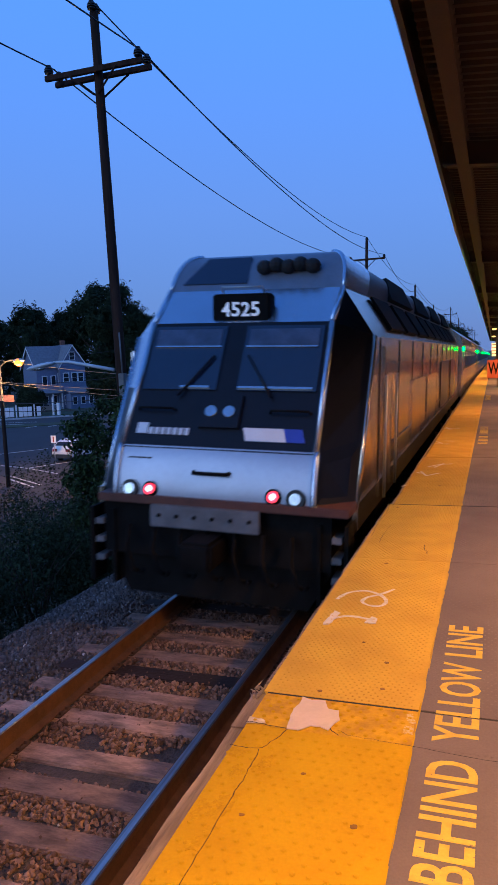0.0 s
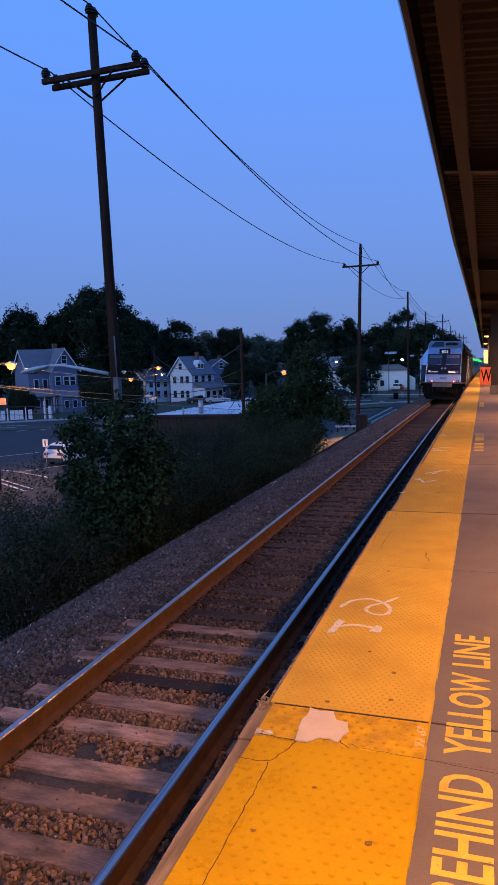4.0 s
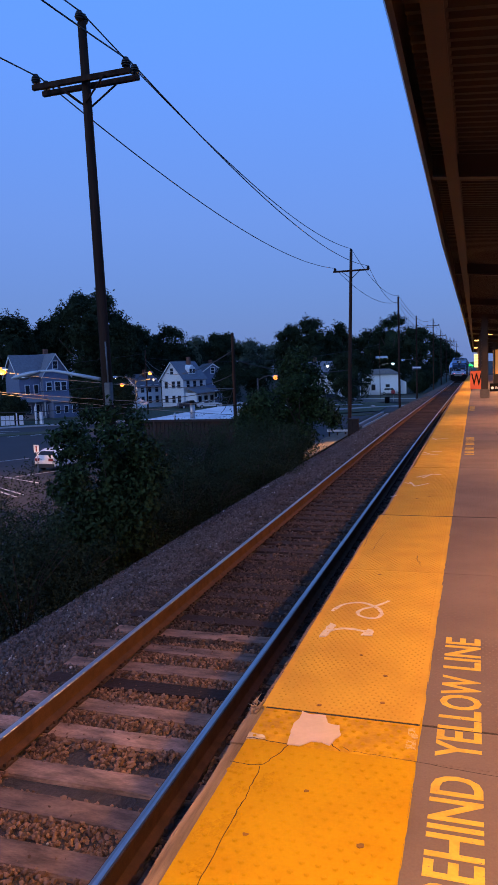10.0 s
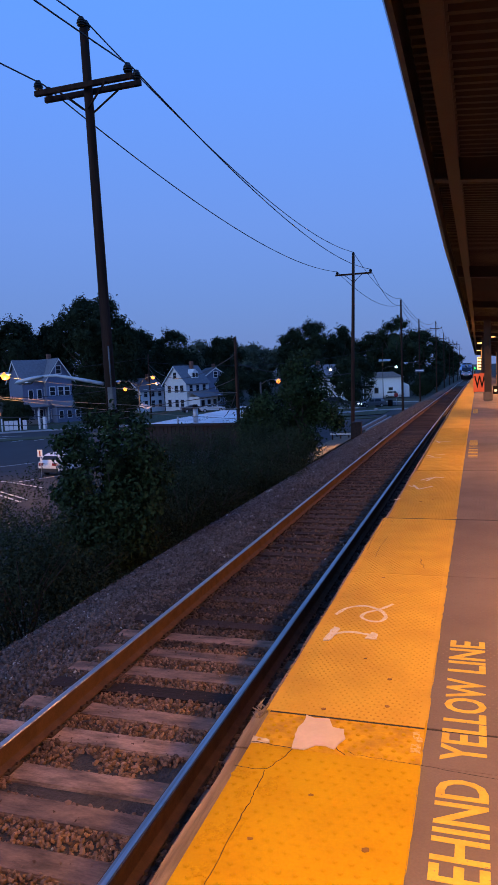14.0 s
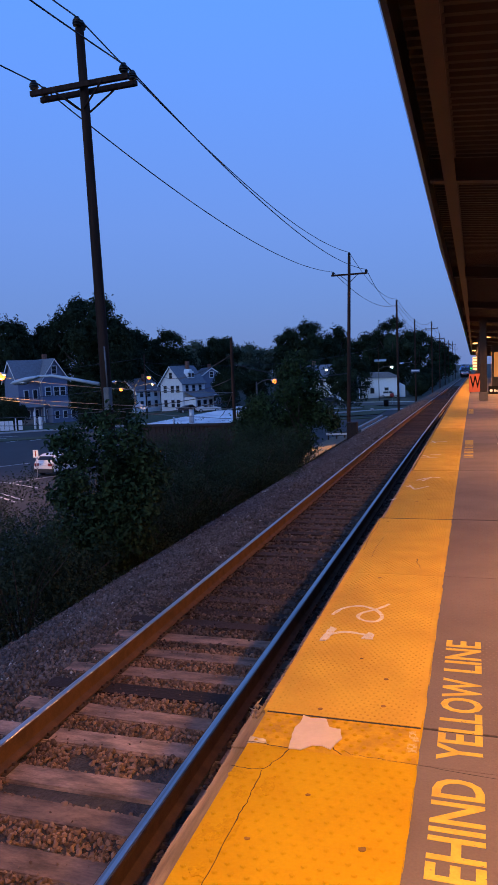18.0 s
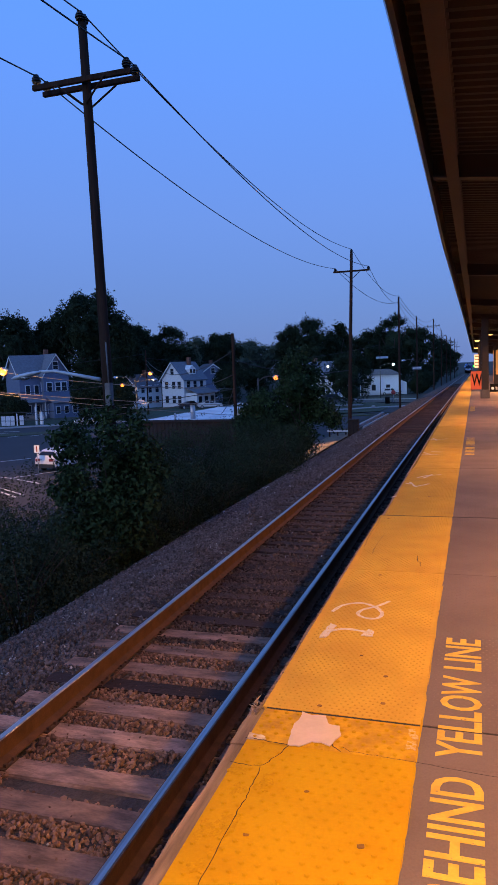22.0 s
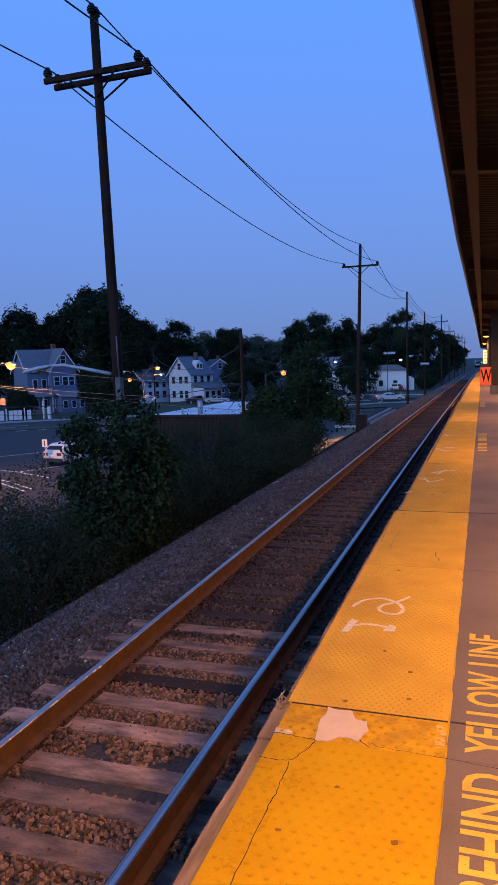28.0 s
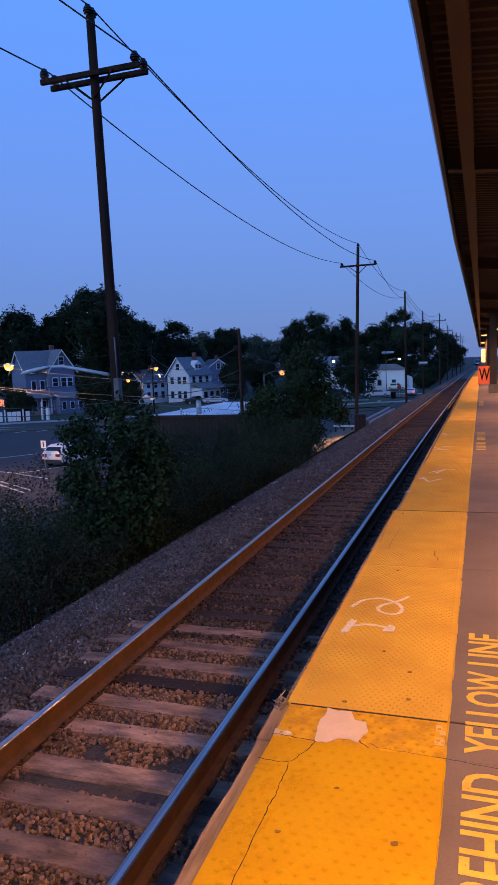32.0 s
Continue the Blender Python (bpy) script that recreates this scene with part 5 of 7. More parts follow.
# low building with a flat white roof
fb = thing("flat_roof_building", "low dark brown building with a flat white roof", "building", at=(-23.4, 68.0, ZG), rz=0)
part("wall", box(-5.2, 5.0, -9.2, 12.0, -0.2, 2.45), BROWN_WALL, fb)
part("roof", box(-5.5, 5.3, -9.5, 12.3, 2.45, 2.55), ROOF_WHITE, fb, "flat white roof membrane")
for a in ((-5.5, 5.3, -9.52, -9.40), (-5.5, 5.3, 12.2, 12.32)):
    part("parapet", box(*a, 2.40, 2.62), BROWN_WALL, fb)
for k in range(26):
    part("batten", box(-5.1 + 0.4 * k, -5.02 + 0.4 * k, -9.26, -9.2, -0.2, 2.38), BROWN_WALL, fb)
part("vent_stack", tube((-0.9, -7.4, 2.55), (-0.9, -7.4, 3.9), 0.24, seg=14), GALV, fb, "round metal vent stack")
part("vent_cap", tube((-0.9, -7.4, 3.9), (-0.9, -7.4, 4.25), 0.34, 0.2, 14), UNDER, fb)
part("vent_pipe", tube((-2.2, -8.6, 2.55), (-2.2, -8.6, 3.2), 0.09, seg=10), GALV, fb)
part("roof_unit", box(3.4, 4.7, -7.2, -6.2, 2.7, 3.3, bevel=0.05), GALV, fb, "roof air unit")
part("roof_unit_frame", box(3.2, 4.9, -7.4, -6.0, 2.55, 2.7), UNDER, fb)

# roads, lot and lawns
RD, RN = Vector((0.83, 0.56)).normalized(), Vector((-0.56, 0.83)).normalized()


def street(a, o):
    """A point a metres along the street and o metres across it, away from the track side."""
    p = Vector((-54.0, 80.0)) + RD * a + RN * o
    return (p.x, p.y)


flat("parking_lot", [(-110, 8), (-12.8, 8), (-12.8, 96), street(40, -9), street(-100, -9)], ZG + 0.03, ASPHALT, "dark asphalt parking lot", "parking lot")
flat("road", [street(-100, -5.2), street(58, -5.2), street(58, 4.6), street(-100, 4.6)], ZG + 0.034, ASPHALT, "dark asphalt street", "road")
flat("lawn", [street(-100, -9), street(44, -9), street(44, -5.4), street(-100, -5.4)], ZG + 0.10, GRASS, "strip of dark mown grass", "lawn", 0.14)
flat("lawn", [(-24, 97.5), (-12.4, 104), (-12.4, 118), street(30, -5.8)], ZG + 0.12, GRASS, "strip of dark mown grass", "lawn", 0.14)
flat("pavement", [street(-100, 4.6), street(58, 4.6), street(58, 6.6), street(-100, 6.6)], ZG + 0.14, PAVING, "pale concrete pavement behind a kerb", "pavement", 0.16)
flat("lawn", [street(-100, 6.6), street(58, 6.6), street(58, 40), street(-100, 40)], ZG + 0.12, GRASS, "dark lawns round the houses", "lawn", 0.14)


def paint_line(p, q, w=0.14):
    p, q = Vector(p), Vector(q)
    d = (q - p).normalized() * w / 2
    n = Vector((-d.y, d.x))
    bm = slab([(*(p - n), ZG + 0.05), (*(q - n), ZG + 0.05), (*(q + n), ZG + 0.05), (*(p + n), ZG + 0.05)], 0.012)
    bmesh.ops.recalc_face_normals(bm, faces=bm.faces[:])
    tagged(part("road_marking", bm, LINE), "worn white painted line", "road marking", "painted lines", "structure")


for p, q in (((-33.0, 41.5), (-30.2, 40.6)), ((-30.2, 40.6), (-26.2, 38.6)), ((-30.0, 40.4), (-28.2, 44.2)), ((-29.0, 37.4), (-24.6, 34.6)), ((-28.4, 36.4), (-24.6, 33.9)), ((-38.5, 46.0), (-35.5, 50.8)),
             (street(-12, -1.2), street(-4, -4.9)), (street(-10, 0.6), street(-3, -2.0))):
    paint_line(p, q)
for k in range(9):
    a = -4 + 2.6 * k
    paint_line(street(a, -10.6), street(a + 1.2, -9.4), 0.22)

# ---- trees ----
def leaves(name, blobs, count, size, material, parent=None, seed=1, label="", flatness=0.75, clump=1, spread=0.1, inner=0.55):
    """Leaf quads scattered through the outer shell of uneven blobs (cx, cy, cz, rx, ry, rz)."""
    nr = np.random.RandomState(seed)
    count = max(1, count // clump)
    vol = np.array([b[3] * b[4] + b[4] * b[5] + b[3] * b[5] for b in blobs])
    pick = nr.choice(len(blobs), count, p=vol / vol.sum())
    B = np.array(blobs)[pick]
    d = nr.randn(count, 3)
    d /= np.linalg.norm(d, axis=1)[:, None]
    r = nr.uniform(inner, 1.06, count) ** flatness
    lump = 1 + 0.22 * np.sin(d[:, 0] * 7 + B[:, 0] * 3) * np.sin(d[:, 1] * 6 + B[:, 1]) + 0.15 * np.sin(d[:, 2] * 9 + B[:, 2] * 5 + d[:, 0] * 5)
    c = B[:, :3] + d * B[:, 3:] * (r * lump)[:, None]
    if clump > 1:
        c, d = np.repeat(c, clump, 0), np.repeat(d, clump, 0)
        count = len(c)
        c = c + nr.randn(count, 3) * spread
    out = d + nr.randn(count, 3) * 0.7 + np.array((0, 0, 0.35))
    out /= np.linalg.norm(out, axis=1)[:, None]
    u = np.cross(out, nr.randn(count, 3))
    u /= np.linalg.norm(u, axis=1)[:, None]
    v = np.cross(out, u)
    s = size * nr.uniform(0.6, 1.4, count)
    u, v = u * s[:, None], v * (s * 0.55)[:, None]
    bend = out * (s * 0.18)[:, None]
    pts = np.stack([c - u, c - v + bend, c + u, c + v + bend], 1)
    idx = np.arange(count)[:, None] * 4
    faces = np.concatenate([idx + np.array([0, 1, 2]), idx + np.array([0, 2, 3])], 1).reshape(-1, 3)
    return raw(name, pts.reshape(-1, 3), faces, material, parent, label)


def limbs(t, h, r, seed, n=6, spread=1.0):
    rng = random.Random(seed)
    part("trunk", bent([(0, 0, -0.6), (0.05 * h * rng.uniform(-1, 1), 0, h * 0.35), (0.05 * h * rng.uniform(-1, 1), 0.03 * h, h * 0.75)], [r * 1.25, r, r * 0.45], 10), BARK, t, "tapered bark trunk")
    bm = bmesh.new()
    for k in range(n):
        a = rng.uniform(0, 6.28)
        z0 = h * rng.uniform(0.28, 0.6)
        L = spread * rng.uniform(0.6, 1.0)
        bent([(0, 0, z0), (L * 0.5 * math.cos(a), L * 0.5 * math.sin(a), z0 + h * 0.14), (L * math.cos(a), L * math.sin(a), z0 + h * 0.32)], [r * 0.5, r * 0.35, r * 0.12], 6, bm)
    part("limb", bm, BARK, t, "spreading limbs")


def tree(x, y, base, h, blobs, count, leaf, material, seed, label, r=None, group="trees", clump=1, spread=0.1, inner=0.55):
    t = thing("tree", label, "tree", group, at=(x, y, base))
    limbs(t, h * 0.8, r or h * 0.022, seed, 6, max(b[3] for b in blobs))
    leaves("crown", blobs, count, leaf, material, t, seed, "uneven dark green crown", 0.75, clump, spread, inner)
    return t


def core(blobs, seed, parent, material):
    """Solid lumpy core added inside a crown to close it to sight."""
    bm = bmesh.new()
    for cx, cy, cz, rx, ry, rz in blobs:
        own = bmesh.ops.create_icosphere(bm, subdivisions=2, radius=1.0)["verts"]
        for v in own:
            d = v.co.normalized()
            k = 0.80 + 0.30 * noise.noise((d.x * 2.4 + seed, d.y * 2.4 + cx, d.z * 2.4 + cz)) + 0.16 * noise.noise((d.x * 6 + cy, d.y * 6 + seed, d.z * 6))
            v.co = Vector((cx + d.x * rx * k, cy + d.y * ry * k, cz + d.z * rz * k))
    return tagged(part("inner_foliage", bm, material, parent, "solid lumpy core that closes the crown"), kind="stuff")


# young tree beside the first pole: separate leafy boughs with gaps between
yr = random.Random(44)
YOUNG = [(0.1, 0.0, 2.45, 0.42, 0.42, 0.5), (0.25, 0, 1.95, 0.55, 0.5, 0.4)]
for x, z, r in ((0.14, 3.42, 0.24), (-0.24, 3.34, 0.22), (0.5, 3.3, 0.24), (-0.6, 3.12, 0.25), (-0.9, 2.98, 0.24), (0.82, 3.05, 0.25), (0.3, 3.0, 0.3), (-0.25, 2.9, 0.3), (1.08, 2.74, 0.25), (-0.98, 2.62, 0.2), (-0.72, 2.6, 0.3), (0.7, 2.6, 0.32),
                (1.15, 2.35, 0.26), (-0.85, 2.2, 0.26), (-1.35, 1.9, 0.22), (0.95, 2.05, 0.32), (-0.5, 2.2, 0.3), (0.35, 2.3, 0.34), (-1.05, 1.75, 0.24), (-0.65, 1.8, 0.26), (0.55, 1.8, 0.34), (-0.1, 1.75, 0.32), (0.0, 2.5, 0.3), (1.0, 1.7, 0.26)):
    YOUNG.append((x, yr.uniform(-0.55, 0.35), z, r, r, r * 0.82))
YOUNG += [(0.1, -0.5, 1.25, 0.45, 0.4, 0.4), (-0.6, -0.5, 1.25, 0.45, 0.4, 0.35), (0.7, -0.4, 1.25, 0.4, 0.4, 0.35), (0.2, -0.6, 0.8, 0.5, 0.4, 0.35)]
t = tree(-5.95, 12.0, -2.7, 3.6, YOUNG, 12500, 0.050, LEAF, 5, "broad-leaved young tree growing on the embankment", r=0.05, clump=7, spread=0.06, inner=0.45)
# core in the darker far leaf: shade inside the crown put into colour
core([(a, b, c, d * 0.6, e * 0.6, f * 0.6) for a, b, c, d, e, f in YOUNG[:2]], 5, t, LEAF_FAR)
SIDE = [(x, (k % 3 - 1) * 0.5, z, r, r, r * 0.9) for k, (x, z, r) in enumerate(((0.1, 5.5, 0.5), (-0.4, 5.0, 0.55), (0.5, 4.8, 0.55), (0.0, 4.2, 0.85), (0.8, 3.9, 0.55), (-0.8, 3.9, 0.5), (-1.7, 3.5, 0.55), (-2.4, 3.1, 0.55), (-2.9, 2.7, 0.55), (-1.2, 2.9, 0.8), (1.2, 3.0, 0.65), (0.0, 3.0, 0.95),
                                                                                 (-2.5, 2.2, 0.7), (1.7, 2.5, 0.42), (-1.2, 1.9, 0.9), (0.4, 1.8, 0.6), (-2.3, 1.4, 0.8), (-0.5, 1.2, 0.7), (-1.4, 0.7, 0.7)))]
t = tree(-7.2, 33.0, -3.6, 6.0, SIDE, 24000, 0.075, LEAF, 6, "tall leafy tree beside the track", r=0.12, clump=8, spread=0.14)
# darker core again, the inner shade of the crown as leaf colour
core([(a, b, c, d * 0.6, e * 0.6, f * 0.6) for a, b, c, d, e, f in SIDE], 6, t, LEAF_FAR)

# bushes along the slope
rng = random.Random(12)


def bush(xx, yy, hh, seed):
    b = thing("bush", "tangled dark green bush on the embankment", "bush", "embankment bushes", at=(xx, yy, height(xx, yy)))
    r = rng.uniform(0.9, 1.25)
    blobs = [(0, 0, hh * 0.45, r, r, hh * 0.62), (rng.uniform(-0.7, 0.7), rng.uniform(-0.7, 0.7), hh * 0.6, r * 0.7, r * 0.7, hh * 0.5), (rng.uniform(-0.7, 0.7), rng.uniform(-0.7, 0.7), hh * 0.35, r * 0.8, r * 0.8, hh * 0.45)]
    for _ in range(4):
        blobs.append((rng.uniform(-0.8, 0.8), rng.uniform(-0.8, 0.8), hh * rng.uniform(0.75, 1.15), r * rng.uniform(0.2, 0.38), r * rng.uniform(0.2, 0.38), hh * rng.uniform(0.12, 0.25)))
    leaves("foliage", blobs, 9000, 0.026, LEAF_BUSH, b, seed, "", 0.75, 6, 0.07, 0.3)
    bm = bmesh.new()
    for _ in range(9):
        a, l = rng.uniform(0, 6.28), rng.uniform(0.4, 1.1) * r
        bent([(0, 0, -0.2), (l * 0.4 * math.cos(a), l * 0.4 * math.sin(a), hh * 0.5), (l * math.cos(a), l * math.sin(a), hh * rng.uniform(0.7, 1.15))], [0.016, 0.011, 0.004], 4, bm)
    tagged(part("stem", bm, TWIG, b, "thin bare stems"), kind="stuff")


k = 0
y = 3.5
while y < 26:
    for x, hh in ((-5.8, 1.4), (-7.4, 2.3), (-9.0, 3.0)):
        bush(x + rng.uniform(-0.5, 0.5), y + rng.uniform(-0.7, 0.7), hh * rng.uniform(0.72, 1.2) * (1.02 if 14 < y < 28 and x < -7 else 0.93), 100 + k)
        k += 1
    y += 1.7
# taller growth before the flat roof
for x, y, top in ((-8.0, 19.0, -0.75), (-8.4, 21.0, -0.80), (-8.6, 22.8, -0.75), (-8.8, 24.8, -0.85), (-8.9, 26.6, -0.95), (-8.9, 28.4, -1.1), (-9.0, 30.2, -1.3), (-8.9, 32.0, -1.5), (-7.4, 26.4, -1.15), (-7.3, 23.6, -0.95), (-7.2, 28.8, -1.4)):
    bush(x, y, (top - height(x, y)) / 1.07, 100 + k)
    k += 1

# woods behind the houses


def far_tree(x, y, h, w, seed):
    rr = random.Random(seed)
    h *= 1.04 if h > 12 else 1.0
    blobs = [(0, 0, h * 0.58, w * 0.66, w * 0.66, h * 0.30), (0, 0, h * 0.25, w * 0.6, w * 0.6, h * 0.22)]
    for _ in range(26):
        a, e = rr.uniform(0, 6.28), rr.uniform(-0.7, 1.45)
        q = rr.uniform(0.82, 1.0)
        s = rr.uniform(0.16, 0.30) * (0.8 if e > 0.9 else 1)
        blobs.append((w * 0.72 * q * math.cos(a) * math.cos(e), w * 0.72 * q * math.sin(a) * math.cos(e), h * 0.56 + h * 0.345 * q * math.sin(e), w * s, w * s, max(w * s * 0.75, h * 0.05)))
    small = h < 10.5
    n = 26000 if w > 9.5 and y < 140 else 13000 if y < 175 else 9500
    # far hill trees take the leaf colour paled for haze
    t = tree(x, y, ZG, h, blobs, n, 0.13 if small else 0.25, LEAF_HAZE if y > 200 and x < -45 else LEAF_FAR, seed, "large dark tree against the dusk sky", group="background trees", clump=6, spread=0.18 if small else 0.27, inner=0.75)
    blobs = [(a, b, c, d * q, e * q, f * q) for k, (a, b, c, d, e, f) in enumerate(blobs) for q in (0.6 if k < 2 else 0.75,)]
    core(blobs, seed, t, LEAF_HAZE if y > 200 and x < -45 else LEAF_FAR)
    return t


for n, (x, y, h, w) in enumerate([(-75.2, 128.4, 24.6, 11.0), (-84.0, 127, 18.9, 4.6), (-66.3, 126, 18.6, 4.4), (-71.0, 139, 13.0, 7.5), (-87, 120, 20.7, 6.0), (-87.7, 134, 19.2, 6.0), (-100, 125, 19.0, 7.0), (-75.6, 153, 18.9, 6.0), (-71, 160, 18.8, 7.2), (-62, 172, 17.5, 7.0), (-82, 214, 18.5, 11), (-95, 190, 19, 10),
                                  (-78, 247, 17.0, 12), (-60, 235, 16.5, 11), (-50, 245, 16.0, 10), (-39.7, 180, 20.7, 8.0), (-46, 184, 18.6, 6.0), (-33.6, 186, 18.6, 5.0), (-19.2, 118, 9.9, 5.0), (-21.9, 208, 22.0, 8.0), (-28.3, 212, 18.2, 8.0),
                                  (-16.9, 249, 19, 9), (-13.8, 300, 17, 8), (-14, 350, 15, 7), (-38, 215, 17, 8), (-12.5, 420, 14, 7), (-11.6, 165, 3.6, 2.6), (-12.4, 185, 4.6, 3.4), (-11.8, 205, 4.4, 3.2), (-12.6, 232, 6.0, 4.4), (-24, 260, 18, 9), (-110, 150, 20, 9), (-53.5, 91.5, 7.4, 3.4), (-50.0, 94.0, 6.0, 3.0), (-63.5, 86.5, 4.6, 2.4), (-44.5, 128, 8.0, 3.8), (-41, 136, 8.0, 4.0), (-77, 92, 6.5, 3.4), (-125, 240, 19, 12), (-105, 262, 19, 13), (-88, 275, 18.5, 13), (-70, 285, 18.5, 12), (-52, 290, 19, 12), (-36, 280, 18, 11), (-90, 158, 17.5, 8), (-27, 285, 19, 10)]):
    far_tree(x, y, h, w, 300 + n)


# ---- markings and wear on the platform ----
def words(body, y0, y1, x0=0.865, x1=1.045):
    """Painted words along the platform, their tops towards the track."""
    m = Matrix(((0, -1, 0, x1), (1, 0, 0, y0), (0, 0, 1, 0.0005), (0, 0, 0, 1)))
    ob = letters(body, y1 - y0, x1 - x0, 0.0012, m, LETTER, platform, "painted_word")
    ob["label"] = "yellow stencilled word " + body
    return ob


words("BEHIND", 1.557, 2.205)
words("YELLOW", 2.33, 3.07)
words("LINE", 3.15, 3.56)
for k in range(14):
    y = 11.5 + 0.2 * k
    if k == 6:
        continue
    part("painted_bar", slab([(0.85, y, 0.002), (1.0, y, 0.002), (1.0, y + 0.07, 0.002), (0.85, y + 0.07, 0.002)], 0.002), LETTER, platform, "faded illegible yellow lettering")
for k in range(12):
    y = 22.0 + 0.2 * k
    part("painted_bar", slab([(0.85, y, 0.002 - dip(y)), (1.0, y, 0.002 - dip(y)), (1.0, y + 0.07, 0.002 - dip(y)), (0.85, y + 0.07, 0.002 - dip(y))], 0.002), LETTER, platform, "faded illegible yellow lettering")

# pale repair patch and its broken rim
PATCH = [(0.295, 2.261), (0.283, 2.362), (0.28, 2.429), (0.29, 2.474), (0.289, 2.538), (0.337, 2.52), (0.4, 2.529), (0.424, 2.463), (0.47, 2.455), (0.488, 2.384), (0.475, 2.355), (0.462, 2.289), (0.424, 2.312), (0.385, 2.308), (0.342, 2.26)]
SMALL = [[(0.75, 2.506), (0.786, 2.512), (0.79, 2.437), (0.766, 2.437), (0.757, 2.473)], [(0.752, 2.408), (0.789, 2.422), (0.789, 2.355), (0.755, 2.351)]]


def outline(name, pts, z, material, label, wob=0.008):
    ring = []
    for (ax, ay), (bx_, by) in zip(pts, pts[1:] + pts[:1]):
        for i in range(5):
            t = i / 5
            x, y = ax + (bx_ - ax) * t, ay + (by - ay) * t
            ring.append((x + noise.noise((x * 26, y * 26, 1)) * wob, y + noise.noise((x * 26, y * 26, 6)) * wob, z))
    bm = slab(ring, 0.004)
    bmesh.ops.recalc_face_normals(bm, faces=bm.faces[:])
    return part(name, bm, material, platform, label)


outline("mortar_patch", PATCH, 0.0042, WHITE_PATCH, "bare pale mortar patch", 0.006)
for pts in SMALL:
    outline("mortar_patch", pts, 0.0030, worn("scuffed_pale_patch", (0.60, 0.44, 0.24), (0.50, 0.28, 0.01), 60, 0.0), "small worn pale patch", 0.014)
outline("chipped_rim", [(0.115, 2.275), (0.16, 2.283), (0.20, 2.30), (0.165, 2.318), (0.115, 2.325)], 0.0034, mat("chipped_white_rim", (0.62, 0.52, 0.42), 0.85, var=0.3, scale=25, fine=120, bump=0.5, col2=(0.30, 0.18, 0.08)), "chipped white paint rim", 0.012)
for pts, w in (([(0.50, 2.30), (0.55, 2.275), (0.66, 2.27), (0.80, 2.262)], 0.002), ([(0.80, 2.262), (1.0, 2.24), (1.6, 2.22), (3.0, 2.2)], 0.0028), ([(0.115, 2.275), (0.20, 2.272), (0.30, 2.262)], 0.004),
               ([(0.30, 2.262), (0.345, 2.305), (0.40, 2.33), (0.46, 2.315), (0.51, 2.265)], 0.004), ([(0.30, 2.26), (0.285, 2.20), (0.24, 2.10), (0.20, 2.085), (0.11, 2.09)], 0.0035),
               ([(0.235, 2.09), (0.24, 1.9), (0.235, 1.72), (0.235, 1.44), (0.23, 1.0)], 0.0028), ([(0.585, 5.20), (0.59, 5.08), (0.61, 5.02), (0.625, 4.93)], 0.004),
               ([(0.115, 6.60), (0.13, 6.3), (0.115, 5.9), (0.13, 5.4)], 0.003), ([(0.24, 5.9), (0.22, 5.5), (0.225, 5.2)], 0.002)):
    crack(pts, w * 0.75, platform)
for x, y, r in ((0.30, 1.70, 0.010), (0.67, 1.74, 0.014), (0.44, 1.98, 0.009), (0.60, 2.98, 0.012), (0.35, 2.62, 0.011), (0.62, 2.70, 0.012), (0.20, 6.55, 0.014), (0.40, 7.6, 0.014), (0.52, 7.75, 0.014), (0.36, 4.65, 0.012), (0.45, 3.2, 0.008)):
    blob("chip", x, y, r, r * 0.7, x * 31 + y, mat("dark_chip", (0.25, 0.12, 0.03), 0.9, var=0.3, bump=0.2), 0.0052, 0.5, 12, "chipped dark spot", platform)
# ragged paint edge and grime along the worn side
edge = random.Random(21)
for k in range(44):
    y = 0.9 + 0.16 * k + edge.uniform(-0.05, 0.05)
    blob("paint_spill", 0.801 + edge.uniform(-0.001, 0.003), y, edge.uniform(0.0015, 0.004), edge.uniform(0.04, 0.12), k * 5.3, YELLOW_RICH if y < 2.55 else YELLOW, 0.0016, 0.6, 14, "", platform)
GRIME = mat("brown_foot_grime", (0.40, 0.22, 0.006), 0.85, var=0.3, scale=40, fine=120, bump=0.3, col2=(0.47, 0.265, 0.004), spec=0.08)
for k in range(14):
    blob("grime_stain", edge.uniform(0.14, 0.30), edge.uniform(1.2, 2.25), edge.uniform(0.010, 0.035), edge.uniform(0.015, 0.05), k * 2.9, GRIME, 0.0002 + 0.00002 * k, 0.9, 20, "brown grime in the paint", platform)
for k in range(9):
    blob("worn_paint", 1.45 + edge.uniform(-0.03, 0.05), 9.4 + 0.5 * k + edge.uniform(-0.15, 0.15), edge.uniform(0.01, 0.03), edge.uniform(0.04, 0.12), k * 7.7, CHALK, 0.0016, 0.7, 12, "worn fleck of paint", platform)
crack([(1.40, 8.8), (1.43, 10.5), (1.40, 12.0), (1.46, 13.8), (1.44, 15.5)], 0.004, platform)
# sprayed numerals
outline("paint_mark", [(0.18, 3.40), (0.215, 3.40), (0.235, 3.50), (0.24, 3.60), (0.205, 3.62), (0.19, 3.52)], 0.0042, CHALK, "sprayed white block", 0.01)
stroke([(0.23, 3.52), (0.28, 3.555), (0.34, 3.56), (0.40, 3.545), (0.455, 3.525)], 0.028, platform)
outline("paint_mark", [(0.40, 3.47), (0.465, 3.48), (0.47, 3.55), (0.43, 3.575)], 0.0042, CHALK, "sprayed white block end", 0.01)
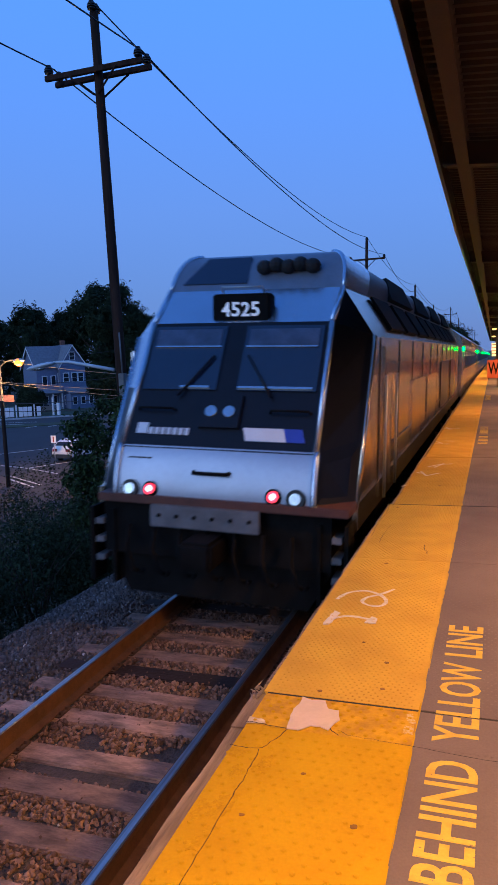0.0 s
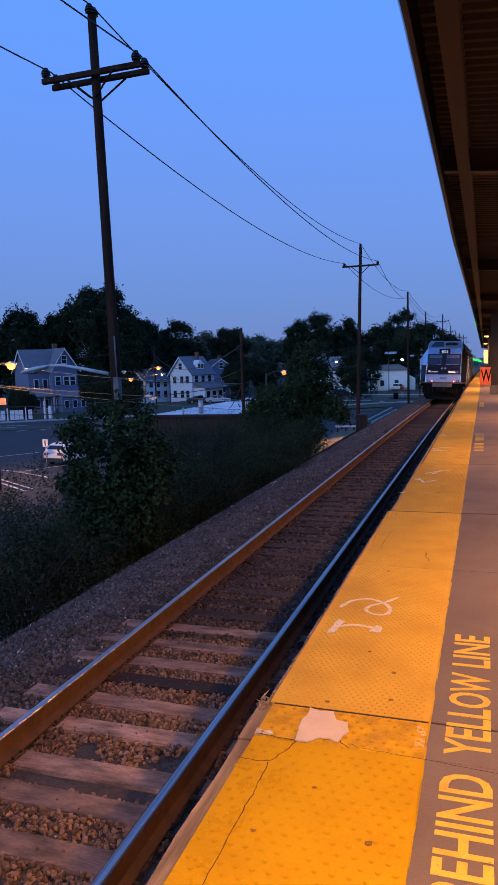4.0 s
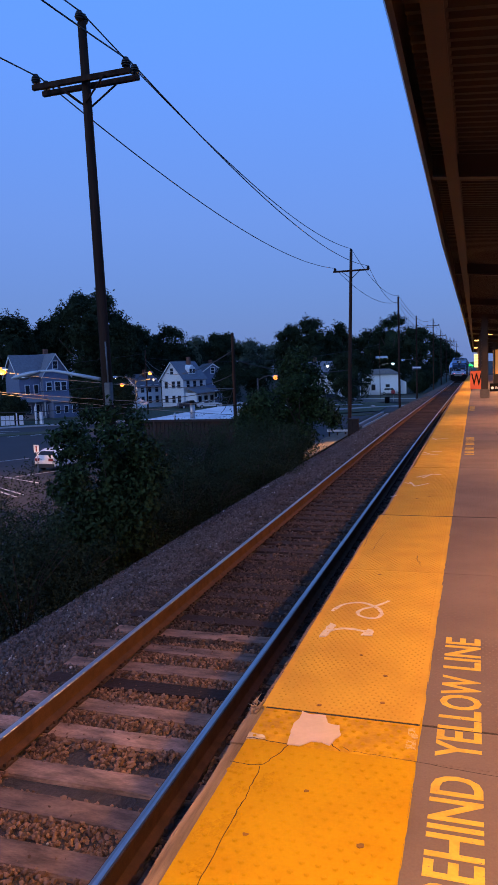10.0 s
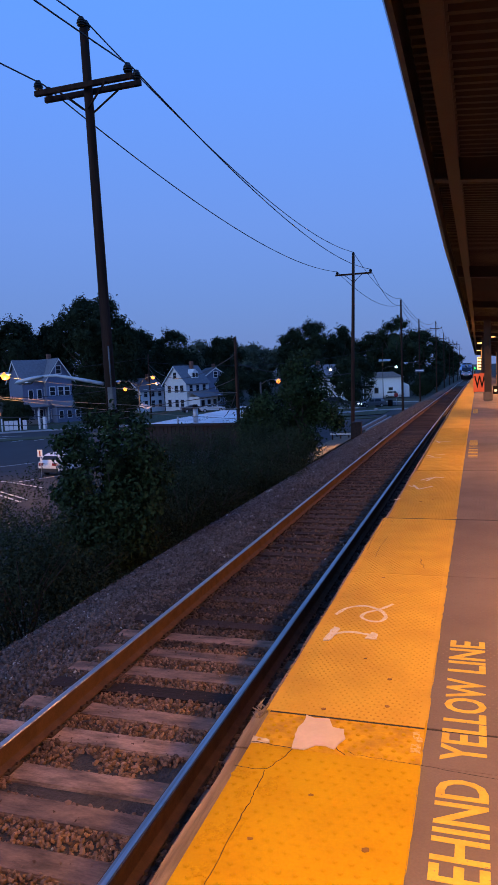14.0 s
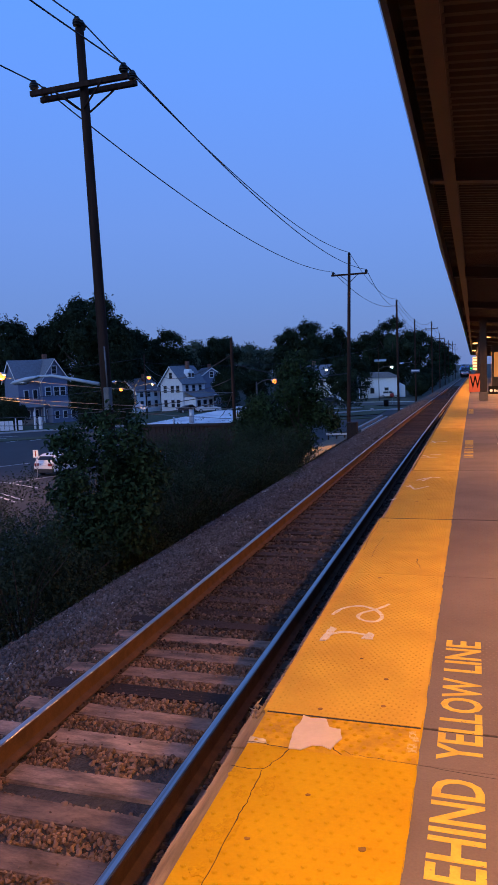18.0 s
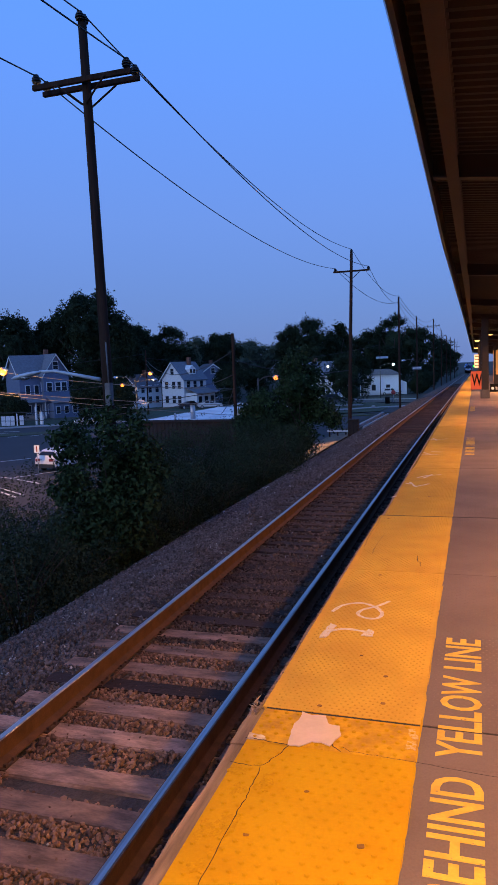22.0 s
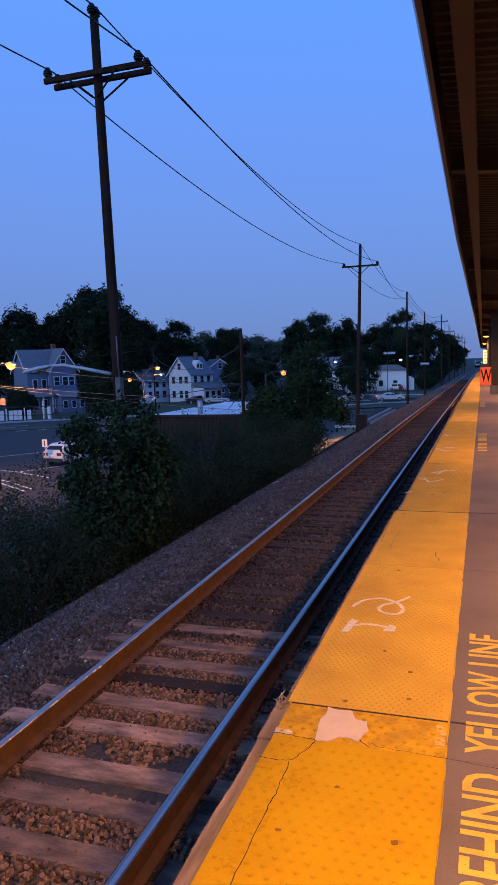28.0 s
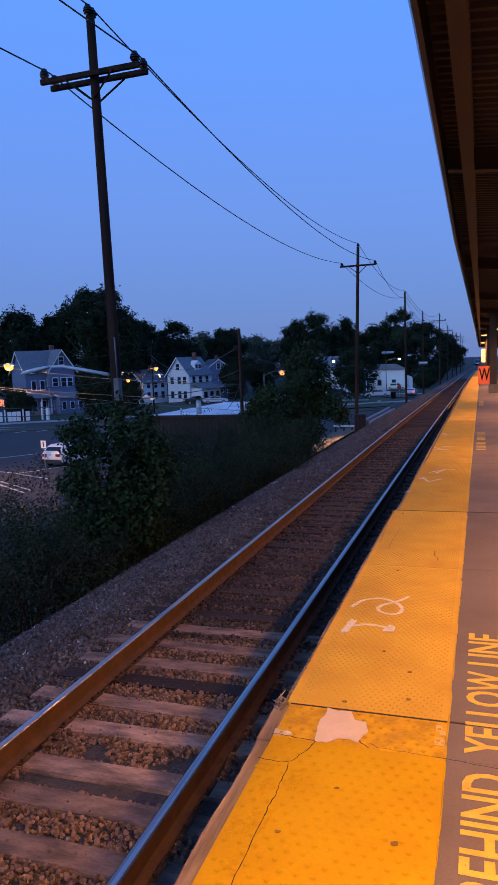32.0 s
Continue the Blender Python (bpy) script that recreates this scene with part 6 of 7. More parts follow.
stroke([(0.17, 3.83), (0.205, 3.94), (0.26, 4.0), (0.33, 4.02), (0.40, 3.98), (0.45, 3.92), (0.475, 3.84), (0.455, 3.77), (0.41, 3.755), (0.355, 3.78), (0.33, 3.83), (0.35, 3.90), (0.41, 3.96), (0.46, 4.03), (0.49, 4.09)], 0.024, platform)
for pts in ([(0.17, 8.66), (0.25, 8.56)], [(0.31, 8.40), (0.46, 8.62)], [(0.31, 8.40), (0.22, 8.72)], [(0.28, 9.10), (0.40, 9.30), (0.58, 9.36)], [(0.36, 9.05), (0.46, 9.40)], [(0.10, 7.66), (0.15, 7.76)], [(0.16, 11.5), (0.44, 11.48)],
            [(0.18, 11.8), (0.30, 11.55)], [(0.30, 11.9), (0.48, 11.86)], [(0.14, 13.84), (0.50, 13.95)], [(0.2, 14.1), (0.3, 13.7)]):
    n = 6
    stroke([(pts[i][0] + (pts[i + 1][0] - pts[i][0]) * k / n + noise.noise((k, i, 4)) * 0.01, pts[i][1] + (pts[i + 1][1] - pts[i][1]) * k / n) for i in range(len(pts) - 1) for k in range(n + 1)], 0.03, platform)

# ---- platform furniture ----
ws = thing("letter_sign", "orange-red panel with a black letter W standing on the platform", "sign", at=(1.225, 39.5, -dip(39.5)))
part("panel", box(-0.46, 0.34, -0.03, 0.03, 0.06, 1.04, bevel=0.01), ORANGE, ws)
letters("W", 0.56, 0.66, 0.01, Matrix.Translation((-0.42, -0.032, 0.26)) @ pose(0, 0, 0, 90, 0, 0), SIGN_BLACK, ws, "letter")
for x in (-0.40, 0.28):
    part("support", tube((x, 0.05, 0), (x, 0.05, 1.2), 0.025, seg=8), BROWN, ws)
es = thing("exit_sign", "low black exit sign with white lettering", "sign", at=(2.25, 36.5, -dip(36.5)))
part("panel", box(-0.55, 1.3, -0.03, 0.03, 0.02, 0.42, bevel=0.01), SIGN_BLACK, es)
letters("Exit To S", 0.62, 0.12, 0.008, Matrix.Translation((-0.28, -0.036, 0.14)) @ pose(0, 0, 0, 90, 0, 0), WHITE, es, "lettering")
part("round_mark", tube((-0.42, -0.036, 0.2), (-0.42, -0.03, 0.2), 0.07, seg=16), WHITE, es)
sh = thing("waiting_shelter", "lit brown waiting shelter under the canopy", "shelter", at=(3.9, 52.0, -dip(52)))
# the back wall emits, standing in for lamps inside the shelter
part("back_wall", box(-1.5, 3.5, 8.0, 8.15, 0, 2.9), ROOM_GLOW, sh, "interior wall that glows for the room light")
for x in (-1.6, 0.1, 1.8, 3.5):
    part("post", box(x - 0.07, x + 0.07, -0.07, 0.07, 0, 2.9), BROWN, sh)
part("top_rail", box(-1.7, 3.6, -0.08, 0.08, 2.4, 2.9), BROWN, sh)
part("low_panel", box(-1.6, 3.5, -0.04, 0.04, 0, 0.7), BROWN, sh)
part("bench", box(-1.2, 3.2, 1.0, 1.5, 0.42, 0.48), BROWN, sh)
ns = thing("notice_board", "narrow white lit notice sign beside the column", "sign", at=(1.15, 62.0, -dip(62)))
part("panel", box(-0.22, 0.22, -0.05, 0.05, 1.2, 2.3, bevel=0.02), glow("lit_notice_panel", (1.0, 0.74, 0.52), 0.2), ns)
part("post", box(-0.06, 0.06, -0.03, 0.03, 0, 1.0), BROWN, ns)
for k in range(4):
    part("text_bar", box(-0.18, 0.18, -0.055, -0.05, 2.12 - 0.25 * k, 2.18 - 0.25 * k), SIGN_BLACK, ns)


# ---- street furniture ----
def street_lamp(x, y, z0, z, reach, material, rz=0, lit=True, name="street_lamp", label="curved-arm street lamp, lit", post=True, big=1.0):
    t = thing(name, label, "street lamp", "street lamps", at=(x, y, z0), rz=rz)
    h = z - z0
    if post:
        part("post", tube((0, 0, -0.1), (0, 0, h - 0.1), 0.09, 0.07, 8), POST, t)
    part("arm", bent([(0, 0, h - 0.35), (reach * 0.3, 0, h - 0.05), (reach * 0.6, 0, h + 0.08), (reach * 0.9, 0, h + 0.03)], 0.045, 6), POST, t)
    head = part("lamp_head", ball((reach, 0, h), 0.30 * big, None, (1.25, 0.5, 0.42), 12, 8), GALV, t, "cobra lamp head")
    part("lens", ball((reach, 0, h - 0.09 * big), 0.24 * big, None, (1, 0.9, 0.9), 12, 8), material, head, "glowing lens" if lit else "unlit lens")
    return t


def point(x, y, z, watts, color, size=0.3):
    d = bpy.data.lights.new("street_light", "POINT")
    d.energy, d.color, d.shadow_soft_size = watts, color, size
    ob = new("street_light", d)
    ob.location = (x, y, z)


STREET = (1.0, 0.48, 0.14)
# unlit lamp on the first pole, its arm reaching over the lot
t = thing("pole_lamp", "unlit pale cobra-head lamp fixed to the utility pole", "street lamp", "street lamps", at=(-7.2, 14.2, 1.40))
part("arm", bent([(-0.1, 0, 0.0), (-0.8, 0, 0.14), (-1.35, 0, 0.24), (-1.75, 0, 0.24)], [0.045, 0.04, 0.035, 0.03], 8), PALE_ARM, t, "curved pale metal arm")
hd = bmesh.new()
bent([(-1.70, 0, 0.235), (-1.85, 0, 0.215), (-2.1, 0, 0.17), (-2.4, 0, 0.11), (-2.54, 0, 0.09)], [0.05, 0.10, 0.13, 0.11, 0.02], 12, hd)
for v in hd.verts:
    v.co.z = (v.co.z - 0.25 - 0.17 * (v.co.x + 1.6)) * 0.5 + 0.25 + 0.17 * (v.co.x + 1.6)
part("lamp_head", hd, PALE_ARM, t, "pale cobra lamp head")
part("lens", ball((-2.2, 0, 0.10), 0.11, None, (1.7, 0.8, 0.5)), LENS, t, "unlit lens")
bx = thing("meter_box", "grey metal box and conduit on the utility pole", "utility box", at=(-6.98, 14.0, 0.9))
part("box", box(-0.07, 0.07, -0.08, 0.08, -0.1, 0.42, bevel=0.01), mat("dull_grey_box_paint", (0.17, 0.16, 0.16), 0.7), bx)
part("conduit", tube((0.0, 0, 0.42), (-0.02, 0, 1.35), 0.018, seg=8), mat("dull_grey_box_paint", (0.17, 0.16, 0.16)), bx, "thin conduit")
street_lamp(-29.6, 38.0, ZG, 2.05, 1.55, SODIUM_LENS, 0, big=1.2)
point(-28.0, 37.5, 0.9, 2200, STREET)
lp = thing("lamp_post", "lamp post with four curved arms, two lamps lit", "street lamp", "street lamps", at=(-40.0, 80.0, ZG))
part("post", tube((0, 0, -0.1), (0, 0, 6.3), 0.11, 0.08, 8), POST, lp)
for dx, dz, lit in ((2.1, 7.0, True), (-1.9, 5.65, True), (2.7, 6.15, False), (-2.8, 6.6, False)):
    part("arm", bent([(0, 0, 5.7 if lit else 6.0), (dx * 0.4, 0, dz - 0.15), (dx * 0.75, 0, dz + 0.02), (dx * 0.92, 0, dz + 0.02)], 0.05, 6), POST, lp, "curved arm")
    part("lamp_head", ball((dx, 0, dz), 0.30, None, (1.3, 0.5, 0.4), 12, 8), GALV, lp)
    part("lens", ball((dx, 0, dz - 0.1), 0.25, None, (1, 0.9, 0.9), 12, 8), SODIUM_LENS if lit else LENS, lp, "amber lens" if lit else "unlit lens")
part("solar_panel", slab([(0.2, -0.6, 3.4), (1.5, -0.6, 2.9), (1.5, 0.5, 3.2), (0.2, 0.5, 3.7)], 0.05), GALV, lp, "tilted pale panel")
point(-37.9, 79.3, 0.4, 600, STREET)
point(-41.9, 79.3, -0.9, 300, STREET)
street_lamp(-17.6, 60.0, ZG, 0.75, 1.7, SODIUM_LENS, 0)
sp = bpy.data.lights.new("street_spot", "SPOT")
sp.energy, sp.color, sp.spot_size, sp.spot_blend, sp.shadow_soft_size = 6500, STREET, radians(75), 0.5, 0.2
new("street_spot", sp).matrix_world = look((-15.7, 59.9, 0.35), (-10.5, 56.0, -5.3))
street_lamp(-17.7, 146.0, ZG, 1.5, 2.7, COLD_LENS, 0, label="street lamp with a cold white light, lit")
point(-15.0, 145.0, 0.4, 600, (0.75, 1.0, 0.9))
part("post_extension", tube((0, 0, 6.5), (0, 0, 11.9), 0.08, 0.06, 8), POLE, bpy.data.objects["street_lamp.002"])
part("side_panel", slab([(-0.8, -0.2, 8.2), (1.6, -0.2, 8.2), (1.6, 0.3, 8.6), (-0.8, 0.3, 8.6)], 0.06), GALV, bpy.data.objects["street_lamp.002"])
street_lamp(-7.8, 113.95, -4.9, 2.0, 2.1, LENS, 180, lit=False, label="unlit street lamp on a bare pole beside the track", post=False)
sg = thing("street_sign", "small blue-grey board fixed on a bare pole", "sign", at=(-7.8, 113.8, 0.70))
part("board", box(-0.7, 0.7, -0.06, 0.10, -0.24, 0.24, bevel=0.01), mat("blue_grey_sign_face", (0.12, 0.15, 0.22), 0.5, bump=0.0), sg)
part("text_bar", box(-0.6, 0.6, -0.07, -0.06, -0.06, 0.08), WHITE, sg)
for q, (lx, ly, lz) in enumerate(((-29.6, 141.0, 1.5), (-33.2, 141.0, -0.1))):
    street_lamp(lx, ly, ZG, lz, 2.0, WARM_LENS, 0, label="street lamp with a warm white light, lit")
# gravel at the foot of the embankment and its low rail
gv = slab([(-12.9, 44, ZG + 0.07), (-10.55, 44, ZG + 0.40), (-10.55, 70, ZG + 0.40), (-12.9, 70, ZG + 0.07)], 0.05)
bmesh.ops.recalc_face_normals(gv, faces=gv.faces[:])
tagged(part("path", gv, GRAVEL), "pale gravel path below the embankment", "path", kind="structure")
gr = thing("guard_rail", "low weathered rail beside the gravel path", "guard rail", at=(-12.6, 67.0, ZG))
for k in range(4):
    part("post", box(k * 0.8 - 0.06, k * 0.8 + 0.06, -0.06, 0.06, 0, 0.85), POLE, gr)
part("rail", box(-0.2, 2.6, -0.10, -0.06, 0.6, 0.8), GALV, gr, "pale steel rail")
utility_pole(-14.65, 45.0, ZG, 3.95, 0, group="street poles", label="dark timber pole beside the lot")
utility_pole(-50.7, 105.0, ZG, 5.2, 0, group="street poles", label="thin dark timber pole beside the street")
utility_pole(-26.45, 34.0, ZG, -0.33, 0, group="street poles", label="short dark timber post beside the lot")
rs = thing("warning_sign", "small red-rimmed sign on a post beside the lot", "sign", at=(-29.75, 38.7, -0.6))
part("board", slab([(-0.9, 0, 0.0), (0.55, 0, -0.05), (0.4, 0.15, 0.40), (-0.9, 0.15, 0.42)], 0.05), mat("faded_red_sign", (0.20, 0.09, 0.08), 0.5, bump=0.0), rs)
ps = thing("parking_sign", "small reflective sign on a thin post in the lot", "sign", at=(-29.2, 42.8, ZG))
part("post", tube((0, 0, -0.1), (0, 0, 2.0), 0.035, seg=6), GALV, ps)
part("panel", box(-0.22, 0.22, -0.05, -0.03, 1.55, 2.1), WHITE, ps)
part("bar", box(-0.05, 0.05, -0.06, -0.05, 1.62, 2.02), mat("dull_red_sign", (0.30, 0.05, 0.04)), ps)
ss = thing("stop_sign", "red octagonal stop sign on a post beside the street", "sign", at=(-13.2, 129.0, ZG))
part("post", tube((0, 0, -0.1), (0, 0, 2.2), 0.04, seg=6), GALV, ss)
part("face", tube((0, -0.06, 1.85), (0, -0.03, 1.85), 0.42, seg=8), mat("red_sign_face", (0.45, 0.03, 0.03), 0.5, bump=0.0), ss)
# kerbs, pale strips and small things by the far street
for pts, lab in (([(-11.75, 76), (-11.45, 76), (-11.2, 99), (-11.5, 99)], "pale concrete kerb at the foot of the embankment"), ([(-10.75, 76), (-10.5, 76), (-10.2, 96), (-10.45, 96)], "pale concrete kerb at the foot of the embankment")):
    flat("kerb", pts, ZG + 0.32, PAVING, lab, "kerb", 0.4)
flat("pavement", [(-33, 123.0), (-17.5, 119.2), (-17.5, 121.8), (-33, 125.6)], ZG + 0.15, PAVING, "pale concrete pavement beside the far street", "pavement", 0.16)
flat("pavement", [(-26, 141.0), (-10, 137.5), (-10, 139.5), (-26, 143.0)], ZG + 0.15, PAVING, "pale concrete pavement beside the far street", "pavement", 0.16)
flat("road", [(-60, 138.5), (-9, 126.6), (-9, 137.2), (-60, 147)], ZG + 0.14, ASPHALT, "dark asphalt side street", "road", 0.16)
for k, (x, y) in enumerate(((-14.6, 112.5),)):
    r = tagged(part("boulder", ball((x, y, ZG + 0.3), 0.3, None, (1.2, 0.8, 0.7), 10, 7), UNDER if k else PAVING), "dark rounded boulder on the lawn" if k else "pale round marker on the lawn", "boulder", "boulders")
bin_ = thing("litter_bin", "dark litter bin beside the street", "litter bin", at=(-13.7, 124.0, ZG))
part("drum", tube((0, 0, 0.1), (0, 0, 1.2), 0.42, 0.45, 14), UNDER, bin_)
part("rim", tube((0, 0, 1.2), (0, 0, 1.28), 0.48, 0.40, 14), TYRE, bin_)
rb = thing("relay_cabinet", "rusty brown trackside cabinet beside the pole", "cabinet", at=(-6.6, 45.4, -3.0))
part("body", box(-0.32, 0.32, -0.3, 0.3, 0, 0.95, bevel=0.02), mat("rusty_brown_cabinet", (0.024, 0.015, 0.013), 0.9, var=0.25), rb)
part("lid", box(-0.35, 0.35, -0.33, 0.33, 0.95, 1.0, bevel=0.01), mat("rusty_brown_cabinet", (0.09, 0.045, 0.035)), rb)
part("door_seam", box(-0.01, 0.01, -0.305, -0.3, 0.1, 0.9), UNDER, rb)
# unseen low lamp, added for the amber glow behind the young tree
wl_ = thing("bollard_lamp", "low amber lamp glowing behind the young tree", "lamp", at=(-24.36, 53.39, -4.75))
part("post", box(-0.06, 0.06, -0.06, 0.06, ZG - -4.75, 0.0), UNDER, wl_)
part("housing", box(-0.15, 0.15, -0.12, 0.15, 0, 0.2, bevel=0.02), UNDER, wl_)
part("lens", ball((0, -0.08, -0.05), 0.12), SODIUM_LENS, wl_, "amber lens")
point(-24.36, 53.09, -4.90, 45, STREET, 0.1)
# low wires over the lot
for p, q, sag in (((-60, 56, 1.4), (-40, 80, 0.5), 1.2), ((-66, 60, -0.2), (-14.65, 45, 0.2), 1.6), ((-66, 61, -0.6), (-14.65, 45, -0.3), 1.9), ((-50.7, 105, 3.6), (-14.65, 45, 2.8), 2.0), ((-50.7, 105, 3.0), (-14.65, 45, 1.2), 2.2),
                  ((-50.7, 105, 4.6), (-110, 96, 3.5), 1.2), ((-14.65, 45, 0.4), (-22, 62, -2.6), 0.3), ((-17.7, 146, 5.5), (-50.7, 105, 3.9), 1.8), ((-7.15, 48, 1.2), (-14.65, 45, 2.2), 0.5)):
    wire(p, q, sag, 0.03, "service_wire", "dark slack service wire over the lot")

# cables paler than the other wires: glint of the lot lamp put into colour
for p, q, sag in (((-36.0, 37.5, 1.46), (-14.65, 44.9, -0.9), 0.25), ((-36.0, 37.6, 1.62), (-14.65, 44.9, -1.6), 0.3), ((-34.0, 37.4, 3.0), (-14.65, 44.9, 0.2), 0.5)):
    tagged(part("service_wire", bent([Vector(p).lerp(Vector(q), i / 20) - Vector((0, 0, sag * 4 * (i / 20) * (1 - i / 20))) for i in range(21)], 0.017, 5), CABLE), "slack cable in a pale lamplit tone", "wire", "overhead wires")

# white picket fence in front of the blue-grey house
fence = thing("picket_fence", "white vinyl picket fence beside the pavement", "fence")
for k in range(30):
    a = -21 + 0.62 * k
    x, y = street(a, 8.0)
    if k % 4 == 0:
        p = part("post", box(-0.09, 0.09, -0.09, 0.09, 0, 1.75, bevel=0.01), WHITE, fence)
    else:
        p = part("picket", box(-0.28, 0.28, -0.03, 0.03, 0.08, 1.45), WHITE, fence)
    p.location = (x, y, ZG + 0.12)
    p.rotation_euler = (0, 0, math.atan2(RD.y, RD.x))
gp = thing("garden_pillar", "white porch pillars and planter beside the fence", "pillar", at=(*street(-1.0, 8.6), ZG + 0.1))
part("pillar", box(-0.12, 0.12, -0.12, 0.12, 0, 2.6, bevel=0.02), WHITE, gp)
part("planter", box(0.7, 1.15, -0.2, 0.2, 0, 1.9, bevel=0.05), WHITE, gp)


# ---- cars ----
def car(label, paint, suv=False, front=False, tail=None, head=None, group="cars"):
    """A car along x, nose at +x, wheels on z = 0."""
    t = thing("car", label, "car", group)
    L, W = (4.6, 1.85) if suv else (4.7, 1.8)
    H = 1.62 if suv else 1.45
    prof = [(-L / 2, 0.35), (-L / 2, 0.95), (-L / 2 + 0.15, 1.02 if not suv else 1.1), (L / 2 - 0.9, 0.95), (L / 2 - 0.1, 0.80), (L / 2, 0.6), (L / 2, 0.32)]
    bm = bmesh.new()
    rows = []
    for yy, inset in ((-W / 2, 0.0), (W / 2, 0.0)):
        rows.append([bm.verts.new((x, yy, z)) for x, z in prof])
    n = len(prof)
    for i in range(n):
        j = (i + 1) % n
        bm.faces.new((rows[0][i], rows[0][j], rows[1][j], rows[1][i]))
    bm.faces.new(rows[0][::-1])
    bm.faces.new(rows[1])
    bmesh.ops.recalc_face_normals(bm, faces=bm.faces[:])
    bmesh.ops.bevel(bm, geom=bm.edges[:], offset=0.07, segments=2, affect="EDGES")
    part("body", bm, paint, t)
    if suv:
        cab = [(-L / 2 + 0.04, 0.95), (-L / 2 + 0.20, 1.22), (-L / 2 + 0.48, H - 0.16), (-L / 2 + 0.85, H - 0.02), (-0.3, H), (0.35, H - 0.09), (L / 2 - 1.15, 0.94)]
    else:
        cab = [(-L / 2 + 0.62, 0.96), (-L / 2 + 1.0, 1.16), (-L / 2 + 1.45, H - 0.12), (-L / 2 + 1.9, H - 0.01), (-0.1, H), (0.45, H - 0.09), (L / 2 - 1.2, 0.93)]
    half = lambda z: W / 2 - 0.04 - 0.15 * (z - 0.95) / 0.6
    bm = bmesh.new()
    rows = [[bm.verts.new((x, s * half(z), z)) for x, z in cab] for s in (-1, 1)]
    n = len(cab)
    for i in range(n):
        j = (i + 1) % n
        bm.faces.new((rows[0][i], rows[0][j], rows[1][j], rows[1][i]))
    bm.faces.new(rows[0][::-1])
    bm.faces.new(rows[1])
    bmesh.ops.recalc_face_normals(bm, faces=bm.faces[:])
    bmesh.ops.bevel(bm, geom=bm.edges[:], offset=0.05, segments=2, affect="EDGES")
    part("cabin", bm, paint, t)

    def glass(name, c, flip=False):
        bm2 = slab(c[::-1] if flip else c, 0.02)
        bmesh.ops.recalc_face_normals(bm2, faces=bm2.faces[:])
        part(name, bm2, PANE, t)

    (ax, az), (bx0, bz) = cab[1], cab[2]
    o = 0.02
    glass("rear_window", [(ax - o, -half(az) + 0.14, az), (bx0 - o, -half(bz) + 0.14, bz), (bx0 - o, half(bz) - 0.14, bz), (ax - o, half(az) - 0.14, az)])
    (ax, az), (bx0, bz) = cab[5], cab[6]
    glass("windscreen", [(ax + 0.05, -half(az) + 0.1, az - 0.03), (bx0, -half(bz) + 0.1, bz + 0.06), (bx0, half(bz) - 0.1, bz + 0.06), (ax + 0.05, half(az) - 0.1, az - 0.03)])
    z0, z1 = 1.02, H - 0.17
    for s in (-1, 1):
        for x0, x1, x2, x3 in ((-L / 2 + (0.85 if suv else 1.25), -0.18, -0.18, -L / 2 + (1.0 if suv else 1.65)), (-0.06, L / 2 - 1.38, 0.38, -0.06)):
            glass("side_window", [(x0, s * (half(z0) + 0.012), z0), (x1, s * (half(z0) + 0.012), z0), (x2, s * (half(z1) + 0.012), z1), (x3, s * (half(z1) + 0.012), z1)], s < 0)
        part("wing_mirror", box(0.75, 0.92, s * (W / 2 + 0.08) - 0.09, s * (W / 2 + 0.08) + 0.09, 0.98, 1.12, bevel=0.02), paint, t)
        for wx in (-L / 2 + 0.85, L / 2 - 0.9):
            wh = part("wheel", tube((wx, s * (W / 2 - 0.2), 0.33), (wx, s * (W / 2 + 0.01), 0.33), 0.33, seg=18), TYRE, t)
            part("rim", tube((wx, s * (W / 2 + 0.005), 0.33), (wx, s * (W / 2 + 0.022), 0.33), 0.21, seg=14), GALV, wh, "alloy rim")
        part("tail_light", box(-L / 2 - 0.015, -L / 2 + 0.1, s * 0.62 - 0.2, s * 0.62 + 0.2, 0.78, 0.98), tail or mat("red_lamp_cover", (0.22, 0.02, 0.02), 0.3, bump=0.0), t, "red tail light")
        part("headlight", box(L / 2 - 0.12, L / 2 + 0.012, s * 0.62 - 0.2, s * 0.62 + 0.2, 0.62, 0.77), head or LENS, t, "headlight")
    part("rear_bumper", box(-L / 2 - 0.06, -L / 2 + 0.1, -W / 2 + 0.05, W / 2 - 0.05, 0.28, 0.58, bevel=0.04), CAR_DARK, t)
    part("plate", box(-L / 2 - 0.03, -L / 2, -0.26, 0.26, 0.66, 0.80), WHITE, t, "blank number plate")
    return t


parked = car("white parked compact SUV seen from behind in the lot", CAR_WHITE, True)
parked.matrix_world = pose(-28.9, 45.8, ZG + 0.03, 0, 0, 84)
for x, y, rz, paint, suv, lab in ((-17.2, 160.5, 5, CAR_WHITE, True, "white car parked in front of the white building"), (-25.2, 134.0, 20, CAR_DARK, True, "dark car parked under the tree"), (-46.0, 121.0, 30, CAR_WHITE, False, "white car parked beside the white house"),
                                  (-49.5, 120.5, 35, CAR_DARK, False, "dark car parked beside the white house"), (-66.0, 93.5, 30, CAR_GREY, False, "grey car parked behind the picket fence")):
    c = car(lab, paint, suv)
    c.matrix_world = pose(x, y, ZG + 0.04, 0, 0, rz)
HEAD = glow("lit_headlight", (0.9, 0.95, 1.0), 8.0)
TAIL = glow("lit_tail_light", (1.0, 0.06, 0.05), 5.0)
sedan_left = car("white sedan driving along the street", CAR_WHITE, False, group="moving cars", tail=None, head=None)
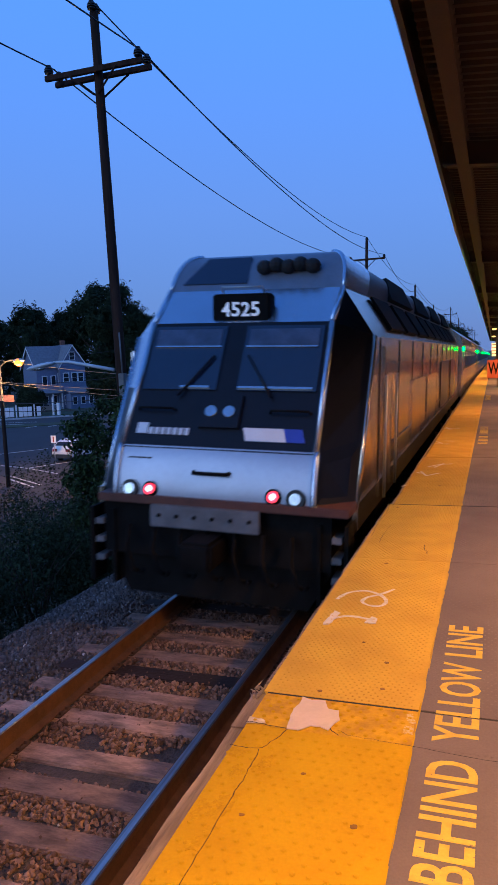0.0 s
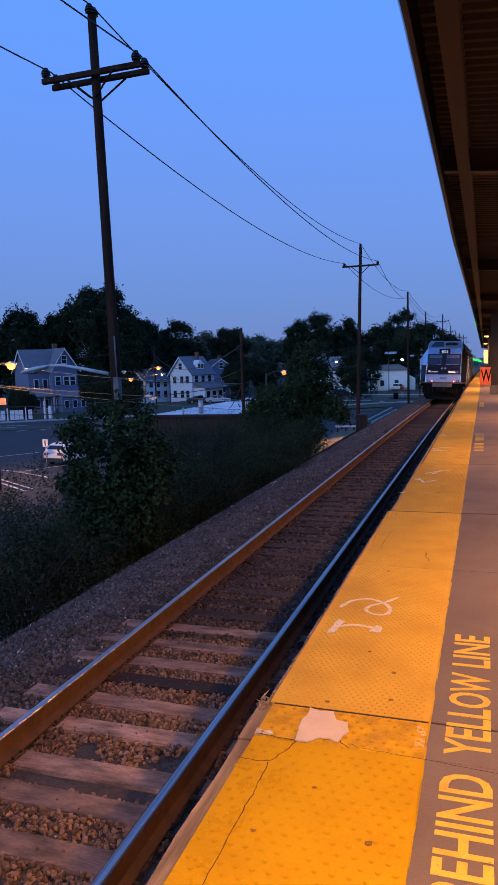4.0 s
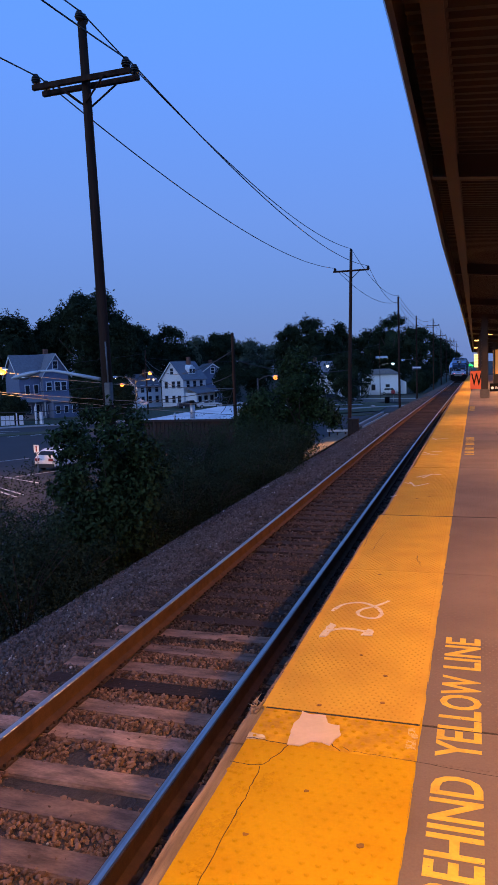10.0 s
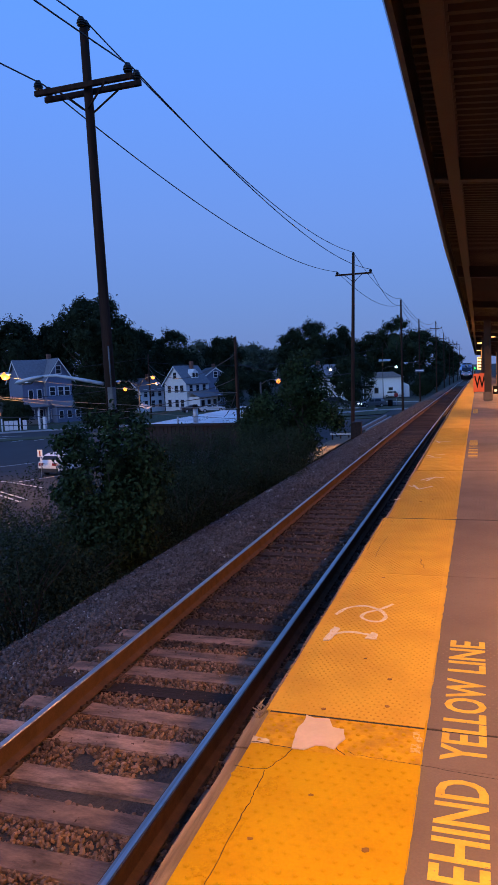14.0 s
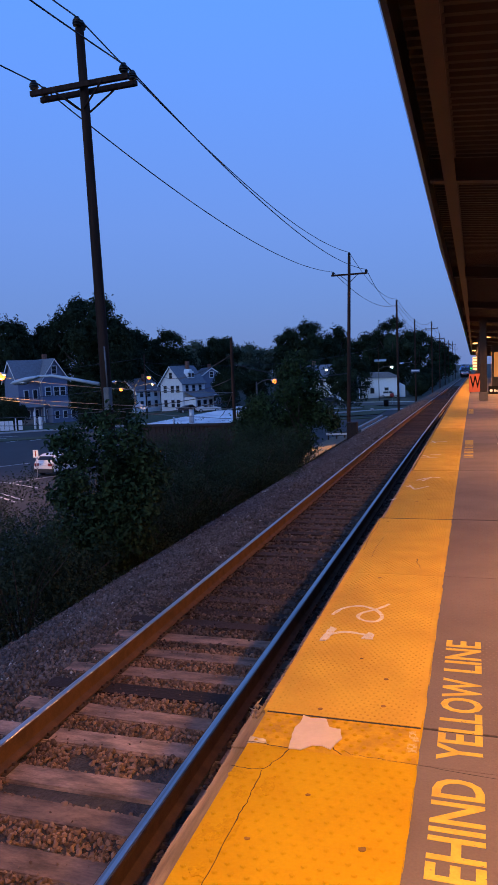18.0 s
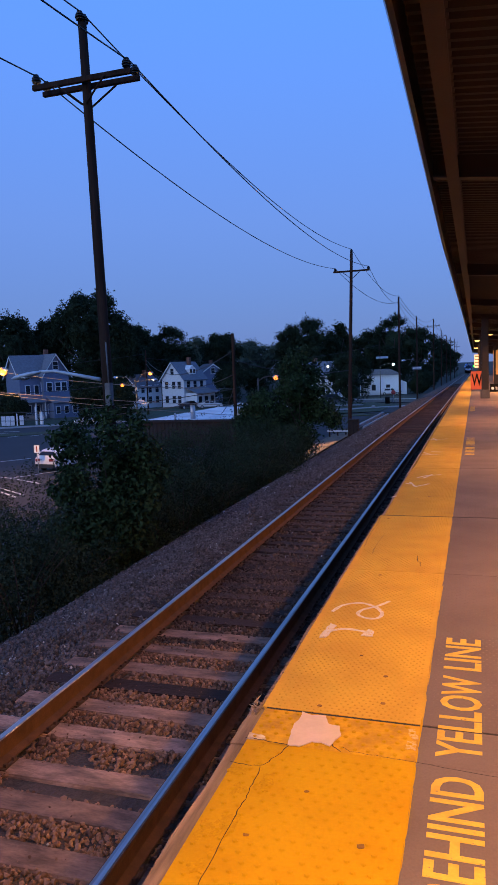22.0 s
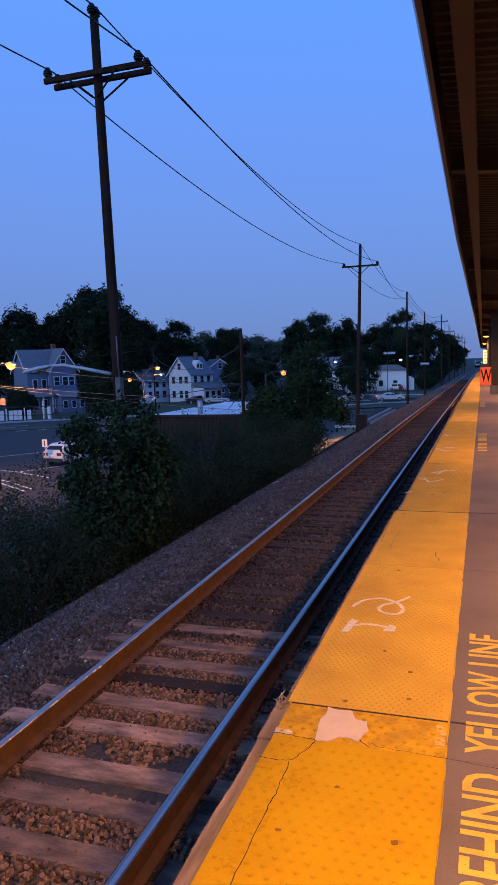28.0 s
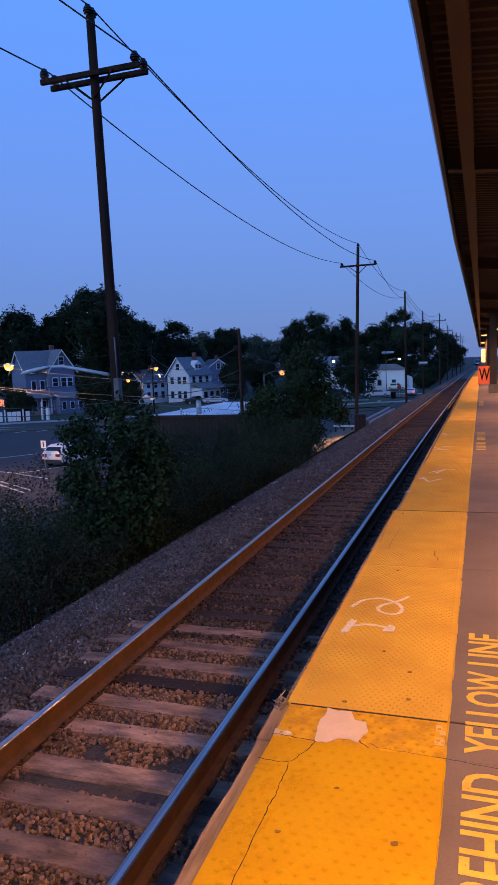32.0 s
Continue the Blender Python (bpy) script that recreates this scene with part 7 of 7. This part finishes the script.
suv_left = car("silver SUV with lit headlights driving along the street", mat("silver_car_paint", (0.36, 0.37, 0.39), 0.3, 0.5, var=0.03, bump=0.0), True, group="moving cars", head=HEAD, tail=TAIL)
turning = car("silver car with lit headlights turning in the street", CAR_GREY, True, group="moving cars", head=HEAD)
leaving = car("white SUV leaving along the street", CAR_WHITE, True, group="moving cars")
waiting = car("white sedan creeping towards the junction", CAR_WHITE, False, group="moving cars", tail=TAIL)
late = car("white sedan crossing the far street", CAR_WHITE, False, group="moving cars")
early = car("white SUV crossing the far street", CAR_WHITE, True, group="moving cars")
ZR = ZG + 0.045


def drive(c, rows):
    """Rows of seconds, x, y and heading."""
    walk(c, [(t, pose(x, y, ZR, 0, 0, rz)) for t, x, y, rz in rows])


EARLY = [(0, -60.0, 138.0, -13), (3.4, -33.5, 131.8, -13), (5.5, -16.9, 128.0, -12), (5.8, -14.4, 127.5, -10), (6.1, -12.0, 127.1, -8), (7.5, -0.5, 126.0, -6), (13, 45.0, 124.0, -3), (32, 46.0, 124.0, -3)]
HD = math.degrees(math.atan2(RD.y, RD.x))


def traffic():
    drive(early, EARLY)
    drive(sedan_left, [(0, *street(-120, -3.0), HD), (10, *street(-110, -3.0), HD), (18.0, *street(-17.0, -3.0), HD), (19.0, *street(-6.0, -3.0), HD), (19.5, *street(-0.5, -3.0), HD), (20.0, *street(5.0, -3.0), HD), (21.5, *street(21, -3.0), HD), (22.8, *street(32, -3.0), HD), (24, *street(35, -3.0), HD), (32, *street(35, -3), HD)])
    drive(suv_left, [(0, *street(36, 1.2), HD + 180), (16, *street(36, 1.2), HD + 180), (19.5, *street(22, 1.2), HD + 180), (22.0, *street(6.2, 1.2), HD + 180), (22.5, *street(3.0, 1.2), HD + 180), (23.0, *street(-0.2, 1.2), HD + 180), (23.5, *street(-3.4, 1.2), HD + 180), (24.0, *street(-6.8, 1.2), HD + 180), (26, *street(-24, 1.2), HD + 180), (32, *street(-90, 1.2), HD + 180)])
    drive(turning, [(0, -34, 136, -12), (10.4, -34, 136, -12), (11.0, -28, 133.5, -14), (12.0, -19.1, 130.4, -18), (13.0, -16.4, 126.6, -70), (13.5, -16.2, 124.8, -110), (14.0, -16.8, 123.0, -145), (14.5, -17.8, 121.4, -160), (16.5, -26.0, 116.0, -146), (18, -30, 112.5, -146), (32, -30, 112.4, -146)])
    drive(leaving, [(0, 45, 134, 188), (20, 44, 134, 188), (26.5, -11, 126, 192), (27.5, -18.2, 123.0, 195), (28.0, -21.2, 121.7, 200), (28.5, -23.4, 120.5, 205), (30, -30, 117.0, 205), (32, -33, 116.0, 205)])
    drive(waiting, [(0, -36, 110, 34), (24, -36, 110.2, 34), (26.5, -20, 118.0, 26), (27.5, -15.6, 119.6, 20), (28.0, -14.0, 120.2, 14), (28.5, -13.0, 120.3, 8), (29.5, -12.3, 120.5, 14), (30.0, -11.8, 121.2, 45), (30.5, -11.6, 123.0, 74), (31.0, -11.6, 126.0, 86), (32.0, -11.5, 133.0, 90)])
    drive(late, [(0, 45, 133, 180), (28.5, 44, 133, 180), (31, -9, 131.6, 180), (31.5, -13.2, 131.5, 180), (32, -17.4, 131.4, 180)])


def motions():
    walk(loco, [(t, on_line(y, LOCO_L)) for t, y in TRAIN])
    for k, c in enumerate(coaches):
        walk(c, [(t, on_line(y + LOCO_L + 0.3 + k * (COACH_L + 0.3), COACH_L)) for t, y in TRAIN])
    traffic()


motions()
